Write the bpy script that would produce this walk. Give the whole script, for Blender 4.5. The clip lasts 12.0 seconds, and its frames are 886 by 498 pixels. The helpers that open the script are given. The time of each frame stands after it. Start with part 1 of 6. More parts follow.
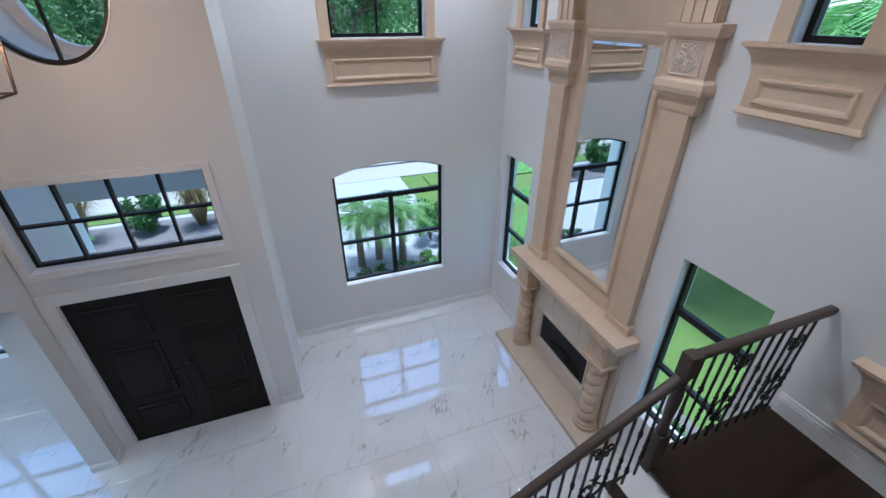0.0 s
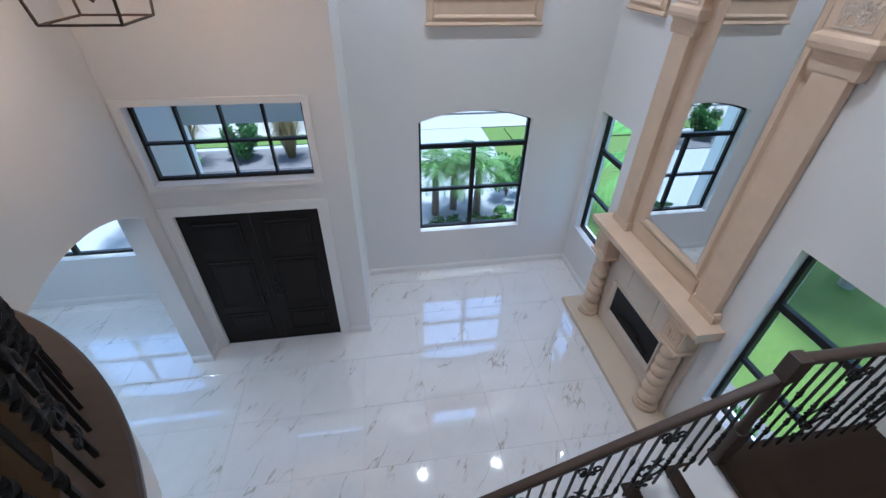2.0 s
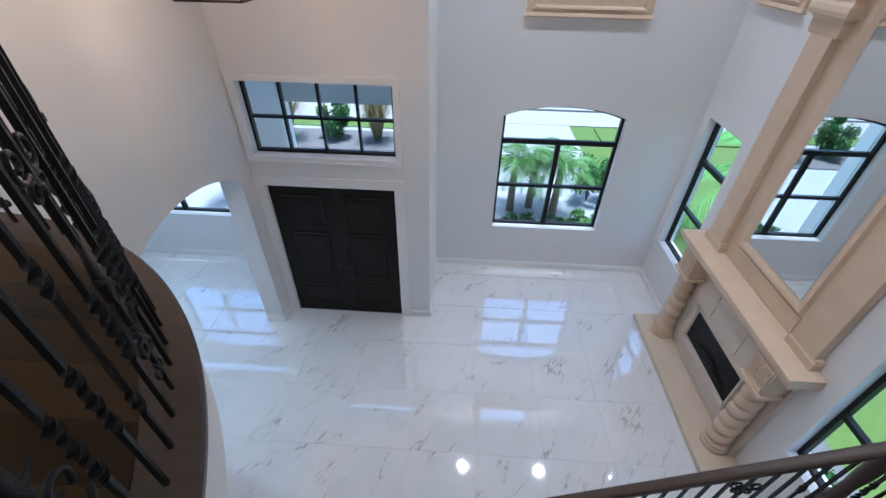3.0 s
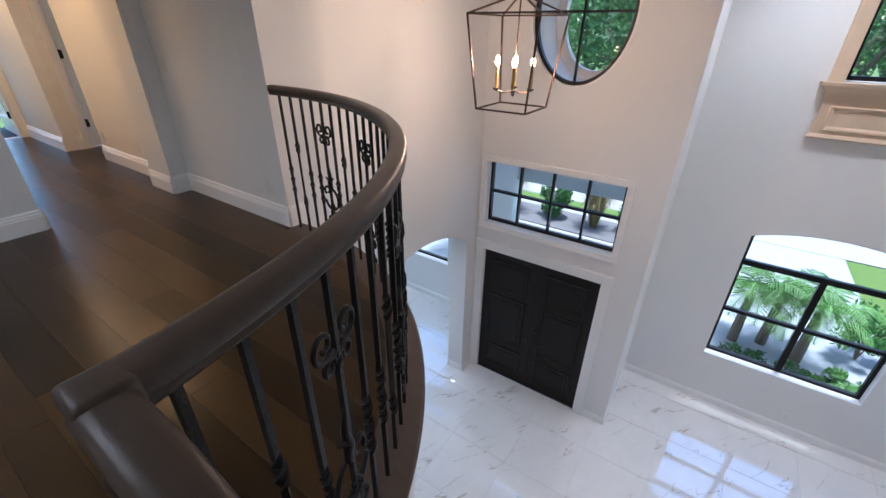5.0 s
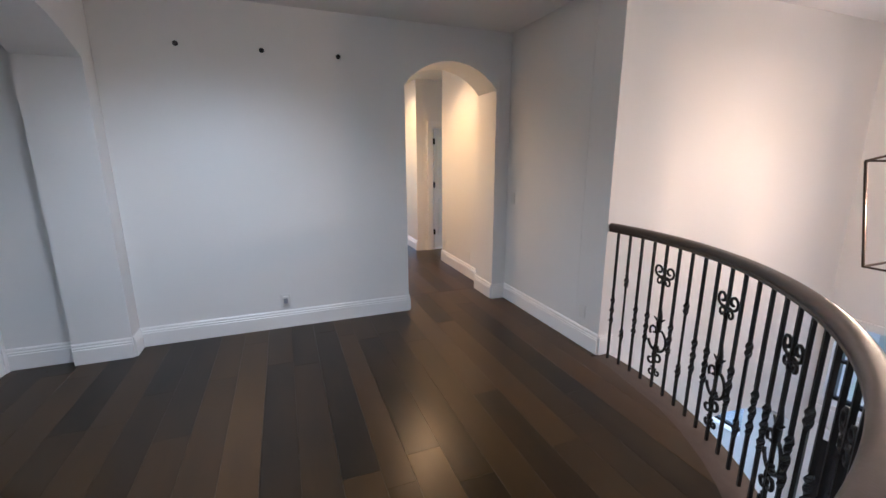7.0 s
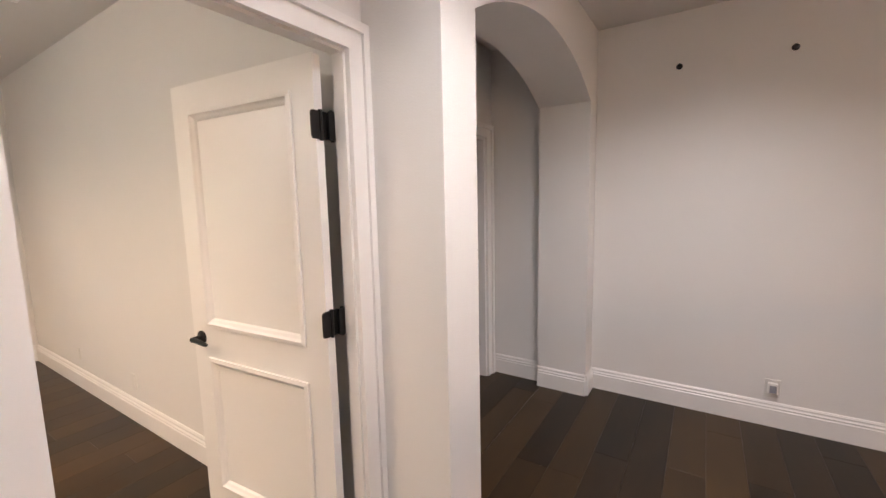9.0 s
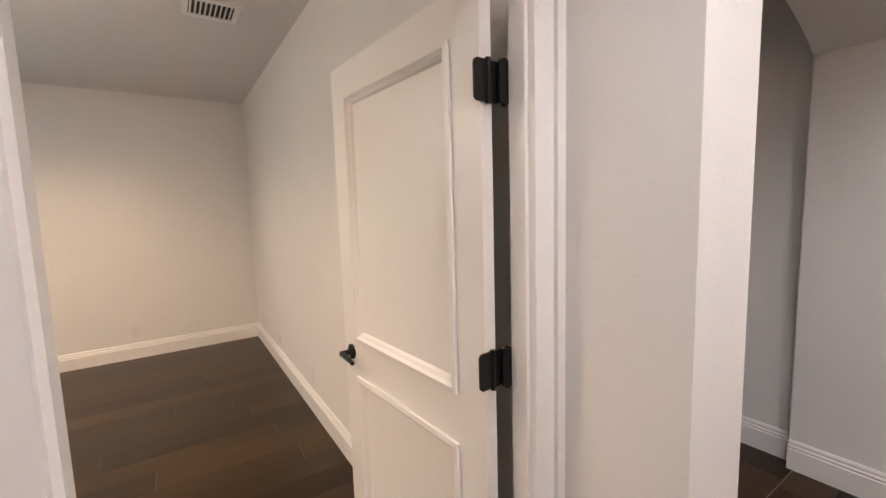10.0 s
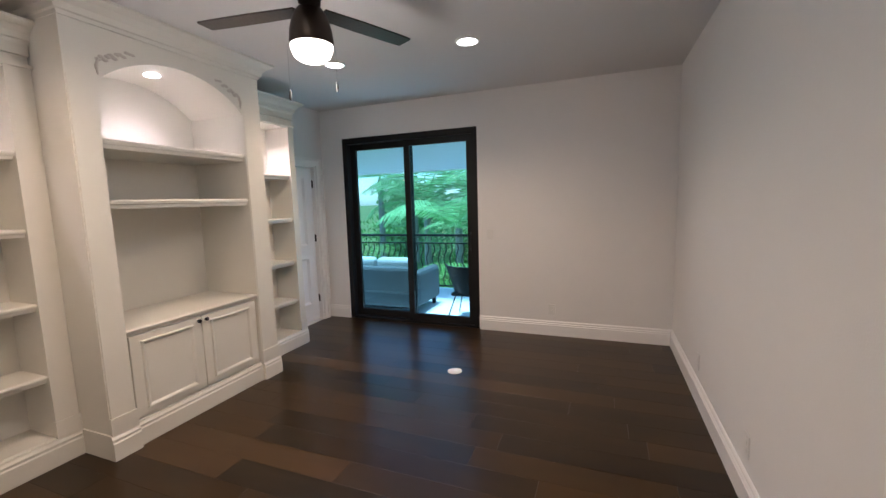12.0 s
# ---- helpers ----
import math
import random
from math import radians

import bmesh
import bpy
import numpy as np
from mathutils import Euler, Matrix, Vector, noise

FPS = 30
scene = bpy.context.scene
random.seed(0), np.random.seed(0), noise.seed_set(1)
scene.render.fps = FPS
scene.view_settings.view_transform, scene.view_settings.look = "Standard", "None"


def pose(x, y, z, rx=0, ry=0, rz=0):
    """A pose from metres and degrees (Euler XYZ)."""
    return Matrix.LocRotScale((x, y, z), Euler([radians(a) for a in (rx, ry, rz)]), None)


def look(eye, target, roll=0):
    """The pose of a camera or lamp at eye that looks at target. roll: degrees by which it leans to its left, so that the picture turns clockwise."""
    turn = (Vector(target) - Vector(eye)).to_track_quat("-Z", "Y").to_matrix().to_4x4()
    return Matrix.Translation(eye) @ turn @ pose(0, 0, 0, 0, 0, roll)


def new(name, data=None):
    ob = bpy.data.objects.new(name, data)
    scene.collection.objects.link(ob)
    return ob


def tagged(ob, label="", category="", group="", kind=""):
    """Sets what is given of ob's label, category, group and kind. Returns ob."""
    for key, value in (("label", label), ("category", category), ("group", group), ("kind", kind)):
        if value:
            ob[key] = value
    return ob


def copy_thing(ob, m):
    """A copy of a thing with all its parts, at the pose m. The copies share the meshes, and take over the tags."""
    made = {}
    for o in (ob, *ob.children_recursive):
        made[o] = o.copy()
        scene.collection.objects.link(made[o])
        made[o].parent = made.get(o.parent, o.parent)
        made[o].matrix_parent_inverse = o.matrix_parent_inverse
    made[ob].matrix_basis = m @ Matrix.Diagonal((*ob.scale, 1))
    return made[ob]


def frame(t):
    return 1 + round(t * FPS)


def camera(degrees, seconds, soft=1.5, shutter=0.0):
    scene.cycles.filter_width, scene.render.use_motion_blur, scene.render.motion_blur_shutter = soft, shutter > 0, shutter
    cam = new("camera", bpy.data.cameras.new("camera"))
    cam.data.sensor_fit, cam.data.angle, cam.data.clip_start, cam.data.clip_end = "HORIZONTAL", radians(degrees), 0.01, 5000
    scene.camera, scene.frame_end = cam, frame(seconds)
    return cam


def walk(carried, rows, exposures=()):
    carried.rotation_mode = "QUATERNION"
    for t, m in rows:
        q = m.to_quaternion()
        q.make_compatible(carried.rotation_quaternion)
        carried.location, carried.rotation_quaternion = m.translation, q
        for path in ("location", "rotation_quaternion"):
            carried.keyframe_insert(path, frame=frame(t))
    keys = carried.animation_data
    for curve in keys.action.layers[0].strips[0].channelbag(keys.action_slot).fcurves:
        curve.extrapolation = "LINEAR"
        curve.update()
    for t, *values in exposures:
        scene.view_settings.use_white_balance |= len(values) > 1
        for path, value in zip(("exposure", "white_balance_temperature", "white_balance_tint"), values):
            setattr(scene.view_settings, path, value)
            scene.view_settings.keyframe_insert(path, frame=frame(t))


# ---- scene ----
cam = camera(94.7, 12.0)
PATH = [
    (0, (0.069, 0.508, 1.272), (0.674, 2.13, 0.27), 0.0),
    (0.5, (0.034, 0.521, 1.256), (0.596, 2.123, 0.2), 0.4),
    (1, (0.005, 0.528, 1.251), (0.495, 2.119, 0.141), 0.6),
    (1.5, (-0.011, 0.546, 1.237), (0.382, 2.134, 0.085), 0.9),
    (2, (-0.053, 0.572, 1.244), (0.213, 2.155, 0.051), 1.2),
    (2.5, (-0.015, 0.576, 1.216), (0.074, 2.162, 0.001), 1.2),
    (2.7, (-0.043, 0.605, 1.207), (-0.015, 2.186, -0.018), 1.3),
    (4.3, (-0.045, 0.505, 1.354), (-0.67, 2.031, 0.222), 1.0),
    (4.5, (-0.077, 0.5, 1.39), (-0.803, 2.013, 0.301), 1.3),
    (5, (-0.149, 0.392, 1.41), (-1.125, 1.86, 0.464), 0.8),
    (5.5, (-0.218, 0.308, 1.432), (-1.441, 1.674, 0.633), 0.5),
    (6, (-0.277, 0.184, 1.459), (-1.718, 1.41, 0.809), 0.4),
    (6.5, (-0.318, 0.065, 1.516), (-1.961, 1.074, 0.984), 0.1),
    (7, (-0.45, -0.044, 1.545), (-2.27, 0.661, 1.107), -0.1),
    (7.5, (-0.607, -0.114, 1.541), (-2.556, 0.172, 1.191), -0.5),
    (7.7, (-0.642, -0.106, 1.54), (-2.614, -0.034, 1.216), -0.6),
    (9.3, (-1.131, -0.657, 1.535), (-2.659, -1.928, 1.31), -1.5),
    (9.5, (-1.212, -0.73, 1.524), (-2.634, -2.12, 1.309), -1.6),
    (10, (-1.359, -0.893, 1.514), (-2.458, -2.55, 1.302), -1.7),
    (10.5, (-1.443, -1.108, 1.508), (-2.160, -2.966, 1.307), -1.4),
    (11, (-1.451, -1.266, 1.520), (-1.730, -3.234, 1.302), -1.5),
    (11.5, (-1.493, -1.46, 1.517), (-1.265, -3.435, 1.298), -1.6),
    (12, (-1.468, -1.625, 1.532), (-0.744, -3.475, 1.299), -1.7),
]
walk(cam, [(t, look(eye, target, roll)) for t, eye, target, roll in PATH], [(0, 1.26, 4800, 2), (2.5, 1.40, 4800, 2), (5.5, 1.64, 5050, 6), (6.5, 1.84, 4800, 5), (7.5, 2.10, 5000, 7), (9.5, 2.05, 6350, 17), (10.5, 1.50, 5750, 14), (12, 1.24, 5450, 15)])

# ---- world and sun ----
M = -3.89       # ground-floor level; the upper floor is z = 0
CEIL = 2.74
world = bpy.data.worlds.new("sky")
scene.world = world
world.use_nodes = True
wn = world.node_tree
sky = wn.nodes.new("ShaderNodeTexSky")
sky.sky_type = 'NISHITA'
sky.sun_disc = False
sky.sun_elevation = radians(84)
sky.sun_rotation = radians(31)
wn.links.new(sky.outputs[0], wn.nodes["Background"].inputs[0])
wn.nodes["Background"].inputs[1].default_value = 0.15
sun = new("sun", bpy.data.lights.new("sun", 'SUN'))
sun.data.energy = 4.5
sun.data.angle = radians(12)
sun.data.color = (1.0, 0.95, 0.88)
sun.matrix_world = look((1.2, 2.0, 26), (0, 0, 0))


def lamp(name, kind, at, to, energy, color, size=0.1, blend=0.6, angle=120):
    ob = new(name, bpy.data.lights.new(name, kind))
    ob.data.energy, ob.data.color = energy, color
    if kind == 'AREA':
        ob.data.shape, ob.data.size = 'DISK', size
    else:
        ob.data.shadow_soft_size = size
    if kind == 'SPOT':
        ob.data.spot_size, ob.data.spot_blend = radians(angle), blend
    ob.matrix_world = look(at, to)
    return ob


COOL = (0.93, 0.96, 1.0)
NEUTRAL = (1.0, 0.92, 0.84)
ROSY = (1.0, 0.85, 0.76)
WARM = (1.0, 0.50, 0.17)
SOFT = (1.0, 0.69, 0.42)
# (x, y, watts, colour) of the recessed ceiling cans; the loft pair is added fill
GREAT_CANS = [(0.4, 5.9, 10.5, ROSY), (2.5, 5.9, 10, ROSY), (0.6, 3.2, 11, ROSY), (2.3, 3.2, 10, ROSY), (2.4, 0.9, 8, ROSY)]
HALL_CANS = [(-5.3, 1.55, 8.5, WARM), (-7.0, 1.55, 8, WARM)]
# no cans are known in the loft; these two only brighten it
LOFT_FILL = [(-3.0, -0.5, 6.5, NEUTRAL), (-1.75, -0.6, 6.8, NEUTRAL)]
OFFICE_CANS = [(-0.49, -4.76, 8, SOFT), (0.72, -4.76, 8, SOFT), (-0.49, -2.6, 8, SOFT), (0.72, -2.6, 8, SOFT)]
DINING_CANS = [(-5.2, 4.9, 10, COOL), (-4.2, 3.2, 10, COOL)]
for (x, y, w, c) in DINING_CANS:
    lamp("can_glow", 'SPOT', (x, y, -0.43), (x, y, -9), w * 6, c, 0.16, 0.9, 150)
for group in (GREAT_CANS, HALL_CANS, LOFT_FILL, OFFICE_CANS):
    for (x, y, w, c) in group:
        lamp("can_glow", 'SPOT', (x, y, CEIL - 0.02), (x, y, -9), w * 6, c, 0.06 if group is GREAT_CANS else 0.22, 0.9, 122 if group is GREAT_CANS else 150)
lamp("chandelier_glow", 'POINT', (-1.62, 3.55, 1.22), (-1.62, 3.55, 0), 20, (1.0, 0.58, 0.34), 0.05)
lamp("fan_glow", 'POINT', (-0.12, -3.38, 2.16), (0, -3.3, 0), 8, (1.0, 0.84, 0.66), 0.09)


# ---- materials ----
def nodes_of(name):
    m = bpy.data.materials.new(name)
    m.use_nodes = True
    return m, m.node_tree.nodes, m.node_tree.links, m.node_tree.nodes["Principled BSDF"]


def mat(name, c1, c2=None, scale=6.0, rough=0.5, bump=0.0, metal=0.0, fine=60.0, rand=0.0, stretch=(1, 1, 1), spec=0.5):
    """Two-scale noise paint: broad colour drift and a fine relief."""
    m, n, l, p = nodes_of(name)
    c2 = c2 or tuple(v * 0.9 for v in c1)
    co = n.new("ShaderNodeTexCoord")
    mp = n.new("ShaderNodeMapping")
    mp.inputs["Scale"].default_value = stretch
    l.new(co.outputs["Object"], mp.inputs[0])
    a = n.new("ShaderNodeTexNoise")
    a.inputs["Scale"].default_value, a.inputs["Detail"].default_value = scale, 5
    l.new(mp.outputs[0], a.inputs["Vector"])
    mix = n.new("ShaderNodeMix")
    mix.data_type = 'RGBA'
    mix.inputs["A"].default_value, mix.inputs["B"].default_value = (*c1, 1), (*c2, 1)
    l.new(a.outputs["Fac"], mix.inputs["Factor"])
    out = mix.outputs["Result"]
    if rand:
        info = n.new("ShaderNodeObjectInfo")
        geo = n.new("ShaderNodeNewGeometry")
        add = n.new("ShaderNodeMath")
        add.operation = 'ADD'
        l.new(info.outputs["Random"], add.inputs[0])
        l.new(geo.outputs["Random Per Island"], add.inputs[1])
        rng = n.new("ShaderNodeMapRange")
        rng.inputs["From Max"].default_value = 2.0
        rng.inputs["To Min"].default_value, rng.inputs["To Max"].default_value = 1 - rand, 1 + rand
        l.new(add.outputs[0], rng.inputs[0])
        hsv = n.new("ShaderNodeHueSaturation")
        l.new(rng.outputs[0], hsv.inputs["Value"])
        l.new(out, hsv.inputs["Color"])
        out = hsv.outputs[0]
    l.new(out, p.inputs["Base Color"])
    p.inputs["Metallic"].default_value = metal
    p.inputs["Specular IOR Level"].default_value = spec
    b = n.new("ShaderNodeTexNoise")
    b.inputs["Scale"].default_value, b.inputs["Detail"].default_value = fine, 3
    l.new(mp.outputs[0], b.inputs["Vector"])
    rr = n.new("ShaderNodeMapRange")
    rr.inputs["To Min"].default_value, rr.inputs["To Max"].default_value = rough * 0.85, min(1, rough * 1.15)
    l.new(b.outputs["Fac"], rr.inputs[0])
    l.new(rr.outputs[0], p.inputs["Roughness"])
    if bump:
        bp = n.new("ShaderNodeBump")
        bp.inputs["Strength"].default_value, bp.inputs["Distance"].default_value = bump, 0.01
        l.new(b.outputs["Fac"], bp.inputs["Height"])
        l.new(bp.outputs[0], p.inputs["Normal"])
    return m


def glow(name, color, strength):
    m, n, l, p = nodes_of(name)
    p.inputs["Base Color"].default_value = (0.9, 0.9, 0.9, 1)
    p.inputs["Emission Color"].default_value = (*color, 1)
    p.inputs["Emission Strength"].default_value = strength
    return m


def glass_mat(name, tint=(1, 1, 1)):
    """Thin clear pane: transparent, with gloss that grows towards grazing angles."""
    m, n, l, p = nodes_of(name)
    n.remove(p)
    tr, gl, lw, mx = (n.new("ShaderNodeBsdfTransparent"), n.new("ShaderNodeBsdfGlossy"), n.new("ShaderNodeLayerWeight"), n.new("ShaderNodeMixShader"))
    tr.inputs[0].default_value = (*tint, 1)
    gl.inputs["Roughness"].default_value = 0.01
    pw, ma = n.new("ShaderNodeMath"), n.new("ShaderNodeMath")
    pw.operation, ma.operation = 'POWER', 'MULTIPLY_ADD'
    pw.inputs[1].default_value = 5.0
    ma.inputs[1].default_value, ma.inputs[2].default_value = 0.55, 0.025
    l.new(lw.outputs["Facing"], pw.inputs[0])
    l.new(pw.outputs[0], ma.inputs[0])
    l.new(ma.outputs[0], mx.inputs[0])
    l.new(tr.outputs[0], mx.inputs[1])
    l.new(gl.outputs[0], mx.inputs[2])
    l.new(mx.outputs[0], n["Material Output"].inputs[0])
    return m


def marble_mat():
    m, n, l, p = nodes_of("marble_tile")
    co, info = n.new("ShaderNodeTexCoord"), n.new("ShaderNodeObjectInfo")
    off = n.new("ShaderNodeVectorMath")
    off.operation = 'MULTIPLY_ADD'
    l.new(info.outputs["Random"], off.inputs[0])
    off.inputs[1].default_value = (37, 53, 11)
    l.new(co.outputs["Object"], off.inputs[2])
    mp = n.new("ShaderNodeMapping")
    mp.inputs["Scale"].default_value = (2.6, 0.46, 1)
    turn = n.new("ShaderNodeMapping")
    turn.inputs["Rotation"].default_value = (0, 0, radians(33))
    l.new(off.outputs[0], turn.inputs[0])
    l.new(turn.outputs[0], mp.inputs[0])

    def veins(scale, dist, width, detail):
        a = n.new("ShaderNodeTexNoise")
        a.inputs["Scale"].default_value, a.inputs["Detail"].default_value, a.inputs["Distortion"].default_value = scale, detail, dist
        l.new(mp.outputs[0], a.inputs["Vector"])
        s, b = n.new("ShaderNodeMath"), n.new("ShaderNodeMath")
        s.operation, b.operation = 'SUBTRACT', 'ABSOLUTE'
        s.inputs[1].default_value = 0.5
        l.new(a.outputs["Fac"], s.inputs[0])
        l.new(s.outputs[0], b.inputs[0])
        r = n.new("ShaderNodeMapRange")
        r.inputs["From Max"].default_value, r.inputs["To Min"].default_value, r.inputs["To Max"].default_value = width, 1, 0
        l.new(b.outputs[0], r.inputs[0])
        return r.outputs[0]

    v1, v2 = veins(1.1, 0.2, 0.009, 5), veins(2.2, 0.2, 0.008, 5)
    mask = n.new("ShaderNodeTexNoise")
    mask.inputs["Scale"].default_value = 2.6
    l.new(off.outputs[0], mask.inputs["Vector"])
    mr = n.new("ShaderNodeMapRange")
    mr.inputs["From Min"].default_value, mr.inputs["From Max"].default_value = 0.47, 0.60
    l.new(mask.outputs["Fac"], mr.inputs[0])
    m1, m2, ad = n.new("ShaderNodeMath"), n.new("ShaderNodeMath"), n.new("ShaderNodeMath")
    m1.operation, m2.operation, ad.operation = 'MULTIPLY', 'MULTIPLY', 'MAXIMUM'
    l.new(v1, m1.inputs[0]), l.new(mr.outputs[0], m1.inputs[1])
    l.new(v2, m2.inputs[0])
    m2.inputs[1].default_value = 0.12
    l.new(m1.outputs[0], ad.inputs[0]), l.new(m2.outputs[0], ad.inputs[1])
    cloud = n.new("ShaderNodeMix")
    cloud.data_type = 'RGBA'
    cloud.inputs["A"].default_value, cloud.inputs["B"].default_value = (0.80, 0.79, 0.78, 1), (0.70, 0.69, 0.68, 1)
    l.new(mask.outputs["Fac"], cloud.inputs["Factor"])
    mx = n.new("ShaderNodeMix")
    mx.data_type = 'RGBA'
    mx.inputs["B"].default_value = (0.40, 0.36, 0.31, 1)
    l.new(ad.outputs[0], mx.inputs["Factor"])
    l.new(cloud.outputs["Result"], mx.inputs["A"])
    l.new(mx.outputs["Result"], p.inputs["Base Color"])
    p.inputs["Roughness"].default_value = 0.06
    p.inputs["Specular IOR Level"].default_value = 0.8
    p.inputs["Coat Weight"].default_value = 1.0
    p.inputs["Coat Roughness"].default_value = 0.02
    p.inputs["Coat IOR"].default_value = 2.1
    return m


def plank_mat():
    m, n, l, p = nodes_of("dark_oak_plank")
    co, info = n.new("ShaderNodeTexCoord"), n.new("ShaderNodeObjectInfo")
    off = n.new("ShaderNodeVectorMath")
    off.operation = 'MULTIPLY_ADD'
    l.new(info.outputs["Random"], off.inputs[0])
    off.inputs[1].default_value = (31, 17, 7)
    l.new(co.outputs["Object"], off.inputs[2])
    mp = n.new("ShaderNodeMapping")
    mp.inputs["Scale"].default_value = (1.2, 16, 4)
    l.new(off.outputs[0], mp.inputs[0])
    a = n.new("ShaderNodeTexNoise")
    a.inputs["Scale"].default_value, a.inputs["Detail"].default_value, a.inputs["Distortion"].default_value = 3, 4, 0.4
    l.new(mp.outputs[0], a.inputs["Vector"])
    ramp = n.new("ShaderNodeValToRGB")
    e = ramp.color_ramp.elements
    e[0].position, e[0].color = 0.0, (0.008, 0.0046, 0.0018, 1)
    e[1].position, e[1].color = 1.0, (0.095, 0.051, 0.016, 1)
    mid = e.new(0.55)
    mid.color = (0.050, 0.0265, 0.0085, 1)
    s = n.new("ShaderNodeMath")
    s.operation = 'MULTIPLY_ADD'
    l.new(a.outputs["Fac"], s.inputs[0])
    s.inputs[1].default_value = 0.09
    ofs = n.new("ShaderNodeMath")
    ofs.operation = 'MULTIPLY_ADD'
    l.new(info.outputs["Random"], ofs.inputs[0])
    ofs.inputs[1].default_value, ofs.inputs[2].default_value = 0.50, -0.20
    blotch = n.new("ShaderNodeTexNoise")
    blotch.inputs["Scale"].default_value, blotch.inputs["Detail"].default_value = 2.2, 3
    bmap = n.new("ShaderNodeMapping")
    bmap.inputs["Scale"].default_value = (0.7, 2.4, 1)
    l.new(off.outputs[0], bmap.inputs[0])
    l.new(bmap.outputs[0], blotch.inputs["Vector"])
    cloud = n.new("ShaderNodeMath")
    cloud.operation = 'MULTIPLY_ADD'
    l.new(blotch.outputs["Fac"], cloud.inputs[0])
    cloud.inputs[1].default_value = 0.46
    l.new(ofs.outputs[0], cloud.inputs[2])
    l.new(cloud.outputs[0], s.inputs[2])
    l.new(s.outputs[0], ramp.inputs[0])
    l.new(ramp.outputs[0], p.inputs["Base Color"])
    rr = n.new("ShaderNodeMapRange")
    p.inputs["Specular IOR Level"].default_value = 0.32
    rr.inputs["To Min"].default_value, rr.inputs["To Max"].default_value = 0.27, 0.29
    l.new(a.outputs["Fac"], rr.inputs[0])
    l.new(rr.outputs[0], p.inputs["Roughness"])
    bp = n.new("ShaderNodeBump")
    bp.inputs["Strength"].default_value, bp.inputs["Distance"].default_value = 0.02, 0.0005
    l.new(a.outputs["Fac"], bp.inputs["Height"])
    l.new(bp.outputs[0], p.inputs["Normal"])
    return m


PAINT = mat("white_wall_paint", (0.78, 0.77, 0.76), (0.73, 0.72, 0.71), 1.2, 0.62, 0.10, fine=140)
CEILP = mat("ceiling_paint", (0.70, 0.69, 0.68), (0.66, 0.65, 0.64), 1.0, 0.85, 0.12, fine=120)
TRIM = mat("white_trim_enamel", (0.84, 0.83, 0.82), (0.80, 0.79, 0.78), 2.0, 0.32, 0.03)
CABINET = mat("cream_cabinet_lacquer", (0.72, 0.70, 0.64), (0.67, 0.65, 0.58), 1.6, 0.38, 0.04)
STONE = mat("cast_coral_stone", (0.70, 0.55, 0.40), (0.57, 0.43, 0.30), 5.0, 0.72, 0.35, fine=70)
PALE = mat("pale_cast_stone", (0.70, 0.62, 0.52), (0.60, 0.51, 0.41), 6.0, 0.7, 0.35, fine=70)
HEARTH = mat("hearth_stone", (0.64, 0.54, 0.41), (0.53, 0.43, 0.31), 3.0, 0.45, 0.15)
BLACK = mat("black_metal_frame", (0.009, 0.009, 0.010), (0.014, 0.014, 0.014), 8, 0.42, 0.05, spec=0.25)
IRON = mat("wrought_iron", (0.014, 0.013, 0.013), (0.03, 0.027, 0.025), 20, 0.42, 0.25, metal=0.6, fine=200)
RAIL = mat("espresso_handrail", (0.052, 0.037, 0.029), (0.088, 0.064, 0.050), 4, 0.38, 0.08, stretch=(2, 6, 6), spec=0.32)
DOORB = mat("espresso_entry_door", (0.013, 0.011, 0.010), (0.021, 0.018, 0.016), 5, 0.45, 0.10, stretch=(8, 8, 1), spec=0.15)
BRONZE = mat("bronze_lantern", (0.05, 0.035, 0.028), (0.08, 0.055, 0.04), 10, 0.4, 0.1, metal=0.7)
BRASS = mat("aged_brass", (0.45, 0.30, 0.09), (0.55, 0.38, 0.13), 8, 0.35, 0.05, metal=0.8)
GROUT = mat("grey_grout", (0.60, 0.59, 0.58), (0.52, 0.51, 0.50), 10, 0.9)
UNDER = mat("dark_subfloor", (0.012, 0.009, 0.007), (0.016, 0.012, 0.01), 4, 0.7)
GLASS = glass_mat("window_glass")
MIRROR = mat("mirror_silver", (0.80, 0.83, 0.84), (0.80, 0.83, 0.84), 1, 0.012, 0, metal=1.0)
PLASTIC = mat("white_plastic", (0.75, 0.74, 0.72), None, 4, 0.35)
CANLENS = glow("can_lens", (1.0, 0.93, 0.82), 7)
NICHELENS = glow("niche_lens", (1.0, 0.88, 0.80), 6)
BULB = glow("candle_bulb", (1.0, 0.66, 0.32), 24)
GLOBE = glow("fan_globe", (1.0, 0.86, 0.66), 2.4)
FIREBOX = mat("firebox_black", (0.005, 0.005, 0.005), (0.008, 0.008, 0.008), 6, 0.35, spec=0.15)
LOGS = mat("charred_logs", (0.03, 0.024, 0.020), (0.012, 0.010, 0.009), 12, 0.9, 0.5)
MARBLE = marble_mat()
PLANK = plank_mat()


# ---- mesh helpers ----
def box(bm, x0, x1, y0, y1, z0, z1):
    vs = [bm.verts.new((x, y, z)) for x in (x0, x1) for y in (y0, y1) for z in (z0, z1)]
    for f in ((0, 1, 3, 2), (4, 6, 7, 5), (0, 4, 5, 1), (2, 3, 7, 6), (0, 2, 6, 4), (1, 5, 7, 3)):
        bm.faces.new([vs[i] for i in f])


def bevel(bm, w, seg=2):
    bmesh.ops.remove_doubles(bm, verts=bm.verts, dist=1e-5)
    bmesh.ops.bevel(bm, geom=bm.edges[:], offset=w, segments=seg, profile=0.5, affect='EDGES')


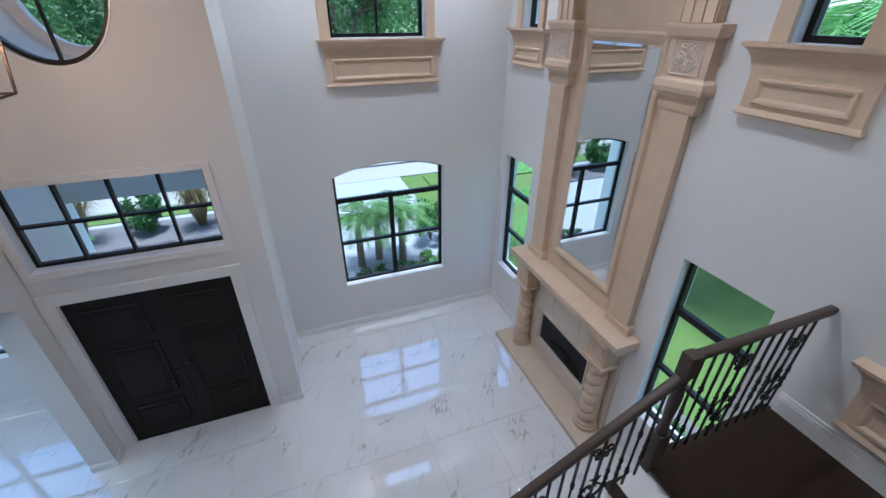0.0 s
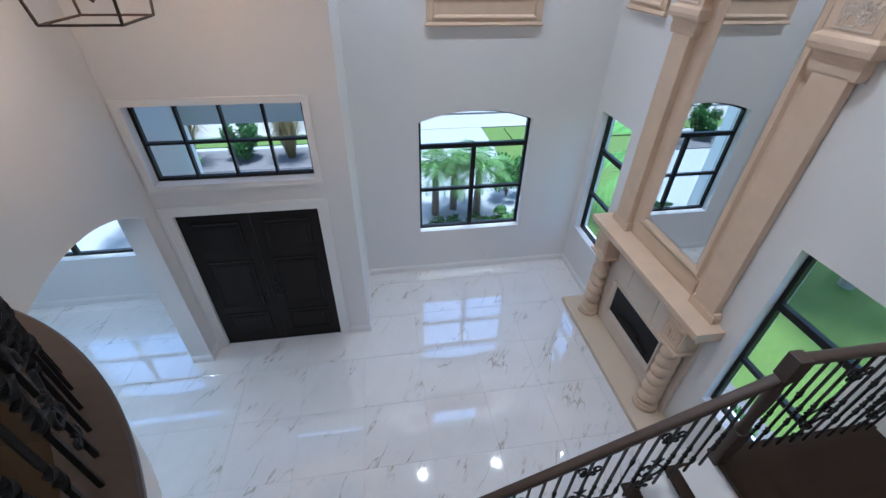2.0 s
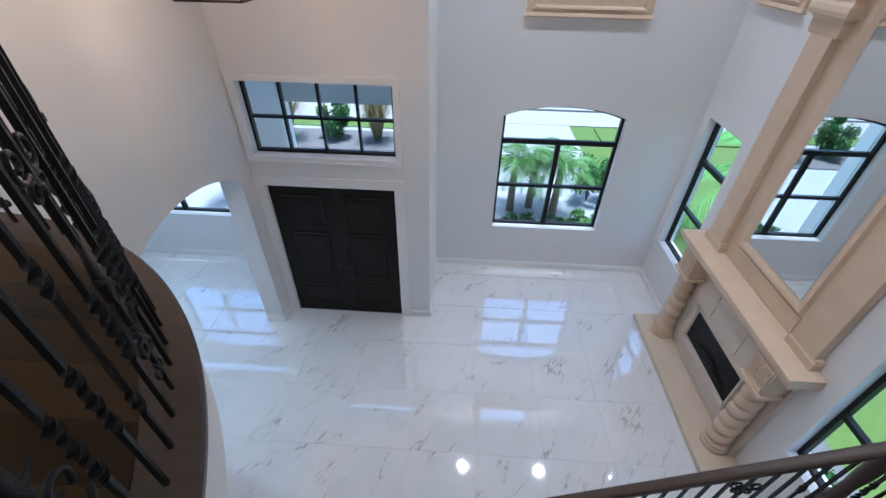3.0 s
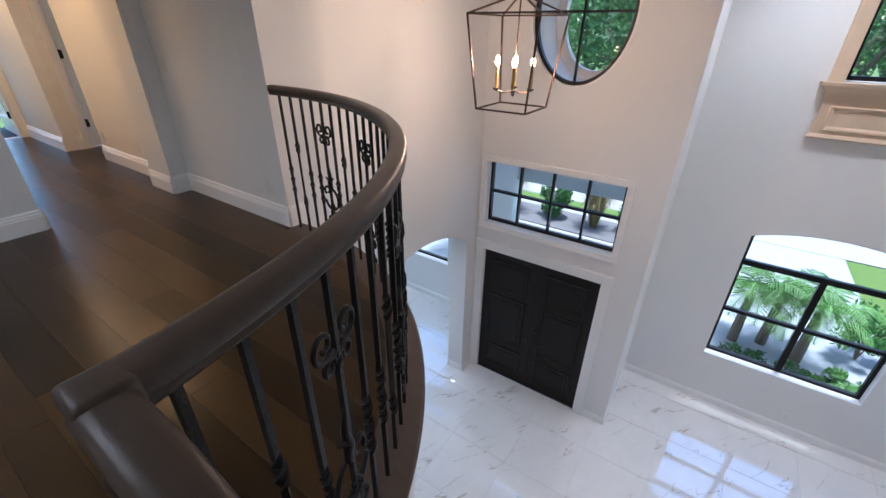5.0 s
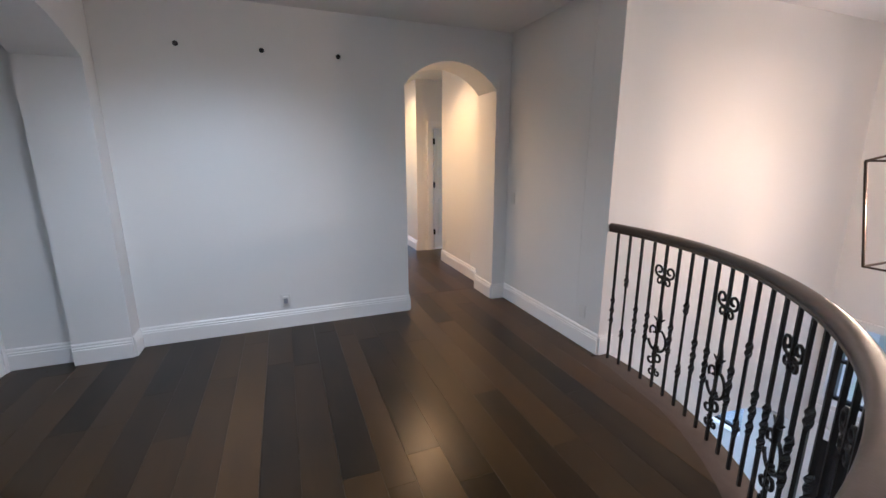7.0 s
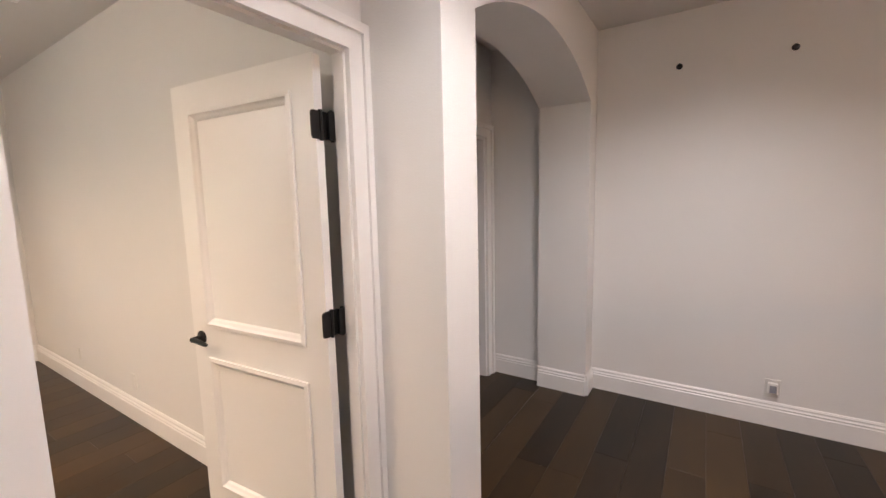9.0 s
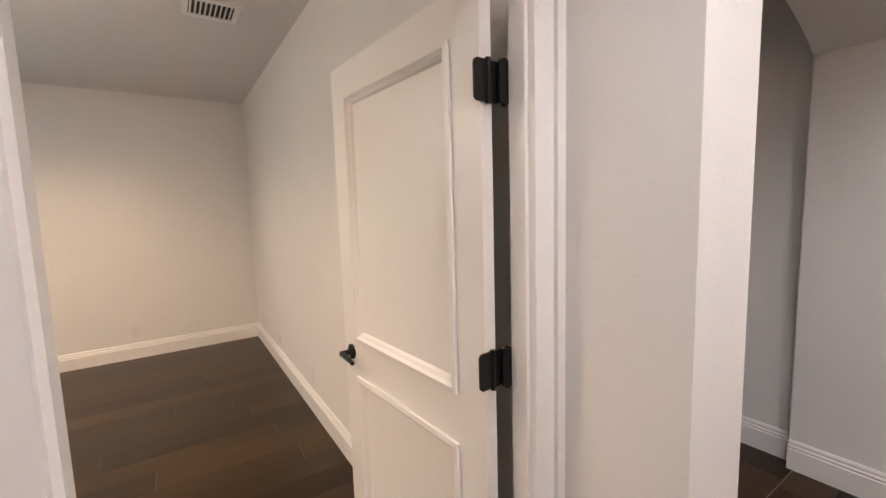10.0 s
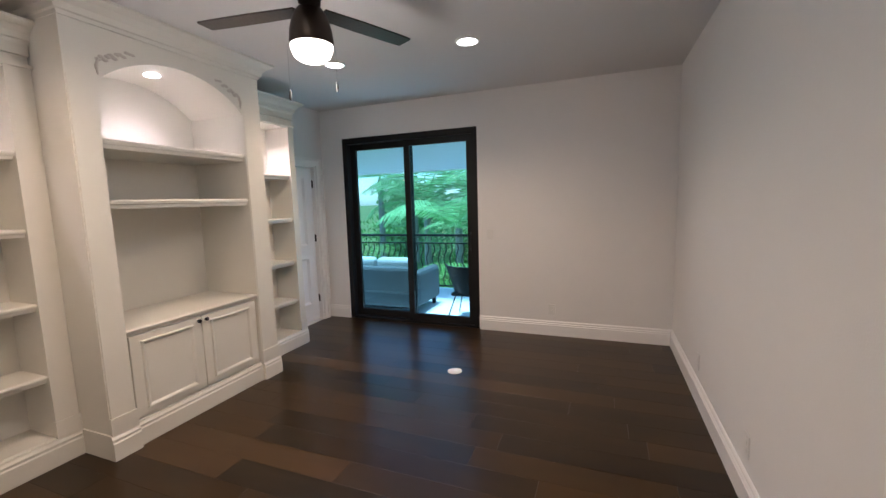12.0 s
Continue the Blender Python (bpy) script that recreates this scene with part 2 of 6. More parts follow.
def rbox(x0, x1, y0, y1, z0, z1, w=0.004, seg=2):
    bm = bmesh.new()
    box(bm, x0, x1, y0, y1, z0, z1)
    bevel(bm, w, seg)
    return bm


def part(name, bm, material, parent=None, label="", smooth=False):
    """Links a bmesh as one mesh object, under a thing or on its own."""
    bmesh.ops.recalc_face_normals(bm, faces=bm.faces)
    me = bpy.data.meshes.new(name)
    bm.to_mesh(me)
    bm.free()
    me.materials.append(material)
    if smooth:
        me.polygons.foreach_set("use_smooth", [True] * len(me.polygons))
        me.set_sharp_from_angle(angle=radians(38))
    ob = new(name, me)
    if parent:
        ob.parent = parent
    if label:
        ob["label"] = label
    return ob


def same_mesh(name, ob, parent, m):
    """Another object on the mesh of ob."""
    o = new(name, ob.data)
    o.parent = parent
    o.matrix_basis = m
    return o


def thing(name, label, category, at=(0, 0, 0), group="", kind=""):
    ob = new(name)
    ob.empty_display_size = 0.1
    ob.location = at
    return tagged(ob, label, category, group, kind)


def structure(name, bm, material, label, category):
    return tagged(part(name, bm, material), label, category, kind="structure")


def tube(bm, pts, r, n=6, close=False):
    """A round bar along points; r is one radius or one for each point."""
    pts = [Vector(p) for p in pts]
    rs = r if isinstance(r, (list, tuple)) else [r] * len(pts)
    rings = []
    up = None
    for i, p in enumerate(pts):
        a, b = pts[max(i - 1, 0)], pts[min(i + 1, len(pts) - 1)]
        d = (b - a).normalized()
        if up is None:
            up = d.orthogonal().normalized()
        up = (up - d * up.dot(d)).normalized()
        side = d.cross(up)
        rings.append([bm.verts.new(p + (up * math.cos(k * 2 * math.pi / n) + side * math.sin(k * 2 * math.pi / n)) * rs[i]) for k in range(n)])
    for a, b in zip(rings, rings[1:]):
        for k in range(n):
            bm.faces.new((a[k], a[(k + 1) % n], b[(k + 1) % n], b[k]))
    bm.faces.new(rings[0])
    bm.faces.new(rings[-1])


def lathe(bm, profile, at=(0, 0, 0), n=20, cap=True):
    """Turned shape: (radius, height) pairs round a vertical axis."""
    rings = [[bm.verts.new((at[0] + r * math.cos(2 * math.pi * k / n), at[1] + r * math.sin(2 * math.pi * k / n), at[2] + z)) for k in range(n)] for r, z in profile]
    for a, b in zip(rings, rings[1:]):
        for k in range(n):
            bm.faces.new((a[k], a[(k + 1) % n], b[(k + 1) % n], b[k]))
    if cap:
        bm.faces.new(rings[0])
        bm.faces.new(rings[-1])


def sweep(bm, profile, frames):
    """Profile of (side, up) carried along frames of (origin, side vector, up vector)."""
    rings = [[bm.verts.new(Vector(o) + Vector(s) * a + Vector(u) * b) for a, b in profile] for o, s, u in frames]
    n = len(profile)
    for a, b in zip(rings, rings[1:]):
        for k in range(n):
            bm.faces.new((a[k], a[(k + 1) % n], b[(k + 1) % n], b[k]))
    bm.faces.new(rings[0])
    bm.faces.new(rings[-1])


def slab(axis, n0, n1):
    """Box maker for a wall: u runs along, v is up; axis says across which axis the wall is thick."""
    def put(bm, u0, u1, v0, v1, a=n0, b=n1):
        if axis == 'y':
            box(bm, u0, u1, a, b, v0, v1)
        else:
            box(bm, a, b, u0, u1, v0, v1)
    return put


def prism(bm, axis, n0, n1, poly):
    """Extrudes a polygon of (u, v) through a wall's thickness."""
    def P(u, v, w):
        return (u, w, v) if axis == 'y' else (w, u, v)
    a = [bm.verts.new(P(u, v, n0)) for u, v in poly]
    b = [bm.verts.new(P(u, v, n1)) for u, v in poly]
    bm.faces.new(a)
    bm.faces.new(b[::-1])
    for i in range(len(poly)):
        j = (i + 1) % len(poly)
        bm.faces.new((a[i], b[i], b[j], a[j]))


def wall(axis, n0, n1, u0, u1, v0, v1, holes=()):
    """Wall with openings. A hole is (u0, u1, v0, v1[, rise]); rise > 0 bows its head into an arch above v1; rise 'round' is a circle."""
    bm = bmesh.new()
    put = slab(axis, n0, n1)
    rects = []
    for h in holes:
        rise = h[4] if len(h) > 4 else 0
        rects.append((h[0], h[1], h[2], h[3] + (rise if rise not in (0, 'round') else 0), rise, h[3]))
    us = sorted({u0, u1, *[r[0] for r in rects], *[r[1] for r in rects]})
    for a, b in zip(us, us[1:]):
        mids = [r for r in rects if r[0] < (a + b) / 2 < r[1]]
        spans, low = [], v0
        for r in sorted(mids, key=lambda q: q[2]):
            spans.append((low, r[2]))
            low = r[3]
        spans.append((low, v1))
        for s, e in spans:
            if e - s > 1e-4:
                put(bm, a, b, s, e)
    for r in rects:
        c, w = (r[0] + r[1]) / 2, (r[1] - r[0]) / 2
        if r[4] == 'round':
            cv, n = (r[2] + r[3]) / 2, 48
            for k in range(n):
                t0, t1 = 2 * math.pi * k / n, 2 * math.pi * (k + 1) / n
                hh = (r[3] - r[2]) / 2
                p0, p1 = (c + w * math.cos(t0), cv + hh * math.sin(t0)), (c + w * math.cos(t1), cv + hh * math.sin(t1))

                def out(t):
                    s = 1 / max(abs(math.cos(t)), abs(math.sin(t)))
                    return (c + w * s * math.cos(t), cv + hh * s * math.sin(t))
                prism(bm, axis, n0, n1, [p0, out(t0), out(t1), p1])
        elif r[4]:
            n = 20
            R = (w * w + r[4] ** 2) / (2 * r[4])
            def zz(u):
                return r[5] + math.sqrt(max(R * R - (u - c) ** 2, 0)) - (R - r[4])
            for k in range(n):
                a, b = r[0] + 2 * w * k / n, r[0] + 2 * w * (k + 1) / n
                prism(bm, axis, n0, n1, [(a, zz(a)), (b, zz(b)), (b, r[3]), (a, r[3])])
    return bm

# ---- large structure ----
structure("wall_front_living", wall('y', 6.75, 7.0, -0.70, 3.73, M, CEIL, [(0.56, 2.41, -2.98, -0.955, 0.165), (0.80, 2.12, 0.98, 2.45)]), PAINT, "smooth white painted plaster wall with an arched window", "wall")
structure("wall_right_living", wall('x', 3.48, 3.73, -0.80, 6.748, M, CEIL, [(2.0, 2.88, -3.0, -0.81), (5.70, 6.575, -3.0, -0.81), (2.22, 2.66, 1.09, 2.45), (5.92, 6.36, 1.09, 2.45)]), PAINT, "smooth white painted plaster wall beside the fireplace", "wall")
structure("wall_entry", wall('y', 5.32, 5.62, -3.09, -0.452, M, CEIL, [(-2.66, -0.915, M, -1.504), (-2.70, -0.87, -1.08, -0.16), (-2.25, -1.15, 0.87, 2.33, 'round')]), PAINT, "tall white entry wall with double doors and a round window", "wall")
structure("wall_entry_return", wall('x', -0.702, -0.45, 5.322, 6.748, M, CEIL), PAINT, "white wall return beside the entry", "wall")
structure("wall_foyer_side", wall('x', -3.09, -2.81, 2.19, 5.318, M, CEIL, [(2.75, 5.03, M, -1.33, 0.38)]), PAINT, "tall white foyer wall with a wide low arch", "wall")
structure("wall_dining_front", wall('y', 6.62, 6.87, -8.2, -3.092, M, -0.32, [(-6.03, -4.17, -2.95, -0.955, 0.165)]), PAINT, "white dining room wall with an arched window", "wall")
structure("wall_dining_side", wall('x', -8.4, -8.2, -2.0, 6.87, M, -0.32), PAINT, "plain white dining room wall", "wall")
structure("wall_ground_back", wall('y', -2.2, -2.0, -8.4, 3.73, M, -0.32), PAINT, "plain white ground floor wall", "wall")
structure("wall_dining_link", wall('x', -3.09, -2.842, 5.622, 6.618, M, CEIL), PAINT, "plain white wall beside the porch", "wall")
structure("wall_upper_back", wall('y', 6.30, 6.5, -9.4, -3.092, -0.32, CEIL), PAINT, "plain white upper wall", "wall")

# upper floor walls
structure("wall_loft_far", wall('x', -4.72, -4.305, -1.248, 2.06, -0.30, CEIL, [(1.07, 2.03, 0.0, 2.20, 0.235)]), PAINT, "white loft wall with an arched opening to the hall", "wall")
structure("wall_loft_side", wall('y', 2.19, 2.35, -4.72, -3.092, -0.30, CEIL), PAINT, "plain white loft wall", "wall")
structure("wall_hall_right", wall('y', 2.15, 2.35, -6.15, -4.722, -0.30, CEIL), PAINT, "warm lit white hall wall", "wall")
structure("wall_hall_corner", wall('x', -4.72, -4.305, 2.062, 2.188, -0.30, CEIL), PAINT, "white corner pier of the arch", "wall")
structure("wall_hall_left", wall('y', 0.80, 1.0, -9.0, -4.722, -0.30, CEIL), PAINT, "warm lit white hall wall", "wall")
structure("wall_hall_recess", wall('x', -6.15, -6.0, 2.352, 3.6, -0.30, CEIL), PAINT, "white hall recess wall", "wall")
structure("wall_hall_door", wall('x', -7.05, -6.90, 2.12, 3.6, -0.30, CEIL, [(2.26, 3.06, 0, 2.03)]), PAINT, "white hall wall with a panelled door", "wall")
structure("wall_hall_far", wall('y', 2.00, 2.118, -8.3, -6.90, -0.30, CEIL), PAINT, "white hall wall", "wall")
structure("wall_hall_end", wall('x', -8.45, -8.30, 1.0, 2.118, -0.30, CEIL, [(1.12, 1.92, 0, 2.03)]), PAINT, "white end wall of the hall with a door", "wall")
structure("wall_arch", wall('y', -1.63, -1.25, -4.72, -2.15, -0.30, CEIL, [(-4.12, -2.38, 0.0, 2.21, 0.225)]), PAINT, "white wall with a deep wide arch", "wall")
structure("wall_vestibule_side", wall('x', -4.40, -4.20, -2.07, -1.632, -0.30, CEIL), PAINT, "white vestibule wall", "wall")
structure("wall_vestibule_back", wall('y', -2.16, -2.07, -5.2, -2.302, -0.30, CEIL, [(-4.07, -3.27, 0, 2.03)]), PAINT, "white vestibule wall with a door opening", "wall")
structure("wall_office_door", wall('y', -1.632, -1.582, -2.148, 2.0, -0.30, CEIL, [(-2.06, -1.205, 0, 2.05)]), PAINT, "white office wall with a door opening", "wall")
structure("wall_office_right", wall('x', -2.30, -2.15, -6.19, -1.632, -0.30, CEIL), PAINT, "plain white office wall", "wall")
structure("wall_office_end", wall('y', -6.40, -6.19, -5.2, 2.15, -0.30, CEIL, [(-4.6, -3.2, 0.9, 2.2), (-0.13, 1.68, 0, 2.365)]), PAINT, "white office wall with a sliding door", "wall")
structure("wall_office_left", wall('x', 2.0, 2.15, -6.188, -1.60, -0.30, CEIL, [(-6.03, -5.27, 0, 2.03)]), PAINT, "white office wall behind the built-in shelves", "wall")
structure("wall_side_room", wall('x', -5.4, -5.2, -6.40, -2.07, -0.30, CEIL), PAINT, "plain white side room wall", "wall")
structure("wall_loft_east", wall('x', -0.45, -0.30, -1.598, -0.65, -0.30, CEIL), PAINT, "plain white loft wall", "wall")
structure("wall_stair_back", wall('y', -0.80, -0.65, -0.298, 3.478, M, CEIL), PAINT, "plain white stairwell wall", "wall")
structure("wall_side_closet", wall('x', 2.9, 3.0, -6.4, -0.802, -0.30, CEIL), PAINT, "plain white wall behind the closet door", "wall")
structure("wall_closet_back", wall('y', -6.40, -6.25, 2.152, 2.9, -0.30, CEIL), PAINT, "plain white closet wall", "wall")

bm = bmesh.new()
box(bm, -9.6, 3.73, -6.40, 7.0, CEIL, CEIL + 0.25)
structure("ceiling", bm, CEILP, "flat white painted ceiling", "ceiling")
bm = bmesh.new()
box(bm, -8.4, 3.73, -2.2, 7.0, M - 0.2, M - 0.004)
floor_ground = structure("floor_ground", bm, GROUT, "polished white marble tile floor with grey veins", "floor")

# upper floor slab with the bowed balcony edge
CX, CY, RB = -2.6, 0.25, 2.02


def bow(y, r=RB):
    return CX + math.sqrt(max(r * r - (y - CY) ** 2, 0))


bm = bmesh.new()
arc = [(CX + RB * math.cos(a), CY + RB * math.sin(a)) for a in [math.asin(0.22 / RB) + (math.pi / 2 - 0.02 - math.asin(0.22 / RB)) * k / 40 for k in range(41)]]
edge = arc + [(-2.81, 2.2), (-9.4, 2.2), (-9.4, -6.4), (2.9, -6.4), (2.9, -0.8), (-0.46, -0.8), (-0.46, 0.47)]


def slab_poly(bm, poly, z0, z1):
    a = [bm.verts.new((x, y, z0)) for x, y in poly]
    b = [bm.verts.new((x, y, z1)) for x, y in poly]
    bm.faces.new(a[::-1])
    bm.faces.new(b)
    for i in range(len(poly)):
        j = (i + 1) % len(poly)
        bm.faces.new((a[i], a[j], b[j], b[i]))


slab_poly(bm, edge, -0.32, -0.046)
structure("balcony_slab", bm, PAINT, "white plastered slab edge of the bowed balcony", "slab")
bm = bmesh.new()
slab_poly(bm, [(x, y) if i > 40 else (CX + (x - CX) * 1.012, CY + (y - CY) * 1.012) for i, (x, y) in enumerate(edge)], -0.046, -0.004)
bmesh.ops.triangulate(bm, faces=[f for f in bm.faces if len(f.verts) > 4])
floor_upper = structure("floor_upper", bm, UNDER, "dark brown wide plank oak floor", "floor")
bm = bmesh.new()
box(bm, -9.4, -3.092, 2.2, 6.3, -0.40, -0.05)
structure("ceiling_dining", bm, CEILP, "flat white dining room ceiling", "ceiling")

# curved nosing strip along the balcony edge
bm = bmesh.new()
prof = [(-0.17, -0.002), (0.030, -0.002), (0.040, -0.012), (0.040, -0.032), (0.030, -0.044), (-0.17, -0.044)]
fr = []
for k in range(49):
    a = math.asin(0.20 / RB) + (math.pi / 2 + 0.10 - math.asin(0.20 / RB)) * k / 48
    fr.append(((CX + (RB - 0.01) * math.cos(a), CY + (RB - 0.01) * math.sin(a), 0.004), (math.cos(a), math.sin(a), 0), (0, 0, 1)))
sweep(bm, prof, fr)
structure("balcony_nosing", bm, RAIL, "dark curved wooden nosing along the balcony edge", "trim")


# ---- windows ----
def window(name, axis, n, u0, u1, v0, v1, us, vs, rise=0.0, f=0.045, depth=0.06, label="black metal framed window with clear panes", arch_bar=None, sash=()):
    """Framed window at depth n across the axis; us and vs are the bar positions."""
    w = thing(name, label, "window", kind="structure")
    put = slab(axis, n - depth / 2, n + depth / 2)
    bm = bmesh.new()
    put(bm, u0, u0 + f, v0, v1)
    put(bm, u1 - f, u1, v0, v1)
    put(bm, u0 + f, u1 - f, v0, v0 + f)
    c, hw = (u0 + u1) / 2, (u1 - u0) / 2
    if rise:
        R = (hw * hw + rise ** 2) / (2 * rise)
        def zz(u, d=0):
            return v1 + math.sqrt(max((R) ** 2 - (u - c) ** 2, 0)) - (R - rise) - d
        for k in range(16):
            a, b = u0 + 2 * hw * k / 16, u0 + 2 * hw * (k + 1) / 16
            prism(bm, axis, n - depth / 2, n + depth / 2, [(a, zz(a, f)), (b, zz(b, f)), (b, zz(b)), (a, zz(a))])
    else:
        put(bm, u0 + f, u1 - f, v1 - f, v1)
    part("frame", bm, BLACK, w)
    for u, lo, hi, t in us:
        bm = bmesh.new()
        put(bm, u - t / 2, u + t / 2, lo, hi, n - depth / 2 - 0.012, n + depth / 2 - 0.012)
        part("mullion", bm, BLACK, w)
    for v, t in vs:
        bm = bmesh.new()
        put(bm, u0 + f, u1 - f, v - t / 2, v + t / 2, n - depth / 2 - 0.006, n + depth / 2 - 0.006)
        part("transom_bar", bm, BLACK, w)
    cu = [u0 + 0.01] + [q[0] for q in us] + [u1 - 0.01]
    cv = [v0 + 0.01] + [q[0] for q in vs] + [v1 + (rise * 0.97 if rise else -0.01)]
    for i in range(len(cv) - 1):
        top = i == len(cv) - 2
        cols = cu
        if top and arch_bar:
            cols = [u0 + 0.01, u1 - 0.01]
        for a, b in zip(cols, cols[1:]):
            bm = bmesh.new()
            if top and rise:
                poly = [(a, cv[i]), (b, cv[i])] + [(b - (b - a) * k / 10, zz(b - (b - a) * k / 10, 0.01)) for k in range(11)]
                prism(bm, axis, n - 0.003, n + 0.003, poly)
            else:
                put(bm, a, b, cv[i], cv[i + 1], n - 0.003, n + 0.003)
            g = part("pane", bm, GLASS, w)
            g.visible_shadow = False
    return w


def sill(axis, n0, n1, u0, u1, v):
    bm = bmesh.new()
    slab(axis, n0, n1)(bm, u0, u1, v - 0.03, v)
    structure("window_sill", bm, TRIM, "white painted window sill", "sill")


window("window_1", 'y', 6.90, 0.56, 2.41, -2.978, -0.955, [(1.49, -2.94, -1.42, 0.075)], [(-2.19, 0.05), (-1.40, 0.075)], rise=0.165, arch_bar=True)
window("window_2", 'y', 6.90, 0.80, 2.12, 0.982, 2.45, [(1.46, 1.0, 2.42, 0.03)], [])
window("window_3", 'x', 3.62, 2.0, 2.88, -2.998, -0.81, [], [(-2.25, 0.05), (-1.46, 0.075)])
window("window_4", 'x', 3.62, 5.70, 6.575, -2.998, -0.81, [], [(-2.25, 0.05), (-1.46, 0.075)])
window("window_5", 'x', 3.62, 2.22, 2.66, 1.092, 2.45, [], [])
window("window_6", 'x', 3.62, 5.92, 6.36, 1.092, 2.45, [], [])
window("window_7", 'y', 6.77, -6.03, -4.17, -2.948, -0.955, [(-5.10, -2.94, -1.42, 0.075)], [(-2.19, 0.05), (-1.40, 0.075)], rise=0.165, arch_bar=True)
window("window_8", 'y', 5.47, -2.70, -0.87, -1.078, -0.16, [(-2.2425, -1.05, -0.18, 0.03), (-1.785, -1.05, -0.18, 0.03), (-1.3275, -1.05, -0.18, 0.03)], [(-0.62, 0.03)], f=0.035, label="black gridded transom window above the entry doors")
# unseen window, added so bluish sky light fills the side room
window("added_window_9", 'y', -6.30, -4.6, -3.2, 0.902, 2.2, [], [])

# round window: ring frame, cross bars, panes and the deep outer tube
rw = thing("window_10", "round black framed window with a cross of bars", "window", kind="structure")


def ring(bm, r0, r1, y0, y1, c=(-1.70, 1.60), n=56, sx=0.753):
    prof = [(r0, y0), (r1, y0), (r1, y1), (r0, y1)]
    rs = [[bm.verts.new((c[0] + (r - 0.73 * (1 - sx)) * math.cos(2 * math.pi * k / n), y, c[1] + r * math.sin(2 * math.pi * k / n))) for r, y in prof] for k in range(n)]
    for i in range(n):
        a, b = rs[i], rs[(i + 1) % n]
        for j in range(4):
            bm.faces.new((a[j], a[(j + 1) % 4], b[(j + 1) % 4], b[j]))


bm = bmesh.new()
ring(bm, 0.69, 0.73, 5.36, 5.42)
part("frame", bm, BLACK, rw)
for d in (0, 1):
    bm = bmesh.new()
    if d:
        box(bm, -1.70 - 0.53, -1.70 + 0.53, 5.37, 5.40, 1.59, 1.615)
    else:
        box(bm, -1.7125, -1.6875, 5.368, 5.398, 1.60 - 0.71, 1.60 + 0.71)
    part("glazing_bar", bm, BLACK, rw)
bm = bmesh.new()
lathe(bm, [(0.70, 0.0), (0.70, 0.006)], n=48)
bmesh.ops.scale(bm, verts=bm.verts, vec=(0.745, 1, 1))
bmesh.ops.rotate(bm, verts=bm.verts, matrix=Matrix.Rotation(radians(90), 3, 'X'))
bmesh.ops.translate(bm, verts=bm.verts, vec=(-1.70, 5.395, 1.60))
part("pane", bm, GLASS, rw).visible_shadow = False
bm = bmesh.new()
ring(bm, 0.73, 0.82, 5.622, 6.05)
ring(bm, 0.62, 0.82, 6.052, 6.16)
structure("round_window_surround", bm, PAINT, "white stucco tube surround of the round window", "trim")
bm = bmesh.new()
ring(bm, 0.73, 0.745, 5.305, 5.319)
structure("round_window_bead", bm, TRIM, "thin white bead round the window", "trim")


# ---- baseboards and casings ----
def baseboard(axis, n, sign, u0, u1, z=0.0, h=0.165, t=0.020, material=None):
    """Moulded baseboard: a flat board with stepped cap, on the side sign of the plane n."""
    bm = bmesh.new()
    prof = [(0, 0), (t, 0), (t, h * 0.70), (t * 0.75, h * 0.74), (t * 0.9, h * 0.80), (t * 0.55, h * 0.86), (t * 0.6, h * 0.93), (t * 0.25, h), (0, h)]
    prof = [(n + sign * (0.001 + a), z + b) for a, b in prof]
    def P(a, u, b):
        return (u, a, b) if axis == 'y' else (a, u, b)
    r0 = [bm.verts.new(P(a, u0, b)) for a, b in prof]
    r1 = [bm.verts.new(P(a, u1, b)) for a, b in prof]
    for i in range(len(prof)):
        j = (i + 1) % len(prof)
        bm.faces.new((r0[i], r0[j], r1[j], r1[i]))
    bm.faces.new(r0)
    bm.faces.new(r1[::-1])
    return structure("baseboard", bm, material or TRIM, "tall white moulded baseboard", "baseboard")


F = 0.004   # top of the floor pieces
baseboard('x', -4.305, 1, -1.25, 1.07, F)
baseboard('y', 1.07, 1, -4.72, -4.305, F)
baseboard('y', 2.03, -1, -4.72, -4.305, F)
baseboard('x', -4.305, 1, 2.03, 2.19, F)
baseboard('y', 2.19, -1, -4.305, -2.80, F)
baseboard('x', -2.81, 1, 2.19, 2.33, F)
baseboard('y', 2.15, -1, -6.15, -4.72, F)
baseboard('y', 1.0, 1, -8.3, -4.72, F)
baseboard('x', -6.90, 1, 2.12, 2.20, F)
baseboard('y', 2.0, -1, -8.3, -6.90, F)
baseboard('y', -1.25, 1, -4.305, -4.12, F)
baseboard('x', -4.12, 1, -1.63, -1.25, F)
baseboard('x', -2.38, -1, -1.63, -1.25, F)
baseboard('y', -1.25, 1, -2.38, -2.13, F)
baseboard('x', -2.15, 1, -1.545, -1.23, F)
baseboard('x', -4.20, 1, -2.07, -1.63, F)
baseboard('x', -2.15, 1, -6.19, -1.74, F)
baseboard('y', -6.19, 1, -2.15, -0.13, F)
baseboard('y', -6.19, 1, 1.68, 2.0, F)
baseboard('y', 6.75, -1, -0.45, 3.48, M, 0.13, 0.016)
baseboard('x', 3.48, -1, 5.62, 6.75, M, 0.13, 0.016)
baseboard('x', 3.48, -1, 1.7, 2.97, M, 0.13, 0.016)
baseboard('x', -0.45, 1, 5.32, 6.75, M, 0.13, 0.016)
baseboard('y', 5.32, -1, -0.76, -0.435, M, 0.13, 0.016)
baseboard('x', -2.81, 1, 5.03, 5.32, M, 0.13, 0.016)
baseboard('y', 5.03, -1, -3.09, -2.80, M, 0.13, 0.016)
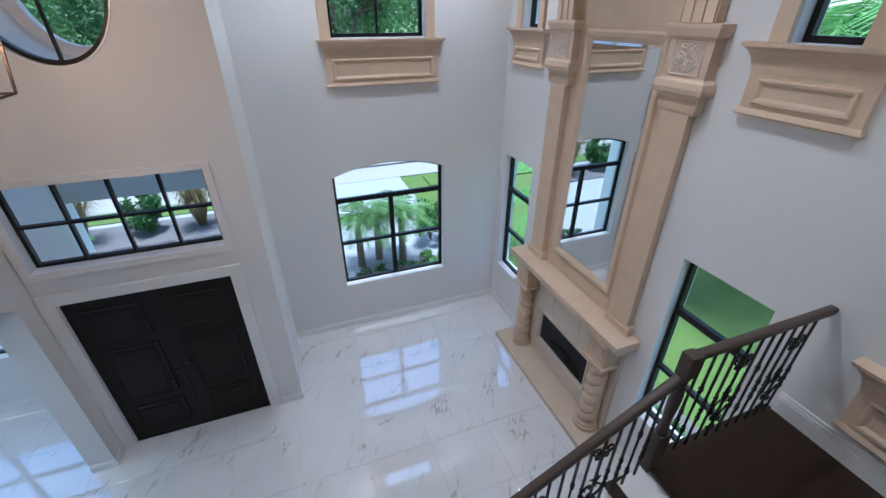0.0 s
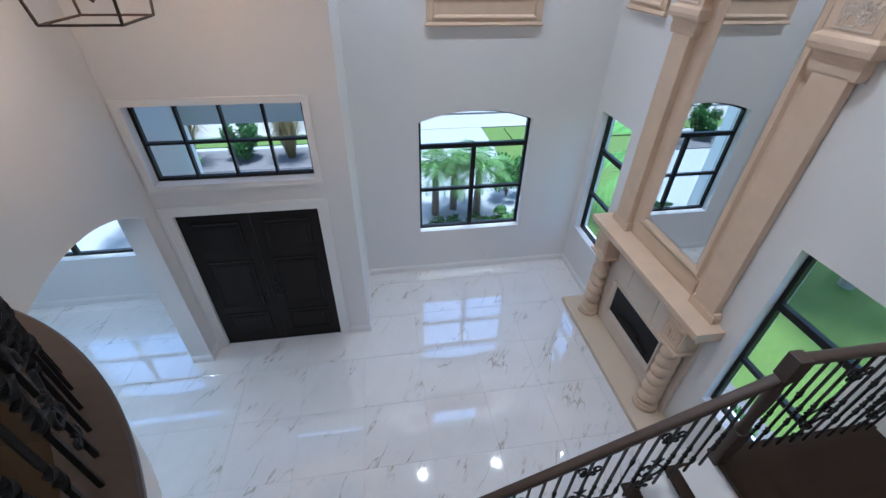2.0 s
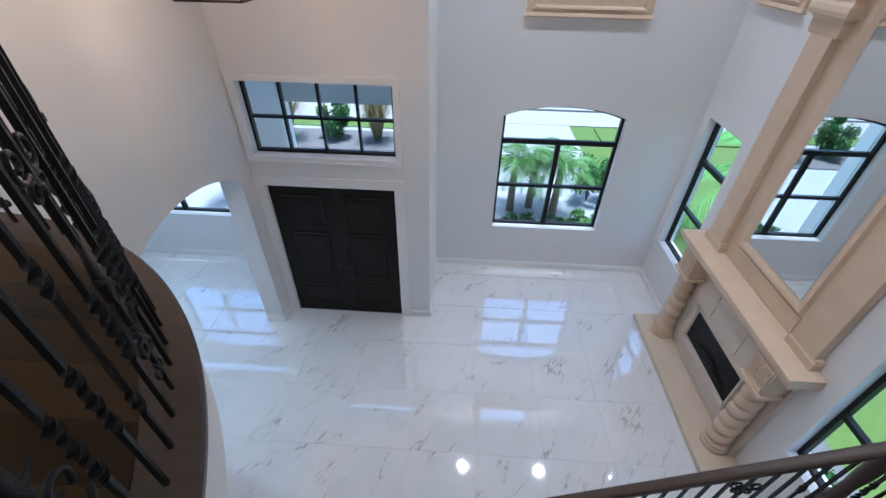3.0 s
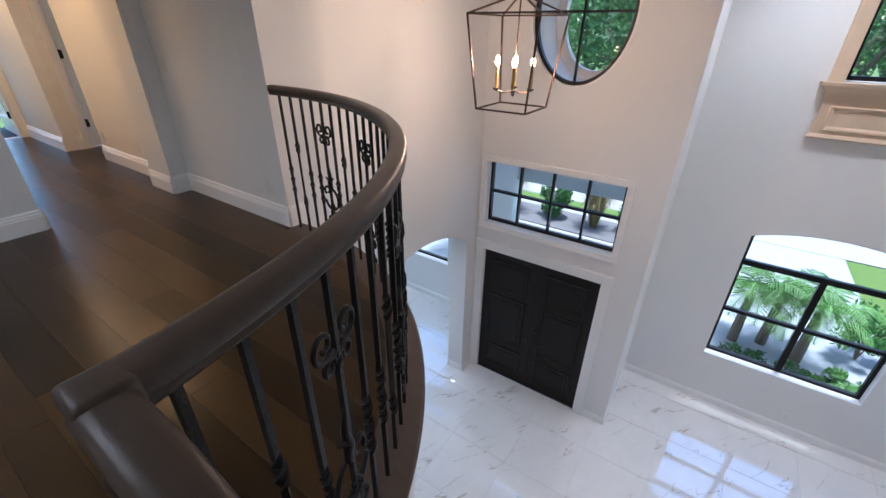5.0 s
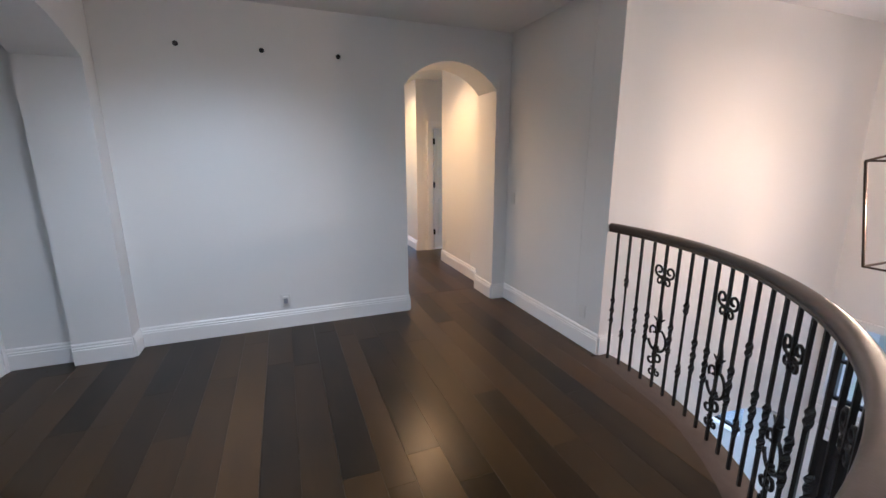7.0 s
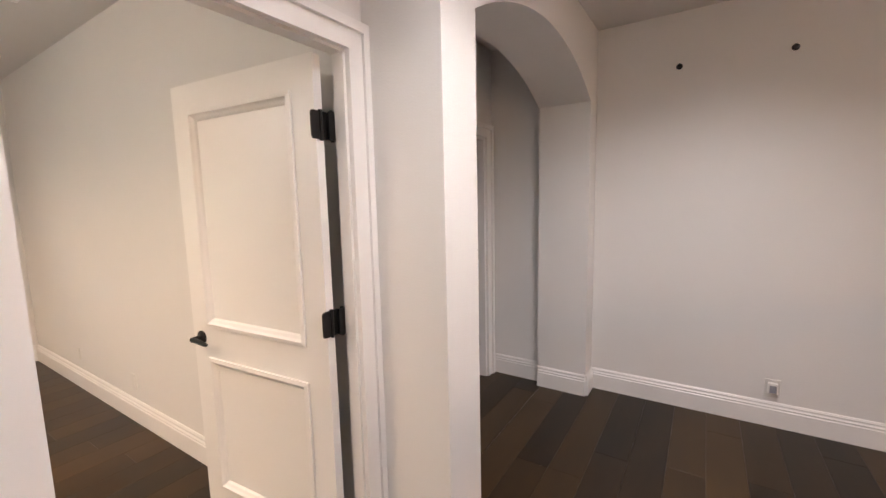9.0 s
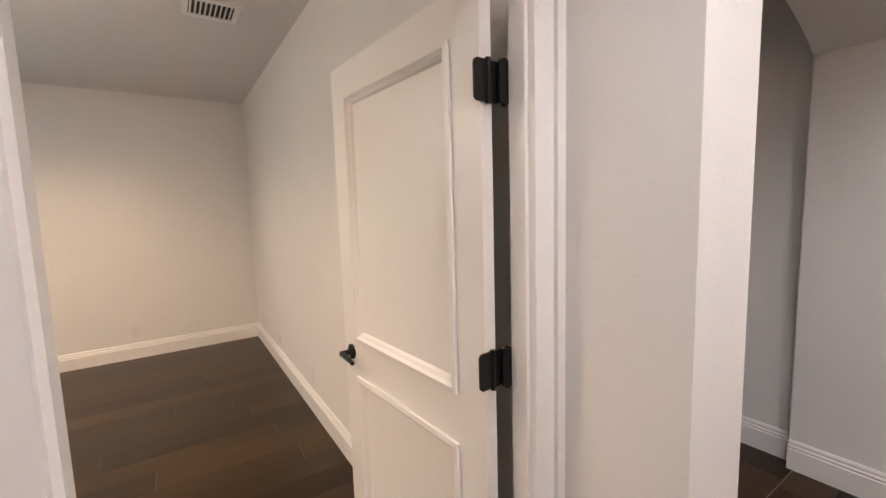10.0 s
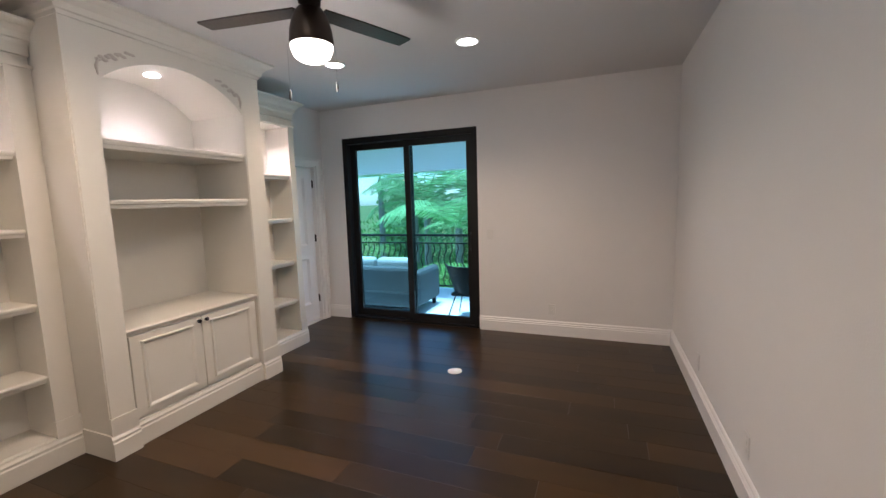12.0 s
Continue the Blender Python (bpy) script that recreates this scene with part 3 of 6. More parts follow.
baseboard('y', 6.62, -1, -8.2, -3.09, M, 0.13, 0.016)
baseboard('x', 3.48, -1, -0.65, 1.70, -1.609, 0.20)


def casing(name, axis, n, sign, u0, u1, v0, v1, w=0.09, t=0.022, sides="lrt"):
    """Stepped casing round an opening; b adds a bottom piece."""
    bm = bmesh.new()
    lo, hi = (n + sign * 0.001, n + sign * t) if sign > 0 else (n - t, n - 0.001)
    lo2, hi2 = (n + sign * 0.001, n + sign * (t + 0.012)) if sign > 0 else (n - t - 0.012, n - 0.001)
    put = slab(axis, lo, hi)
    out = slab(axis, lo2, hi2)
    b0 = v0 - (w if "b" in sides else 0)
    if "l" in sides:
        put(bm, u0 - w * 0.66, u0, b0 + (w * 0.34 if "b" in sides else 0), v1 + w * 0.66)
        out(bm, u0 - w, u0 - w * 0.66, b0, v1 + w)
    if "r" in sides:
        put(bm, u1, u1 + w * 0.66, b0 + (w * 0.34 if "b" in sides else 0), v1 + w * 0.66)
        out(bm, u1 + w * 0.66, u1 + w, b0, v1 + w)
    if "t" in sides:
        put(bm, u0, u1, v1, v1 + w * 0.66)
        out(bm, u0 - w * 0.66, u1 + w * 0.66, v1 + w * 0.66, v1 + w)
    if "b" in sides:
        put(bm, u0, u1, v0 - w * 0.66, v0)
        out(bm, u0 - w * 0.66, u1 + w * 0.66, v0 - w, v0 - w * 0.66)
    return structure(name, bm, TRIM, "white moulded casing", "trim")


casing("door_casing", 'y', 5.32, -1, -2.66, -0.915, M, -1.504, 0.14)
casing("transom_casing", 'y', 5.32, -1, -2.70, -0.87, -1.08, -0.16, 0.08, sides="lrtb")
casing("door_casing", 'y', -1.582, 1, -2.06, -1.205, F, 2.05, 0.095)
casing("door_casing", 'y', -2.07, 1, -4.07, -3.27, F, 2.03, 0.10)
casing("door_casing", 'x', -6.90, 1, 2.26, 3.06, F, 2.03, 0.08)
casing("door_casing", 'x', -8.30, 1, 1.12, 1.92, F, 2.03, 0.08)
casing("door_casing", 'x', 2.0, -1, -6.03, -5.27, F, 2.03, 0.09)

# door jamb linings
def lining(axis, n0, n1, u0, u1, v1, t=0.022):
    bm = bmesh.new()
    put = slab(axis, n0, n1)
    put(bm, u0, u0 + t, F, v1)
    put(bm, u1 - t, u1, F, v1)
    put(bm, u0 + t, u1 - t, v1 - t, v1)
    structure("door_jamb", bm, TRIM, "white door jamb lining", "trim")


lining('y', -1.633, -1.581, -2.061, -1.204, 2.051, 0.012)
lining('y', -2.161, -2.069, -4.071, -3.269, 2.031)
lining('x', -7.051, -6.899, 2.259, 3.061, 2.031)
lining('x', -8.451, -8.299, 1.119, 1.921, 2.031)
lining('x', 1.999, 2.151, -6.031, -5.269, 2.031)


# ---- great room: entry doors ----
def tri_frame(bm, axis, n, sign, u0, u1, v0, v1, w=0.03, t=0.015):
    """A raised rectangular moulding with mitred, sloped sides."""
    def P(u, v, d):
        a = n + sign * d
        return (u, a, v) if axis == 'y' else (a, u, v)
    loops = []
    for inset, d in ((0, 0.0), (w * 0.2, t), (w * 0.55, t * 0.8), (w, 0.0)):
        loops.append([bm.verts.new(P(u, v, d)) for u, v in ((u0 + inset, v0 + inset), (u1 - inset, v0 + inset), (u1 - inset, v1 - inset), (u0 + inset, v1 - inset))])
    for a, b in zip(loops, loops[1:]):
        for k in range(4):
            bm.faces.new((a[k], a[(k + 1) % 4], b[(k + 1) % 4], b[k]))


def extr(bm, axis, n, sign, u0, u1, prof):
    """Extrudes a profile of (depth, height) along a wall."""
    def P(u, d, v):
        a = n + sign * d
        return (u, a, v) if axis == 'y' else (a, u, v)
    r0 = [bm.verts.new(P(u0, d, v)) for d, v in prof]
    r1 = [bm.verts.new(P(u1, d, v)) for d, v in prof]
    for i in range(len(prof)):
        j = (i + 1) % len(prof)
        bm.faces.new((r0[i], r0[j], r1[j], r1[i]))
    bm.faces.new(r0[::-1])
    bm.faces.new(r1)


def returned(bm, axis, n, sign, u0, u1, prof):
    """A moulding that returns to the wall at both ends: every profile step is a box-like ring."""
    def P(u, d, v):
        a = n + sign * d
        return (u, a, v) if axis == 'y' else (a, u, v)
    rings = [[bm.verts.new(P(u, e, v)) for u, e in ((u0 - d, 0.0), (u0 - d, d), (u1 + d, d), (u1 + d, 0.0))] for d, v in prof]
    for a, b in zip(rings, rings[1:]):
        for k in range(4):
            bm.faces.new((a[k], a[(k + 1) % 4], b[(k + 1) % 4], b[k]))
    bm.faces.new(rings[0])
    bm.faces.new(rings[-1][::-1])


doors = thing("entry_double_door", "tall dark espresso wooden double entry door, closed", "door", (-1.787, 5.36, M))
for s, name in ((-1, "door_leaf"), (1, "door_leaf")):
    bm = bmesh.new()
    u0, u1 = (-0.872, -0.003) if s < 0 else (0.003, 0.872)
    box(bm, u0, u1, 0.0, 0.055, 0.012, 2.384)
    leaf = part(name, bm, DOORB, doors)
    a, b = u0 + 0.13, u1 - 0.13
    for v0, v1 in ((0.18, 0.62), (0.74, 1.62), (1.74, 2.24)):
        bm = bmesh.new()
        tri_frame(bm, 'y', 0.0, -1, a, b, v0, v1, 0.045, 0.022)
        box(bm, a + 0.09, b - 0.09, -0.012, 0.001, v0 + 0.09, v1 - 0.09)
        part("panel_moulding", bm, DOORB, leaf)
    bm = bmesh.new()
    k = s * 0.085
    box(bm, k - 0.028, k + 0.028, -0.012, 0.002, 0.90, 1.10)
    hp = part("lock_plate", bm, BLACK, leaf)
    bm = bmesh.new()
    tube(bm, [(k, -0.01, 1.0), (k, -0.055, 1.0), (k + s * 0.03, -0.062, 1.0), (k + s * 0.12, -0.062, 0.995)], 0.010, 8)
    part("lever", bm, BLACK, leaf, "matte black lever handle", True)
    if s > 0:
        bm = bmesh.new()
        lathe(bm, [(0.03, 0), (0.03, 0.02), (0.02, 0.025)], n=14)
        bmesh.ops.rotate(bm, verts=bm.verts, matrix=Matrix.Rotation(radians(90), 3, 'X'))
        bmesh.ops.translate(bm, verts=bm.verts, vec=(k, 0, 1.18))
        part("deadbolt", bm, BLACK, leaf)
bm = bmesh.new()
box(bm, -2.66, -0.915, 5.34, 5.62, M - 0.003, M + 0.012)
structure("door_threshold", bm, BLACK, "dark metal door threshold", "threshold")


# ---- fireplace ----
FPY = 4.29
fp = thing("fireplace", "cream cast stone fireplace with spiral columns and a black firebox", "fireplace", (3.478, FPY, M))
bm = bmesh.new()
box(bm, -0.49, 0.0, -1.32, 1.28, 0.003, 0.09)
bevel(bm, 0.012)
part("hearth", bm, HEARTH, fp, "pale limestone hearth slab")
# surround with opening
X0 = -0.06
FA, FB, FL, FH = -0.585, 0.54, 0.445, 0.945
bm = bmesh.new()
for (a, b, c, d) in ((-1.10, FA, 0.09, 1.72), (FB, 1.10, 0.09, 1.72), (FA, FB, FH, 1.72), (FA, FB, 0.09, FL)):
    box(bm, X0, -0.001, a, b, c, d)
surround = part("surround", bm, PALE, fp)
bm = bmesh.new()
tri_frame(bm, 'x', X0, -1, FA - 0.075, FB + 0.075, FL - 0.075, FH + 0.075, 0.075, 0.04)
part("opening_moulding", bm, PALE, surround)
for (a, b) in ((-0.70, -0.335), (-0.325, 0.30), (0.31, 0.70)):
    bm = rbox(X0 - 0.012, X0, a, b, 1.06, 1.46, 0.003, 1)
    part("frieze_panel", bm, PALE, surround)
bm = bmesh.new()
extr(bm, 'x', X0, -1, -0.76, 0.76, [(0.0, 1.50), (0.05, 1.50), (0.16, 1.66), (0.18, 1.72), (0.0, 1.72)])
part("cove", bm, STONE, surround)
bm = bmesh.new()
box(bm, -0.050, -0.012, FA + 0.002, FB - 0.002, FL + 0.002, FH - 0.002)
part("firebox", bm, FIREBOX, fp, "black firebox with dark glass")
bm = bmesh.new()
for k, (y, z, r, ln) in enumerate(((-0.2, 0.53, 0.030, 0.5), (0.05, 0.56, 0.028, 0.45), (-0.05, 0.62, 0.024, 0.35))):
    tube(bm, [(-0.055 - 0.004 * k, y - ln / 2 + ln * q / 4, z + 0.012 * math.sin(q * 2.1 + k)) for q in range(5)], [r * 0.8, r, r * 1.1, r, r * 0.75], 8)
part("logs", bm, LOGS, fp, "charred ceramic fire logs", True)


def twist(bm, R, z0, z1, pitch, hand, n=28, steps=120, at=(0, 0)):
    """Rope-like column: one thick strand wound upwards, tapering slightly."""
    rings = []
    for i in range(steps + 1):
        z = z0 + (z1 - z0) * i / steps
        ph = hand * 2 * math.pi * (z - z0) / pitch
        taper = 1.0 - 0.14 * i / steps
        ring_ = []
        for k in range(n):
            t = 2 * math.pi * k / n
            r = R * taper * (0.66 + 0.38 * abs(math.cos((t - ph) / 2)) ** 0.55)
            ring_.append(bm.verts.new((at[0] + r * math.cos(t), at[1] + r * math.sin(t), z)))
        rings.append(ring_)
    for a, b in zip(rings, rings[1:]):
        for k in range(n):
            bm.faces.new((a[k], a[(k + 1) % n], b[(k + 1) % n], b[k]))
    bm.faces.new(rings[0])
    bm.faces.new(rings[-1])


def carving(bm, x, y0, y1, z0, z1, count, rnd):
    """Worn foliage relief: curling leaf ribs and buds on an upright face."""
    for q in range(count):
        y, z = rnd.uniform(y0, y1), rnd.uniform(z0, z1)
        a, r = rnd.uniform(0, 6.28), rnd.uniform(0.018, 0.040)
        turn = rnd.choice((-1, 1)) * rnd.uniform(1.5, 3.2)
        pts = []
        for k in range(6):
            t = a + turn * k / 5
            pts.append((x, min(max(y + r * math.cos(t), y0), y1), min(max(z + r * math.sin(t), z0), z1)))
        tube(bm, pts, [0.004, 0.009, 0.011, 0.010, 0.007, 0.003], 5)


CX_COL = -0.175
for y, hand in ((-0.92, 1), (0.90, -1)):
    bm = bmesh.new()
    lathe(bm, [(0.165, 0.09), (0.17, 0.12), (0.165, 0.145), (0.14, 0.15), (0.155, 0.175), (0.15, 0.20), (0.125, 0.205)], (CX_COL, y, 0), 28)
    part("column_base", bm, STONE, fp, smooth=True)
    bm = bmesh.new()
    twist(bm, 0.140, 0.20, 1.26, 0.178, hand, at=(CX_COL, y))
    part("spiral_column", bm, STONE, fp, "twisted rope-like stone column", True)
    bm = bmesh.new()
    lathe(bm, [(0.115, 1.255), (0.13, 1.27), (0.14, 1.29), (0.125, 1.31)], (CX_COL, y, 0), 24)
    box(bm, -0.33, -0.062, y - 0.19, y + 0.19, 1.31, 1.345)
    box(bm, -0.30, -0.062, y - 0.16, y + 0.16, 1.345, 1.70)
    cap = part("capital_block", bm, STONE, fp)
    bm = bmesh.new()
    tri_frame(bm, 'x', -0.30, -1, y - 0.14, y + 0.14, 1.37, 1.68, 0.025, 0.014)
    carving(bm, -0.302, y - 0.10, y + 0.10, 1.41, 1.64, 34, random.Random(3))
    part("carved_panel", bm, STONE, cap, "worn carved foliage panel", True)
bm = bmesh.new()
prof = [(0.30, 1.70), (0.32, 1.735), (0.315, 1.75), (0.345, 1.765), (0.35, 1.83), (0.345, 1.84)]
rings = []
for d, v in prof:
    rings.append([bm.verts.new(p) for p in ((-0.001, -1.19 - d * 0.14, v), (-d, -1.19 - d * 0.14, v), (-d, 1.21 + d * 0.14, v), (-0.001, 1.21 + d * 0.14, v))])
for a, b in zip(rings, rings[1:]):
    for k in range(4):
        bm.faces.new((a[k], a[(k + 1) % 4], b[(k + 1) % 4], b[k]))
bm.faces.new(rings[0])
bm.faces.new(rings[-1])
part("mantel_shelf", bm, STONE, fp, "cream stone mantel shelf")

# overmantel rising to the ceiling
om = thing("overmantel", "tall cream stone overmantel with pilasters and carved blocks", "overmantel", (3.478, FPY, -2.05))
HT = CEIL + 2.05
bm = bmesh.new()
box(bm, -0.010, -0.001, -1.02, 1.02, 0.001, HT - 0.003)
back = part("back_panel", bm, STONE, om)
bm = bmesh.new()
tri_frame(bm, 'x', -0.010, -1, -0.645, 0.585, 0.26, 3.17, 0.115, 0.035)
part("mirror_frame", bm, STONE, om)
for z0, z1 in ((0.02, 0.24), (3.19, 3.98), (3.985, HT - 0.01)):
    part("stone_slab", rbox(-0.018, -0.010, -0.66, 0.66, z0, z1, 0.003, 1), STONE, back)
for s in (-1, 1):
    def at_side(a, b, s=s):
        return sorted((s * a, s * b))
    y0, y1 = at_side(0.765, 1.075)
    bm = bmesh.new()
    box(bm, -0.092, -0.010, y0, y1, 0.12, 2.60)
    bevel(bm, 0.006)
    pil = part("pilaster", bm, STONE, om)
    bm = bmesh.new()
    returned(bm, 'x', -0.004, -1, y0 + 0.055, y1 - 0.055, [(0.098, 0.002), (0.098, 0.09), (0.090, 0.10), (0.088, 0.125), (0.084, 0.13)])
    part("plinth", bm, STONE, pil)
    bm = bmesh.new()
    returned(bm, 'x', -0.004, -1, y0 + 0.045, y1 - 0.045, [(0.090, 2.54), (0.098, 2.56), (0.104, 2.62), (0.100, 2.66), (0.112, 2.69), (0.150, 2.71), (0.158, 2.75), (0.150, 2.80), (0.118, 2.825), (0.112, 2.84), (0.112, 3.13), (0.124, 3.14), (0.140, 3.155), (0.155, 3.20), (0.160, 3.215), (0.160, 3.245), (0.10, 3.25)])
    blk = part("entablature_block", bm, STONE, pil)
    bm = bmesh.new()
    my = (y0 + y1) / 2
    tri_frame(bm, 'x', -0.116, -1, my - 0.155, my + 0.155, 2.85, 3.12, 0.014, 0.012)
    carving(bm, -0.118, my - 0.125, my + 0.125, 2.875, 3.095, 46, random.Random(5))
    part("carved_panel", bm, PALE, blk, "worn carved foliage panel", True)
    bm = bmesh.new()
    for q in range(3):
        w = (y1 - y0 + 0.02) / 3
        box(bm, -0.125, -0.012, y0 - 0.01 + q * w + 0.014, y0 - 0.01 + (q + 1) * w - 0.014, 3.252, HT - 0.004)
    box(bm, -0.105, -0.012, y0 - 0.005, y1 + 0.005, 3.252, HT - 0.004)
    part("fluted_shaft", bm, STONE, pil)
mir = thing("wall_mirror", "tall silver mirror above the stone mantel", "mirror", (3.478, 4.255, -0.335))
bm = bmesh.new()
box(bm, -0.020, -0.0105, -0.495, 0.495, -1.335, 1.335)
part("glass", bm, MIRROR, mir)
for (a, b, c, d) in ((-0.498, -0.478, -1.338, 1.338), (0.478, 0.498, -1.338, 1.338), (-0.478, 0.478, -1.338, -1.318), (-0.478, 0.478, 1.318, 1.338)):
    bm = bmesh.new()
    v = [bm.verts.new(p) for p in ((-0.0205, a, c), (-0.0205, b, c), (-0.0205, b, d), (-0.0205, a, d))]
    # the outer edge of each strip tilts back, as a ground bevel does
    lean = {a: -0.0165 if abs(a) > abs(b) else -0.0215, b: -0.0165 if abs(b) > abs(a) else -0.0215} if abs(d - c) > abs(b - a) else None
    for q in v:
        if lean:
            q.co.x = lean[min(lean, key=lambda e: abs(e - q.co.y))]
        else:
            q.co.x = -0.0165 if abs(q.co.z) > 1.33 else -0.0215
    w = [bm.verts.new((-0.012, q.co.y, q.co.z)) for q in v]
    bm.faces.new(v)
    bm.faces.new(w[::-1])
    for k in range(4):
        bm.faces.new((v[k], w[k], w[(k + 1) % 4], v[(k + 1) % 4]))
    part("bevelled_edge", bm, MIRROR, mir)


# ---- stone window aprons ----
def apron(axis, n, sign, u0, u1, zb, zt, name="window_apron", win=None):
    a = thing(name, "cream cast stone apron with a coved sill under a window", "window apron")
    bm = bmesh.new()
    returned(bm, axis, n, sign, u0 + 0.04, u1 - 0.04, [(0.04, zb + 0.05), (0.04, zt - 0.20)])
    body = part("body", bm, STONE, a)
    bm = bmesh.new()
    returned(bm, axis, n, sign, u0 + 0.04, u1 - 0.04, [(0.045, zt - 0.2), (0.05, zt - 0.16), (0.065, zt - 0.10), (0.095, zt - 0.05), (0.125, zt - 0.03), (0.13, zt)])
    part("cove_sill", bm, STONE, a)
    bm = bmesh.new()
    returned(bm, axis, n, sign, u0 + 0.04, u1 - 0.04, [(0.055, zb), (0.062, zb + 0.015), (0.055, zb + 0.03), (0.045, zb + 0.05), (0.04, zb + 0.052)])
    part("base_moulding", bm, STONE, a)
    bm = bmesh.new()
    tri_frame(bm, axis, n + sign * 0.04, sign, u0 + 0.08, u1 - 0.08, zb + 0.09, zt - 0.24, 0.05, 0.022)
    part("raised_panel", bm, STONE, body)
    if win:
        w0, w1, v0, v1 = win
        for s0, s1, e in ((w0 - 0.14, w0, 0), (w1, w1 + 0.14, 0)):
            bm = bmesh.new()
            put = slab(axis, *sorted((n + sign * 0.001, n + sign * 0.05)))
            put(bm, s0, s0 + 0.05, v0, v1 + 0.14)
            put2 = slab(axis, *sorted((n + sign * 0.001, n + sign * 0.034)))
            put2(bm, s0 + 0.05, s1, v0, v1 + 0.14)
            part("casing", bm, STONE, a)
        bm = bmesh.new()
        slab(axis, *sorted((n + sign * 0.001, n + sign * 0.04)))(bm, w0, w1, v1, v1 + 0.14)
        part("casing", bm, STONE, a)
    return a


apron('y', 6.75, -1, 0.69, 2.30, 0.37, 0.965, win=(0.80, 2.12, 0.967, 2.45))
apron('x', 3.48, -1, 2.02, 2.84, 0.58, 1.09, win=(2.22, 2.66, 1.082, 2.45))
apron('x', 3.48, -1, 5.71, 6.53, 0.60, 1.09, win=(5.92, 6.36, 1.082, 2.45))
apron('x', 3.48, -1, 0.25, 1.33, -1.34, -0.76)

# ---- stairs ----
LAND = -1.609
TREAD = mat("dark_stair_tread", (0.024, 0.015, 0.010), (0.042, 0.027, 0.018), 3, 0.34, 0.08, stretch=(1.5, 10, 4), spec=0.15)
lower = thing("lower_staircase", "staircase with dark wooden treads and white risers", "staircase", group="stair flights")
bm = bmesh.new()
box(bm, 2.13, 3.478, -0.648, 1.74, LAND - 0.32, LAND - 0.032)
part("landing_deck", bm, PAINT, lower)
bm = bmesh.new()
box(bm, 2.10, 3.478, -0.648, 1.75, LAND - 0.03, LAND)
part("landing_floor", bm, TREAD, lower, "dark plank landing floor")
n_low = 13
rise = (LAND - M) / n_low
run = 0.285
for i in range(1, n_low):
    z = LAND - rise * i
    x1 = 2.13 - run * (i - 1)
    bm = rbox(x1 - run - 0.028, x1 - 0.002, 0.62, 1.75, z - 0.032, z, 0.008)
    part("tread", bm, TREAD, lower)
for i in range(1, n_low + 1):
    z = LAND - rise * (i - 1)
    x1 = 2.13 - run * (i - 1)
    bm = bmesh.new()
    box(bm, x1 - 0.001, x1 + 0.02, 0.64, 1.72, z - rise + 0.001, z - 0.033)
    part("riser", bm, TRIM, lower)
bm = bmesh.new()
x_end = 2.13 - run * (n_low - 1)
prism(bm, 'y', 0.645, 1.715, [(2.128, LAND - 0.034), (2.128, LAND - 0.34), (2.128 - 0.2, LAND - 0.55), (x_end, M + 0.003)])
part("stringer", bm, PAINT, lower)
upper = thing("upper_staircase", "upper flight with dark wooden treads and white risers", "staircase", group="stair flights")
n_up = 9
rise2 = -LAND / n_up
run2 = 0.32
for i in range(1, n_up):
    z = -rise2 * i
    x0 = -0.46 + run2 * (i - 1)
    bm = rbox(x0 + 0.002, x0 + run2 + 0.028, -0.645, 0.50, z - 0.032, z, 0.008)
    part("tread", bm, TREAD, upper)
for i in range(1, n_up + 1):
    z = -rise2 * (i - 1)
    x0 = -0.458 + run2 * (i - 1)
    bm = bmesh.new()
    box(bm, x0 - 0.0, x0 + 0.02, -0.645, 0.47, z - rise2 + 0.001, z - 0.034)
    part("riser", bm, TRIM, upper)
bm = bmesh.new()
prism(bm, 'y', -0.64, 0.465, [(-0.43, -0.24), (2.08, LAND - 0.035), (2.08, LAND - 0.30), (-0.43, -0.50)])
part("stringer", bm, PAINT, upper)


# ---- railings ----
def bar_mesh(kind, h):
    """One iron baluster of height h: 'knot' has one long twist, 'beads' two short ones, 'plain' none."""
    bm = bmesh.new()
    s = 0.0074
    zs = []
    def tw(c, half, turns):
        zs.append((c - half, c + half, turns))
    if kind == "knot":
        tw(h * 0.40, 0.12, 3.0)
    elif kind == "beads":
        tw(h * 0.66, 0.05, 1.25)
        tw(h * 0.24, 0.05, 1.25)
    levels = [0.0]
    for a, b, t in sorted(zs):
        levels += [a + (b - a) * k / 14 for k in range(15)]
    levels.append(h)
    rings_ = []
    for z in levels:
        ang, r = 0.0, s
        for a, b, t in sorted(zs):
            if a <= z <= b:
                q = (z - a) / (b - a)
                ang += q * t * math.pi
                r = s * (1.0 + 0.75 * abs(math.sin(q * math.pi * round(t))))
            elif z > b:
                ang += t * math.pi
        rings_.append([bm.verts.new((r * 1.35 * math.cos(ang + k * math.pi / 2 + math.pi / 4), r * 1.35 * math.sin(ang + k * math.pi / 2 + math.pi / 4), z)) for k in range(4)])
    for a, b in zip(rings_, rings_[1:]):
        for k in range(4):
            bm.faces.new((a[k], a[(k + 1) % 4], b[(k + 1) % 4], b[k]))
    bm.faces.new(rings_[0])
    bm.faces.new(rings_[-1])
    return bm


def spiral(c, r0, r1, a0, a1, n=14):
    return [(c[0] + (r0 + (r1 - r0) * k / n) * math.cos(a0 + (a1 - a0) * k / n), 0.0, c[1] + (r0 + (r1 - r0) * k / n) * math.sin(a0 + (a1 - a0) * k / n)) for k in range(n + 1)]


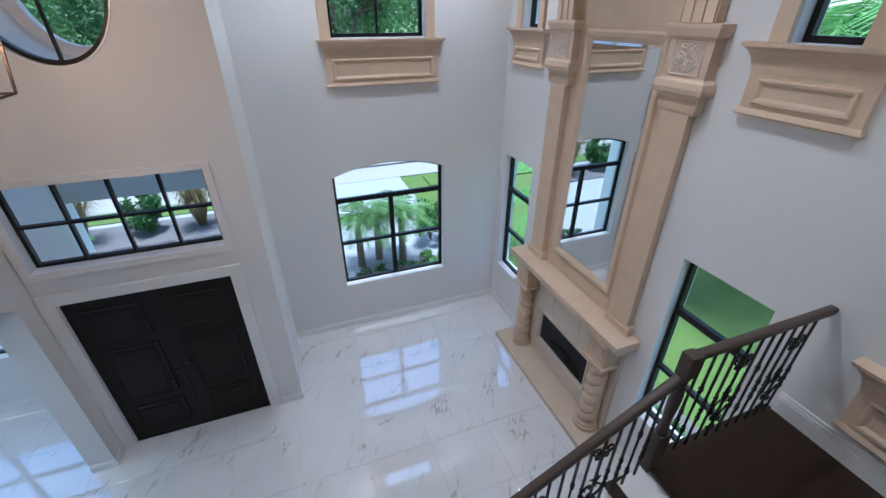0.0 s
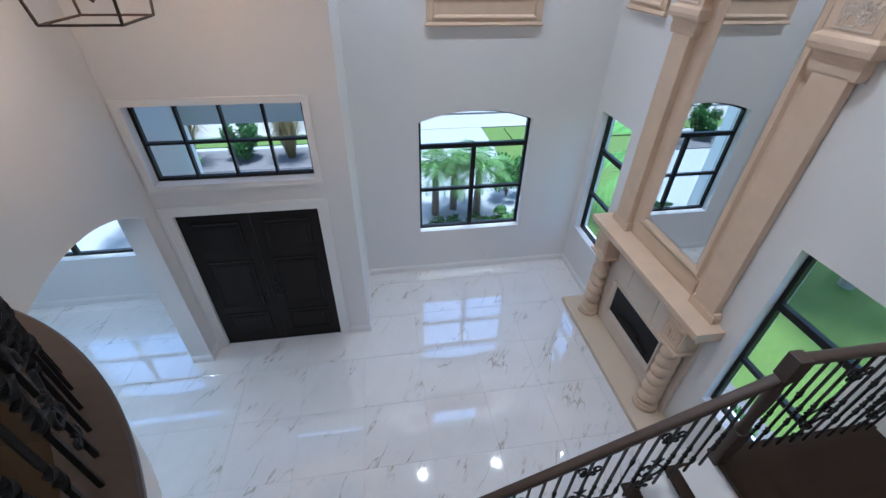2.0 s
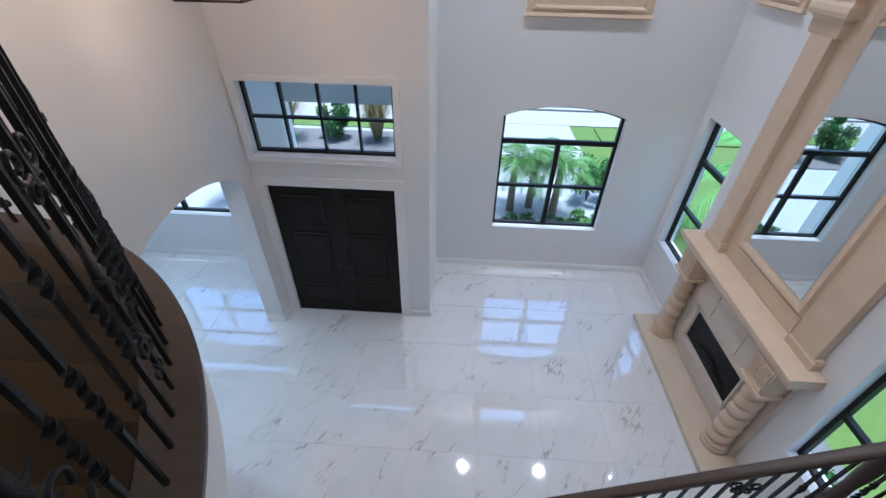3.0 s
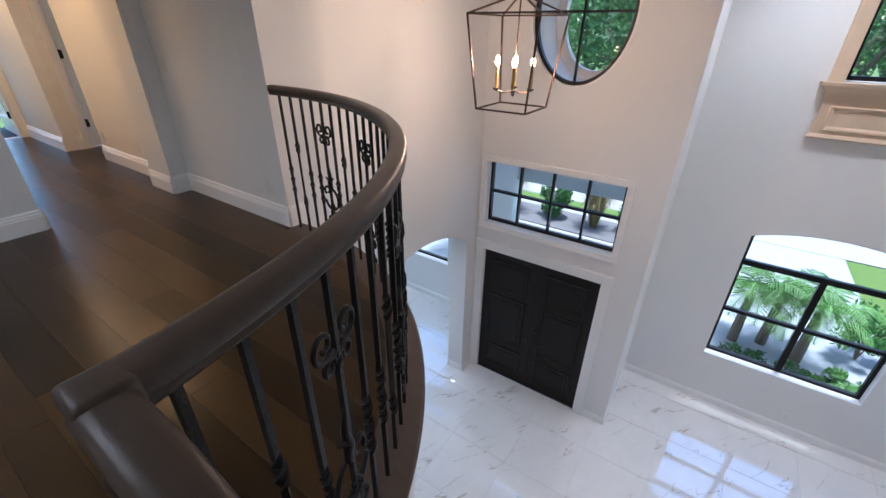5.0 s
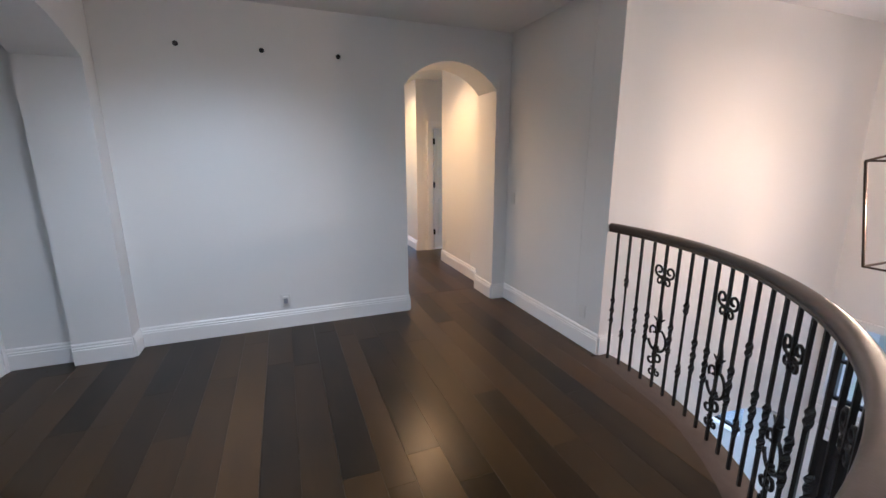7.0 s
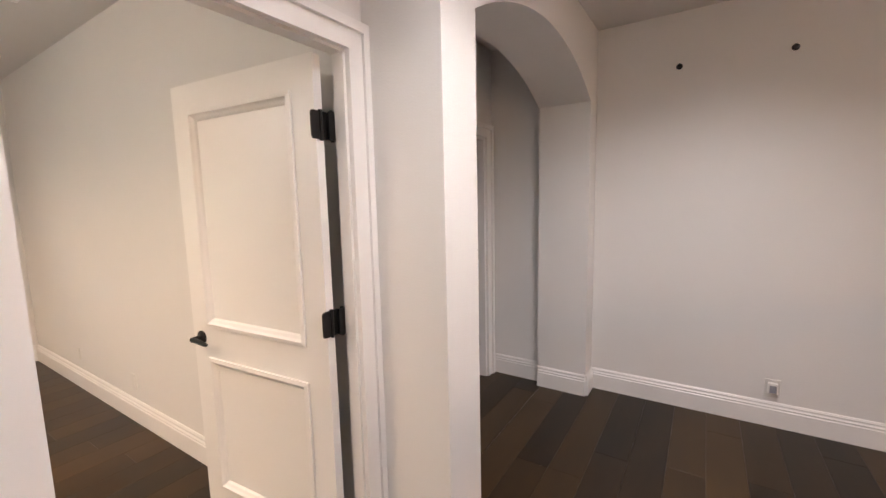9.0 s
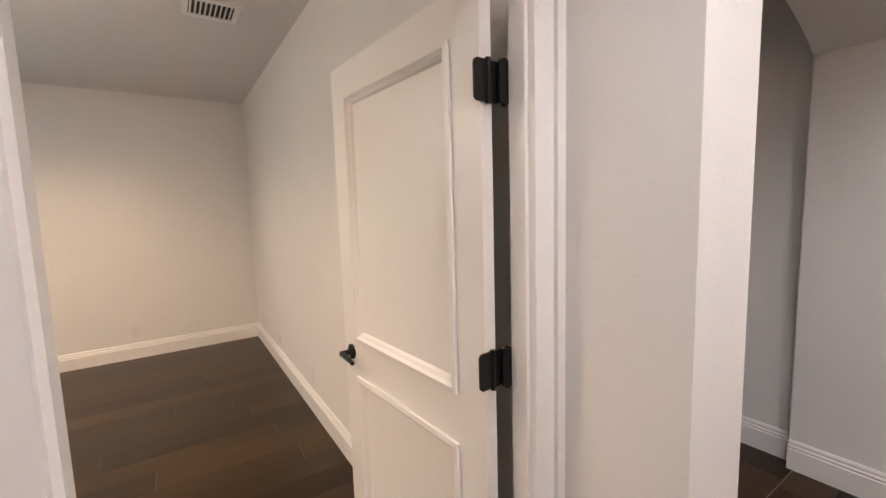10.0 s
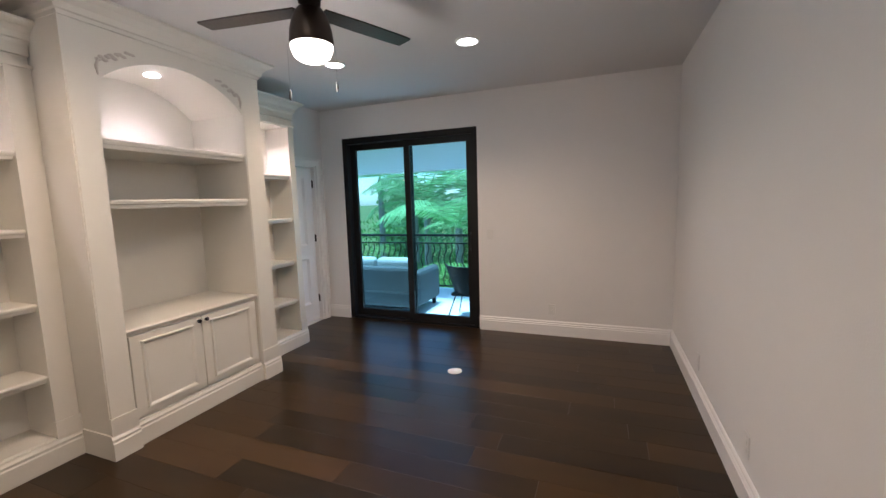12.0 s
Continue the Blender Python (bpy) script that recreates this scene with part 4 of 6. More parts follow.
def butterfly_mesh(h):
    """Butterfly scrolls near the top of a bar."""
    bm = bmesh.new()
    zt = h * 0.82
    for s in (-1, 1):
        tube(bm, [(s * 0.006, 0, zt - 0.075)] + spiral((s * 0.046, zt + 0.006), 0.043, 0.013, -math.pi / 2 - s * 0.7, -math.pi / 2 + s * 6.6, 26), 0.0075, 6)
        tube(bm, [(s * 0.006, 0, zt - 0.030)] + spiral((s * 0.034, zt - 0.066), 0.026, 0.010, math.pi / 2 + s * 0.9, math.pi / 2 - s * 5.2, 18), 0.0065, 6)
    tube(bm, [(0, 0, zt - 0.085), (0, 0, zt - 0.06)], 0.013, 6)
    return bm


def scroll_mesh(h):
    """Leafy S-scroll on the lower half of a bar."""
    bm = bmesh.new()
    zc = h * 0.36
    tube(bm, spiral((0.0, zc - 0.01), 0.082, 0.078, math.radians(115), math.radians(345), 22), 0.0085, 6)
    tube(bm, spiral((0.034, zc + 0.045), 0.040, 0.012, math.radians(-50), math.radians(280), 18), 0.0075, 6)
    tube(bm, spiral((-0.024, zc - 0.125), 0.046, 0.012, math.radians(40), math.radians(-330), 18), 0.0085, 6)
    tube(bm, spiral((0.040, zc - 0.165), 0.034, 0.010, math.radians(120), math.radians(470), 16), 0.0075, 6)
    tube(bm, spiral((0.022, zc - 0.245), 0.034, 0.010, math.radians(90), math.radians(440), 16), 0.0075, 6)
    tube(bm, spiral((-0.036, zc - 0.235), 0.026, 0.008, math.radians(60), math.radians(-300), 14), 0.0070, 6)
    tube(bm, [(-0.012, 0, zc + 0.05), (-0.004, 0, zc + 0.11), (-0.014, 0, zc + 0.16), (-0.004, 0, zc + 0.24)], [0.014, 0.018, 0.011, 0.004], 6)
    tube(bm, [(-0.050, 0, zc + 0.15), (-0.008, 0, zc + 0.115), (0.045, 0, zc + 0.14)], [0.004, 0.013, 0.004], 6)
    for a in range(6):
        q = a * math.pi / 3
        bmesh.ops.create_icosphere(bm, subdivisions=1, radius=0.013, matrix=Matrix.Translation((0.018 * math.cos(q), -0.004, zc - 0.075 + 0.018 * math.sin(q))))
    return bm


HB = 0.99
KINDS = {}
for kind in ("knot", "beads", "plain"):
    KINDS[kind] = bar_mesh(kind, HB)
MESHES = {}
for kind, bm in KINDS.items():
    bmesh.ops.recalc_face_normals(bm, faces=bm.faces)
    me = bpy.data.meshes.new("baluster_" + kind)
    bm.to_mesh(me)
    bm.free()
    me.materials.append(IRON)
    MESHES[kind] = me
for kind, bm in (("scroll", scroll_mesh(HB)), ("butterfly_scroll", butterfly_mesh(HB))):
    bmesh.ops.recalc_face_normals(bm, faces=bm.faces)
    me = bpy.data.meshes.new(kind)
    bm.to_mesh(me)
    bm.free()
    me.materials.append(IRON)
    me.polygons.foreach_set("use_smooth", [True] * len(me.polygons))
    MESHES[kind] = me

PATTERN = ("knot", "beads", "knot", "knot", "plain")


def balusters(parent, spots):
    """Spots of (x, y, z, heading in degrees); every fifth bar carries scrolls."""
    for i, (x, y, z, hd) in enumerate(spots):
        k = PATTERN[i % len(PATTERN)]
        o = new("baluster", MESHES[k])
        o.parent = parent
        o.matrix_basis = pose(x, y, z, 0, 0, hd)
        if k == "plain":
            for ornament in ("scroll", "butterfly_scroll"):
                s = new(ornament, MESHES[ornament])
                s.parent = parent
                s.matrix_basis = pose(x, y, z, 0, 0, hd)


HPROF = [(-0.022, -0.034), (-0.027, -0.026), (-0.024, -0.016), (-0.031, -0.008), (-0.033, 0.008), (-0.030, 0.019), (-0.022, 0.026), (-0.010, 0.028), (0.010, 0.028), (0.022, 0.026), (0.030, 0.019), (0.033, 0.008), (0.031, -0.008), (0.024, -0.016), (0.027, -0.026), (0.022, -0.034)]
RR = 1.965
balc = thing("balcony_railing", "bowed balcony railing with dark wooden handrail and scrolled iron balusters", "railing", group="railings")
a0, a1 = math.asin(0.20 / RR), math.pi / 2 + 0.095
bm = bmesh.new()
fr = []
for k in range(65):
    a = a0 + (a1 - a0) * k / 64
    fr.append(((CX + RR * math.cos(a), CY + RR * math.sin(a), 1.04), (math.cos(a), math.sin(a), 0), (0, 0, 1)))
sweep(bm, HPROF, fr)
part("handrail", bm, RAIL, balc, "dark espresso curved wooden handrail", True)
n_b = int((a1 - a0) * RR / 0.108)
spots = []
for k in range(n_b):
    a = a1 - 0.035 - (a1 - a0 - 0.07) * k / (n_b - 1)
    spots.append((CX + RR * math.cos(a), CY + RR * math.sin(a), 0.012, math.degrees(a) + 90))
balusters(balc, spots)

NPROF = [(0.052, 0.0), (0.052, 0.30), (0.045, 0.32), (0.050, 0.34), (0.036, 0.37), (0.030, 0.42), (0.036, 0.50), (0.044, 0.58), (0.046, 0.64), (0.036, 0.74), (0.028, 0.80), (0.036, 0.83), (0.026, 0.85), (0.034, 0.89), (0.038, 0.92), (0.028, 0.95), (0.032, 0.985), (0.026, 1.01)]
top = thing("corner_newel", "turned dark wooden newel post at the top of the stairs", "newel post", (-0.642, 0.450, 0.004), group="newel posts")
bm = bmesh.new()
lathe(bm, NPROF, n=20)
part("post", bm, RAIL, top, smooth=True)
bm = bmesh.new()
box(bm, -0.0335, 0.0335, -0.0335, 0.0335, 1.016, 1.0645)
bevel(bm, 0.011, 3)
lathe(bm, [(0.020, 0.998), (0.030, 1.002), (0.034, 1.008), (0.030, 1.018)], n=20)
part("cap", bm, RAIL, top, "mitred handrail corner block", True)

stair_rail = thing("upper_stair_railing", "sloping stair railing with dark handrail and iron balusters", "railing", group="railings")
bm = bmesh.new()
p0, p1 = Vector((-0.63, 0.445, 1.035)), Vector((2.10, 0.445, -0.545))
bend = [p0, Vector((-0.50, 0.445, 1.030)), Vector((-0.38, 0.445, 0.985)), p1]
fr = []
for i, p in enumerate(bend):
    d = (bend[min(i + 1, 3)] - bend[max(i - 1, 0)]).normalized()
    fr.append((p, (0, -1, 0), d.cross(Vector((0, 1, 0))) * -1 if d.cross(Vector((0, 1, 0))).z < 0 else d.cross(Vector((0, 1, 0)))))
sweep(bm, HPROF, fr)
part("handrail", bm, RAIL, stair_rail, smooth=True)
spots = []
for k in range(24):
    x = -0.50 + k * 0.108
    step = int((x + 0.46) / run2)
    z = -rise2 * (step + 1) if x > -0.46 else 0.0
    top_z = 1.03 - max(0, x + 0.43) * (1.58 / 2.53)
    spots.append((x, 0.445, top_z - 0.03 - HB, 90 - 90))
balusters(stair_rail, spots)

# landing and lower flight railings
NEW = (2.14, 1.69)
post = thing("landing_newel", "dark square wooden newel post at the stair landing", "newel post", (NEW[0], NEW[1], LAND), group="newel posts")
bm = rbox(-0.045, 0.045, -0.045, 0.045, -0.42, 0.34, 0.006)
part("post_block", bm, RAIL, post)
bm = bmesh.new()
lathe(bm, [(0.040, 0.34), (0.044, 0.36), (0.034, 0.39), (0.030, 0.50), (0.038, 0.62), (0.040, 0.72), (0.030, 0.84), (0.038, 0.88), (0.042, 0.90)], n=18)
part("turned_shaft", bm, RAIL, post, smooth=True)
bm = rbox(-0.045, 0.045, -0.045, 0.045, 0.90, 1.085, 0.006)
part("top_block", bm, RAIL, post)
lr = thing("landing_railing", "level landing railing with dark handrail and iron balusters", "railing", group="railings")
bm = bmesh.new()
sweep(bm, HPROF, [((x, 1.69, LAND + 1.055), (0, -1, 0), (0, 0, 1)) for x in (2.10, 3.474)])
part("handrail", bm, RAIL, lr, smooth=True)
balusters(lr, [(2.26 + 0.108 * k, 1.69, LAND + 0.03, 0) for k in range(11)])
fl = thing("lower_stair_railing", "sloping stair railing with dark handrail and iron balusters", "railing", group="railings")
sl = rise / run
bm = bmesh.new()
d = Vector((-1, 0, -sl)).normalized()
sweep(bm, HPROF, [((2.10, 1.69, -0.72), (0, 1, 0), (sl / math.hypot(1, sl) * -1, 0, 1 / math.hypot(1, sl))), ((2.10 - 3.3, 1.69, -0.72 - 3.3 * sl), (0, 1, 0), (-sl / math.hypot(1, sl), 0, 1 / math.hypot(1, sl)))])
part("handrail", bm, RAIL, fl, smooth=True)
balusters(fl, [(2.03 - 0.098 * k, 1.69, -0.72 - (0.07 + 0.098 * k) * sl - 0.03 - HB, 180) for k in range(32)])


# ---- lantern chandelier ----
lan = thing("lantern_chandelier", "bronze open cage lantern chandelier with four lit candles", "chandelier", (-1.62, 3.58, 0.86))
HW, HWB, ZT = 0.28, 0.21, 0.66


def sq(bm, hw, z, t=0.009):
    c = [(-hw, -hw), (hw, -hw), (hw, hw), (-hw, hw)]
    for i in range(4):
        a, b = c[i], c[(i + 1) % 4]
        tube(bm, [(*a, z), (*b, z)], t, 4)


for z, hw, nm in ((0.0, HWB, "bottom_ring"), (ZT, HW, "top_ring"), (ZT + 0.22, 0.035, "crown")):
    bm = bmesh.new()
    sq(bm, hw, z)
    part(nm, bm, BRONZE, lan)
for sx, sy in ((-1, -1), (1, -1), (1, 1), (-1, 1)):
    bm = bmesh.new()
    tube(bm, [(sx * HWB, sy * HWB, 0), (sx * HW, sy * HW, ZT)], 0.009, 4)
    part("corner_bar", bm, BRONZE, lan)
    bm = bmesh.new()
    tube(bm, [(sx * HW, sy * HW, ZT), (0, 0, ZT + 0.13)], 0.008, 4)
    tube(bm, [(sx * 0.01, sy * 0.01, ZT + 0.13), (sx * 0.035, sy * 0.035, ZT + 0.22)], 0.005, 4)
    part("roof_bar", bm, BRONZE, lan)
for k in range(4):
    q = radians(23 + 90 * k)
    ex, ey = 0.135 * math.cos(q), 0.135 * math.sin(q)
    bm = bmesh.new()
    tube(bm, [(0, 0, 0.13), (ex * 0.6, ey * 0.6, 0.115), (ex, ey, 0.13)], 0.006, 6)
    lathe(bm, [(0.008, 0.125), (0.028, 0.14), (0.029, 0.148), (0.012, 0.15)], (ex, ey, 0), 12)
    part("candle_arm", bm, BRONZE, lan)
    bm = bmesh.new()
    lathe(bm, [(0.0125, 0.15), (0.0125, 0.31), (0.010, 0.312)], (ex, ey, 0), 10)
    can = part("candle", bm, BRASS, lan, "golden candle sleeve", True)
    bm = bmesh.new()
    lathe(bm, [(0.008, 0.312), (0.016, 0.324), (0.019, 0.340), (0.015, 0.360), (0.007, 0.376), (0.001, 0.384)], (ex, ey, 0), 12)
    part("bulb", bm, BULB, can, "glowing flame bulb", True)
bm = bmesh.new()
tube(bm, [(0, 0, 0.10), (0, 0, ZT + 0.13)], 0.006, 6)
lathe(bm, [(0.002, 0.085), (0.016, 0.10), (0.012, 0.12), (0.02, 0.13), (0.01, 0.14)], n=12)
part("stem", bm, BRONZE, lan)
z = ZT + 0.215
k = 0
while z < CEIL - 0.86 - 0.06:
    bm = bmesh.new()
    pts = [(0.011 * math.cos(t), 0, z + 0.021 + 0.021 * math.sin(t)) for t in [2 * math.pi * q / 10 for q in range(11)]]
    if k % 2:
        pts = [(0, p[0], p[2]) for p in pts]
    tube(bm, pts, 0.0028, 5)
    part("chain_link", bm, BRONZE, lan)
    z += 0.034
    k += 1
bm = bmesh.new()
lathe(bm, [(0.0, CEIL - 0.86 - 0.07), (0.03, CEIL - 0.86 - 0.06), (0.065, CEIL - 0.86 - 0.02), (0.07, CEIL - 0.86)], n=20)
part("canopy", bm, BRONZE, lan, smooth=True)


# ---- panelled interior doors ----
def door_leaf(name, label, hinge, swing, w=0.80, h=2.02, flip=1, hinges=True):
    """Two-panel white door; its hinge edge stands at hinge, the leaf runs along its local x turned by swing degrees."""
    d = thing(name, label, "door", (hinge[0], hinge[1], 0.0), group="panelled interior doors")
    d.rotation_euler = (0, 0, radians(swing))
    t, st = 0.036, 0.115
    bm = bmesh.new()
    y0, y1 = (0, t) if flip > 0 else (-t, 0)
    for a, b, c, e in ((0.004, st, 0.012, h), (w - st, w, 0.012, h), (st, w - st, h - 0.115, h), (st, w - st, 0.855, 1.005), (st, w - st, 0.012, 0.23)):
        box(bm, a, b, y0, y1, c, e)
    box(bm, st, w - st, (y0 + y1) / 2 - 0.008, (y0 + y1) / 2 + 0.008, 0.23, h - 0.115)
    leaf = part("leaf", bm, TRIM, d)
    for v0, v1 in ((0.23, 0.855), (1.005, h - 0.115)):
        for n, s in ((y0, -1), (y1, 1)):
            bm = bmesh.new()
            def P(u, v, q):
                return (u, n + s * q, v)
            loops = []
            for i, q in ((-0.004, 0.001), (-0.004, 0.010), (0.012, 0.012), (0.020, 0.004), (0.030, -0.002), (0.036, -0.010)):
                loops.append([bm.verts.new(P(u, v, q)) for u, v in ((st + i, v0 + i), (w - st - i, v0 + i), (w - st - i, v1 - i), (st + i, v1 - i))])
            for a, b in zip(loops, loops[1:]):
                for k in range(4):
                    bm.faces.new((a[k], a[(k + 1) % 4], b[(k + 1) % 4], b[k]))
            part("panel_moulding", bm, TRIM, leaf)
    for n, s in ((y0, -1), (y1, 1)):
        bm = bmesh.new()
        lathe(bm, [(0.030, 0.0), (0.030, 0.006), (0.024, 0.010), (0.012, 0.012), (0.011, 0.042), (0.012, 0.05)], n=20)
        bmesh.ops.rotate(bm, verts=bm.verts, matrix=Matrix.Rotation(radians(90 if s < 0 else -90), 3, 'X'))
        bmesh.ops.translate(bm, verts=bm.verts, vec=(w - 0.062, n, 0.945))
        hd = part("handle_rose", bm, BLACK, d, "matte black round handle rose", True)
        bm = bmesh.new()
        q = n + s * 0.045
        tube(bm, [(w - 0.055, q, 0.945), (w - 0.075, q, 0.945), (w - 0.13, q + s * 0.004, 0.942), (w - 0.172, q + s * 0.008, 0.940)], [0.010, 0.0105, 0.010, 0.008], 8)
        part("lever", bm, BLACK, hd, "matte black lever", True)
    if hinges:
        for z in (0.30, 1.10, 1.80):
            hp = rounded_plate(0.042, 0.095)
            bmesh.ops.translate(hp, verts=hp.verts, vec=(0, 0, z))
            bmesh.ops.rotate(hp, verts=hp.verts, matrix=Matrix.Rotation(radians(0), 3, 'Z'))
            bmesh.ops.translate(hp, verts=hp.verts, vec=(0.0, (y0 + y1) / 2, 0))
            part("hinge", hp, BLACK, d, "matte black butt hinge")
    return d


def rounded_plate(hw, hh, r=0.012, t=0.003):
    """Upright plate in the local y-z plane with rounded corners, and a knuckle."""
    bm = bmesh.new()
    pts = []
    for cx, cz, a0 in ((hw - r, hh / 2 - r, 0), (-hw + r, hh / 2 - r, 90), (-hw + r, -hh / 2 + r, 180), (hw - r, -hh / 2 + r, 270)):
        for k in range(5):
            a = radians(a0 + k * 22.5)
            pts.append((cx + r * math.cos(a), cz + r * math.sin(a)))
    a = [bm.verts.new((-t, u, v)) for u, v in pts]
    b = [bm.verts.new((t, u, v)) for u, v in pts]
    bm.faces.new(a)
    bm.faces.new(b[::-1])
    for i in range(len(pts)):
        j = (i + 1) % len(pts)
        bm.faces.new((a[i], b[i], b[j], a[j]))
    tube(bm, [(-0.004, 0, -hh / 2 - 0.004), (-0.004, 0, hh / 2 + 0.004)], 0.007, 8)
    return bm


# office door: open about ninety degrees into the room
door_leaf("office_door", "white two-panel door standing open beside the office wall", (-2.018, -1.655), -85.5, 0.83, 2.035, flip=1)
door_leaf("vestibule_door", "white two-panel door standing open into the next room", (-4.045, -2.172), -141, 0.77, 2.01, flip=1)
door_leaf("hall_door", "white two-panel hall door standing slightly ajar", (-6.97, 2.29), 124, 0.76, 2.01, flip=-1)
door_leaf("hall_door", "white two-panel door standing open at the hall end", (-8.36, 1.895), 178, 0.76, 2.01, flip=-1)
door_leaf("closet_door", "white two-panel closet door standing slightly ajar", (2.05, -6.005), 80, 0.72, 2.01, flip=-1)

HINGES = thing("jamb_hinges", "black hinge leaves on the office door jamb", "hinge")
for z in (0.30, 1.10, 1.80):
    pl = rounded_plate(0.020, 0.10, 0.008)
    bmesh.ops.rotate(pl, verts=pl.verts, matrix=Matrix.Rotation(radians(90), 3, 'Z'))
    bmesh.ops.translate(pl, verts=pl.verts, vec=(-2.045, -1.640, z))
    part("hinge_leaf", pl, BLACK, HINGES)


VHINGES = thing("jamb_hinges", "black hinge leaves on the vestibule door jamb", "hinge")
for z in (0.33, 1.075, 1.815):
    pl = rounded_plate(0.045, 0.10, 0.012)
    bmesh.ops.rotate(pl, verts=pl.verts, matrix=Matrix.Rotation(radians(-40), 3, 'Z'))
    bmesh.ops.translate(pl, verts=pl.verts, vec=(-4.030, -2.140, z))
    part("hinge_leaf", pl, BLACK, VHINGES)
baseboard('x', -5.2, 1, -6.19, -2.16, F)

# ---- small fittings on walls and ceilings ----
def outlet(axis, n, sign, u, v, w=0.072, h=0.116, label="white wall outlet plate", switch=False):
    o = thing("light_switch" if switch else "wall_outlet", label, "switch" if switch else "outlet", group="wall plates")
    lo, hi = sorted((n + sign * 0.001, n + sign * 0.007))
    bm = bmesh.new()
    slab(axis, lo, hi)(bm, u - w / 2, u + w / 2, v - h / 2, v + h / 2)
    bevel(bm, 0.002, 1)
    part("plate", bm, PLASTIC, o)
    lo, hi = sorted((n + sign * 0.007, n + sign * 0.010))
    for dv in ((0.0,) if switch else (-0.022, 0.022)):
        bm = bmesh.new()
        q = 0.034 if switch else 0.014
        slab(axis, lo, hi)(bm, u - 0.017, u + 0.017, v + dv - q, v + dv + q)
        bevel(bm, 0.0015, 1)
        part("rocker" if switch else "socket", bm, PLASTIC, o)


outlet('x', -4.305, 1, -0.107, 0.262, 0.085, 0.12)
outlet('y', 2.19, -1, -3.01, 0.30)
outlet('y', 2.15, -1, -5.17, 0.30)
outlet('y', 2.15, -1, -6.04, 0.29)
outlet('y', 2.19, -1, -4.18, 1.13, label="white wall light switch", switch=True)
outlet('y', -6.19, 1, -0.275, 1.136, label="white wall light switch by the sliding door", switch=True)
outlet('y', -6.19, 1, -0.965, 0.30)
outlet('x', -2.15, 1, -5.0, 0.30)
outlet('x', -2.15, 1, -3.9, 0.30)
outlet('y', 6.75, -1, 1.80, M + 0.30)
outlet('x', -0.45, 1, 5.9, M + 1.2, label="white wall light switch", switch=True)

for y in (-0.72, -0.12, 0.485):
    a = thing("wall_anchor", "small black picture light anchor on the wall", "wall anchor", group="wall anchors")
    bm = bmesh.new()
    lathe(bm, [(0.018, 0.0), (0.020, 0.004), (0.013, 0.012), (0.010, 0.028), (0.003, 0.030)], n=14)
    bmesh.ops.rotate(bm, verts=bm.verts, matrix=Matrix.Rotation(radians(90), 3, 'Y'))
    bmesh.ops.translate(bm, verts=bm.verts, vec=(-4.304, y, 2.39))
    part("stud", bm, BLACK, a, smooth=True)


def vent(x, y, along, w=0.24, d=0.20, slats=9, z=None):
    z = CEIL if z is None else z
    v = thing("ceiling_vent", "white slotted air vent in the ceiling", "vent", (x, y, z), group="ceiling vents")
    v.rotation_euler = (0, 0, radians(along))
    bm = bmesh.new()
    for a, b, c, e in ((-w / 2 - 0.03, -w / 2, -d / 2 - 0.03, d / 2 + 0.03), (w / 2, w / 2 + 0.03, -d / 2 - 0.03, d / 2 + 0.03), (-w / 2, w / 2, -d / 2 - 0.03, -d / 2), (-w / 2, w / 2, d / 2, d / 2 + 0.03)):
        box(bm, a, b, c, e, -0.012, -0.001)
    part("frame", bm, TRIM, v)
    # flat dark plate in place of the shade inside the duct
    bm = bmesh.new()
    box(bm, -w / 2, w / 2, -d / 2, d / 2, -0.003, -0.001)
    part("backing", bm, UNDER, v, "dark plate standing in for the shaded duct")
    for k in range(slats):
        u = -w / 2 + w * (k + 0.5) / slats
        bm = bmesh.new()
        prism(bm, 'y', -d / 2, d / 2, [(u - 0.004, -0.004), (u + 0.006, -0.012), (u + 0.008, -0.011), (u - 0.002, -0.003)])
        part("slat", bm, TRIM, v)


vent(-3.87, 0.13, 90)
vent(-1.67, -3.83, 0)


def can(x, y, z=None, lens=None):
    z = CEIL if z is None else z
    c = thing("recessed_light", "lit round recessed ceiling light with white trim", "ceiling light", (x, y, z), group="recessed lights")
    bm = bmesh.new()
    lathe(bm, [(0.075, -0.001), (0.095, -0.001), (0.092, -0.008), (0.076, -0.010)], n=28, cap=False)
    part("trim_ring", bm, TRIM, c, smooth=True)
    bm = bmesh.new()
    lathe(bm, [(0.074, -0.004), (0.074, -0.0065)], n=28)
    part("lens", bm, lens or CANLENS, c, "glowing lens")


# the added loft fill lamps get trims and lenses as well
for group in (GREAT_CANS, HALL_CANS, LOFT_FILL, OFFICE_CANS):
    for (x, y, w, c) in group:
        can(x, y)

plug = thing("plug_in_device", "small white and grey device plugged into the wall outlet", "plug-in device", (-4.294, -0.107, 0.262))
part("body", rbox(0.0, 0.028, -0.026, 0.026, -0.030, 0.045, 0.006), PLASTIC, plug)
part("grey_face", rbox(0.026, 0.031, -0.018, 0.018, -0.020, 0.030, 0.002, 1), mat("grey_plastic", (0.28, 0.29, 0.33), None, 5, 0.4), plug, "grey front face")

for (x, y, w, c) in DINING_CANS:
    can(x, y, -0.401)

# ---- office: built-in bookcases ----
XS, XC, XB = 1.60, 1.30, 1.90     # side fronts, centre front, back


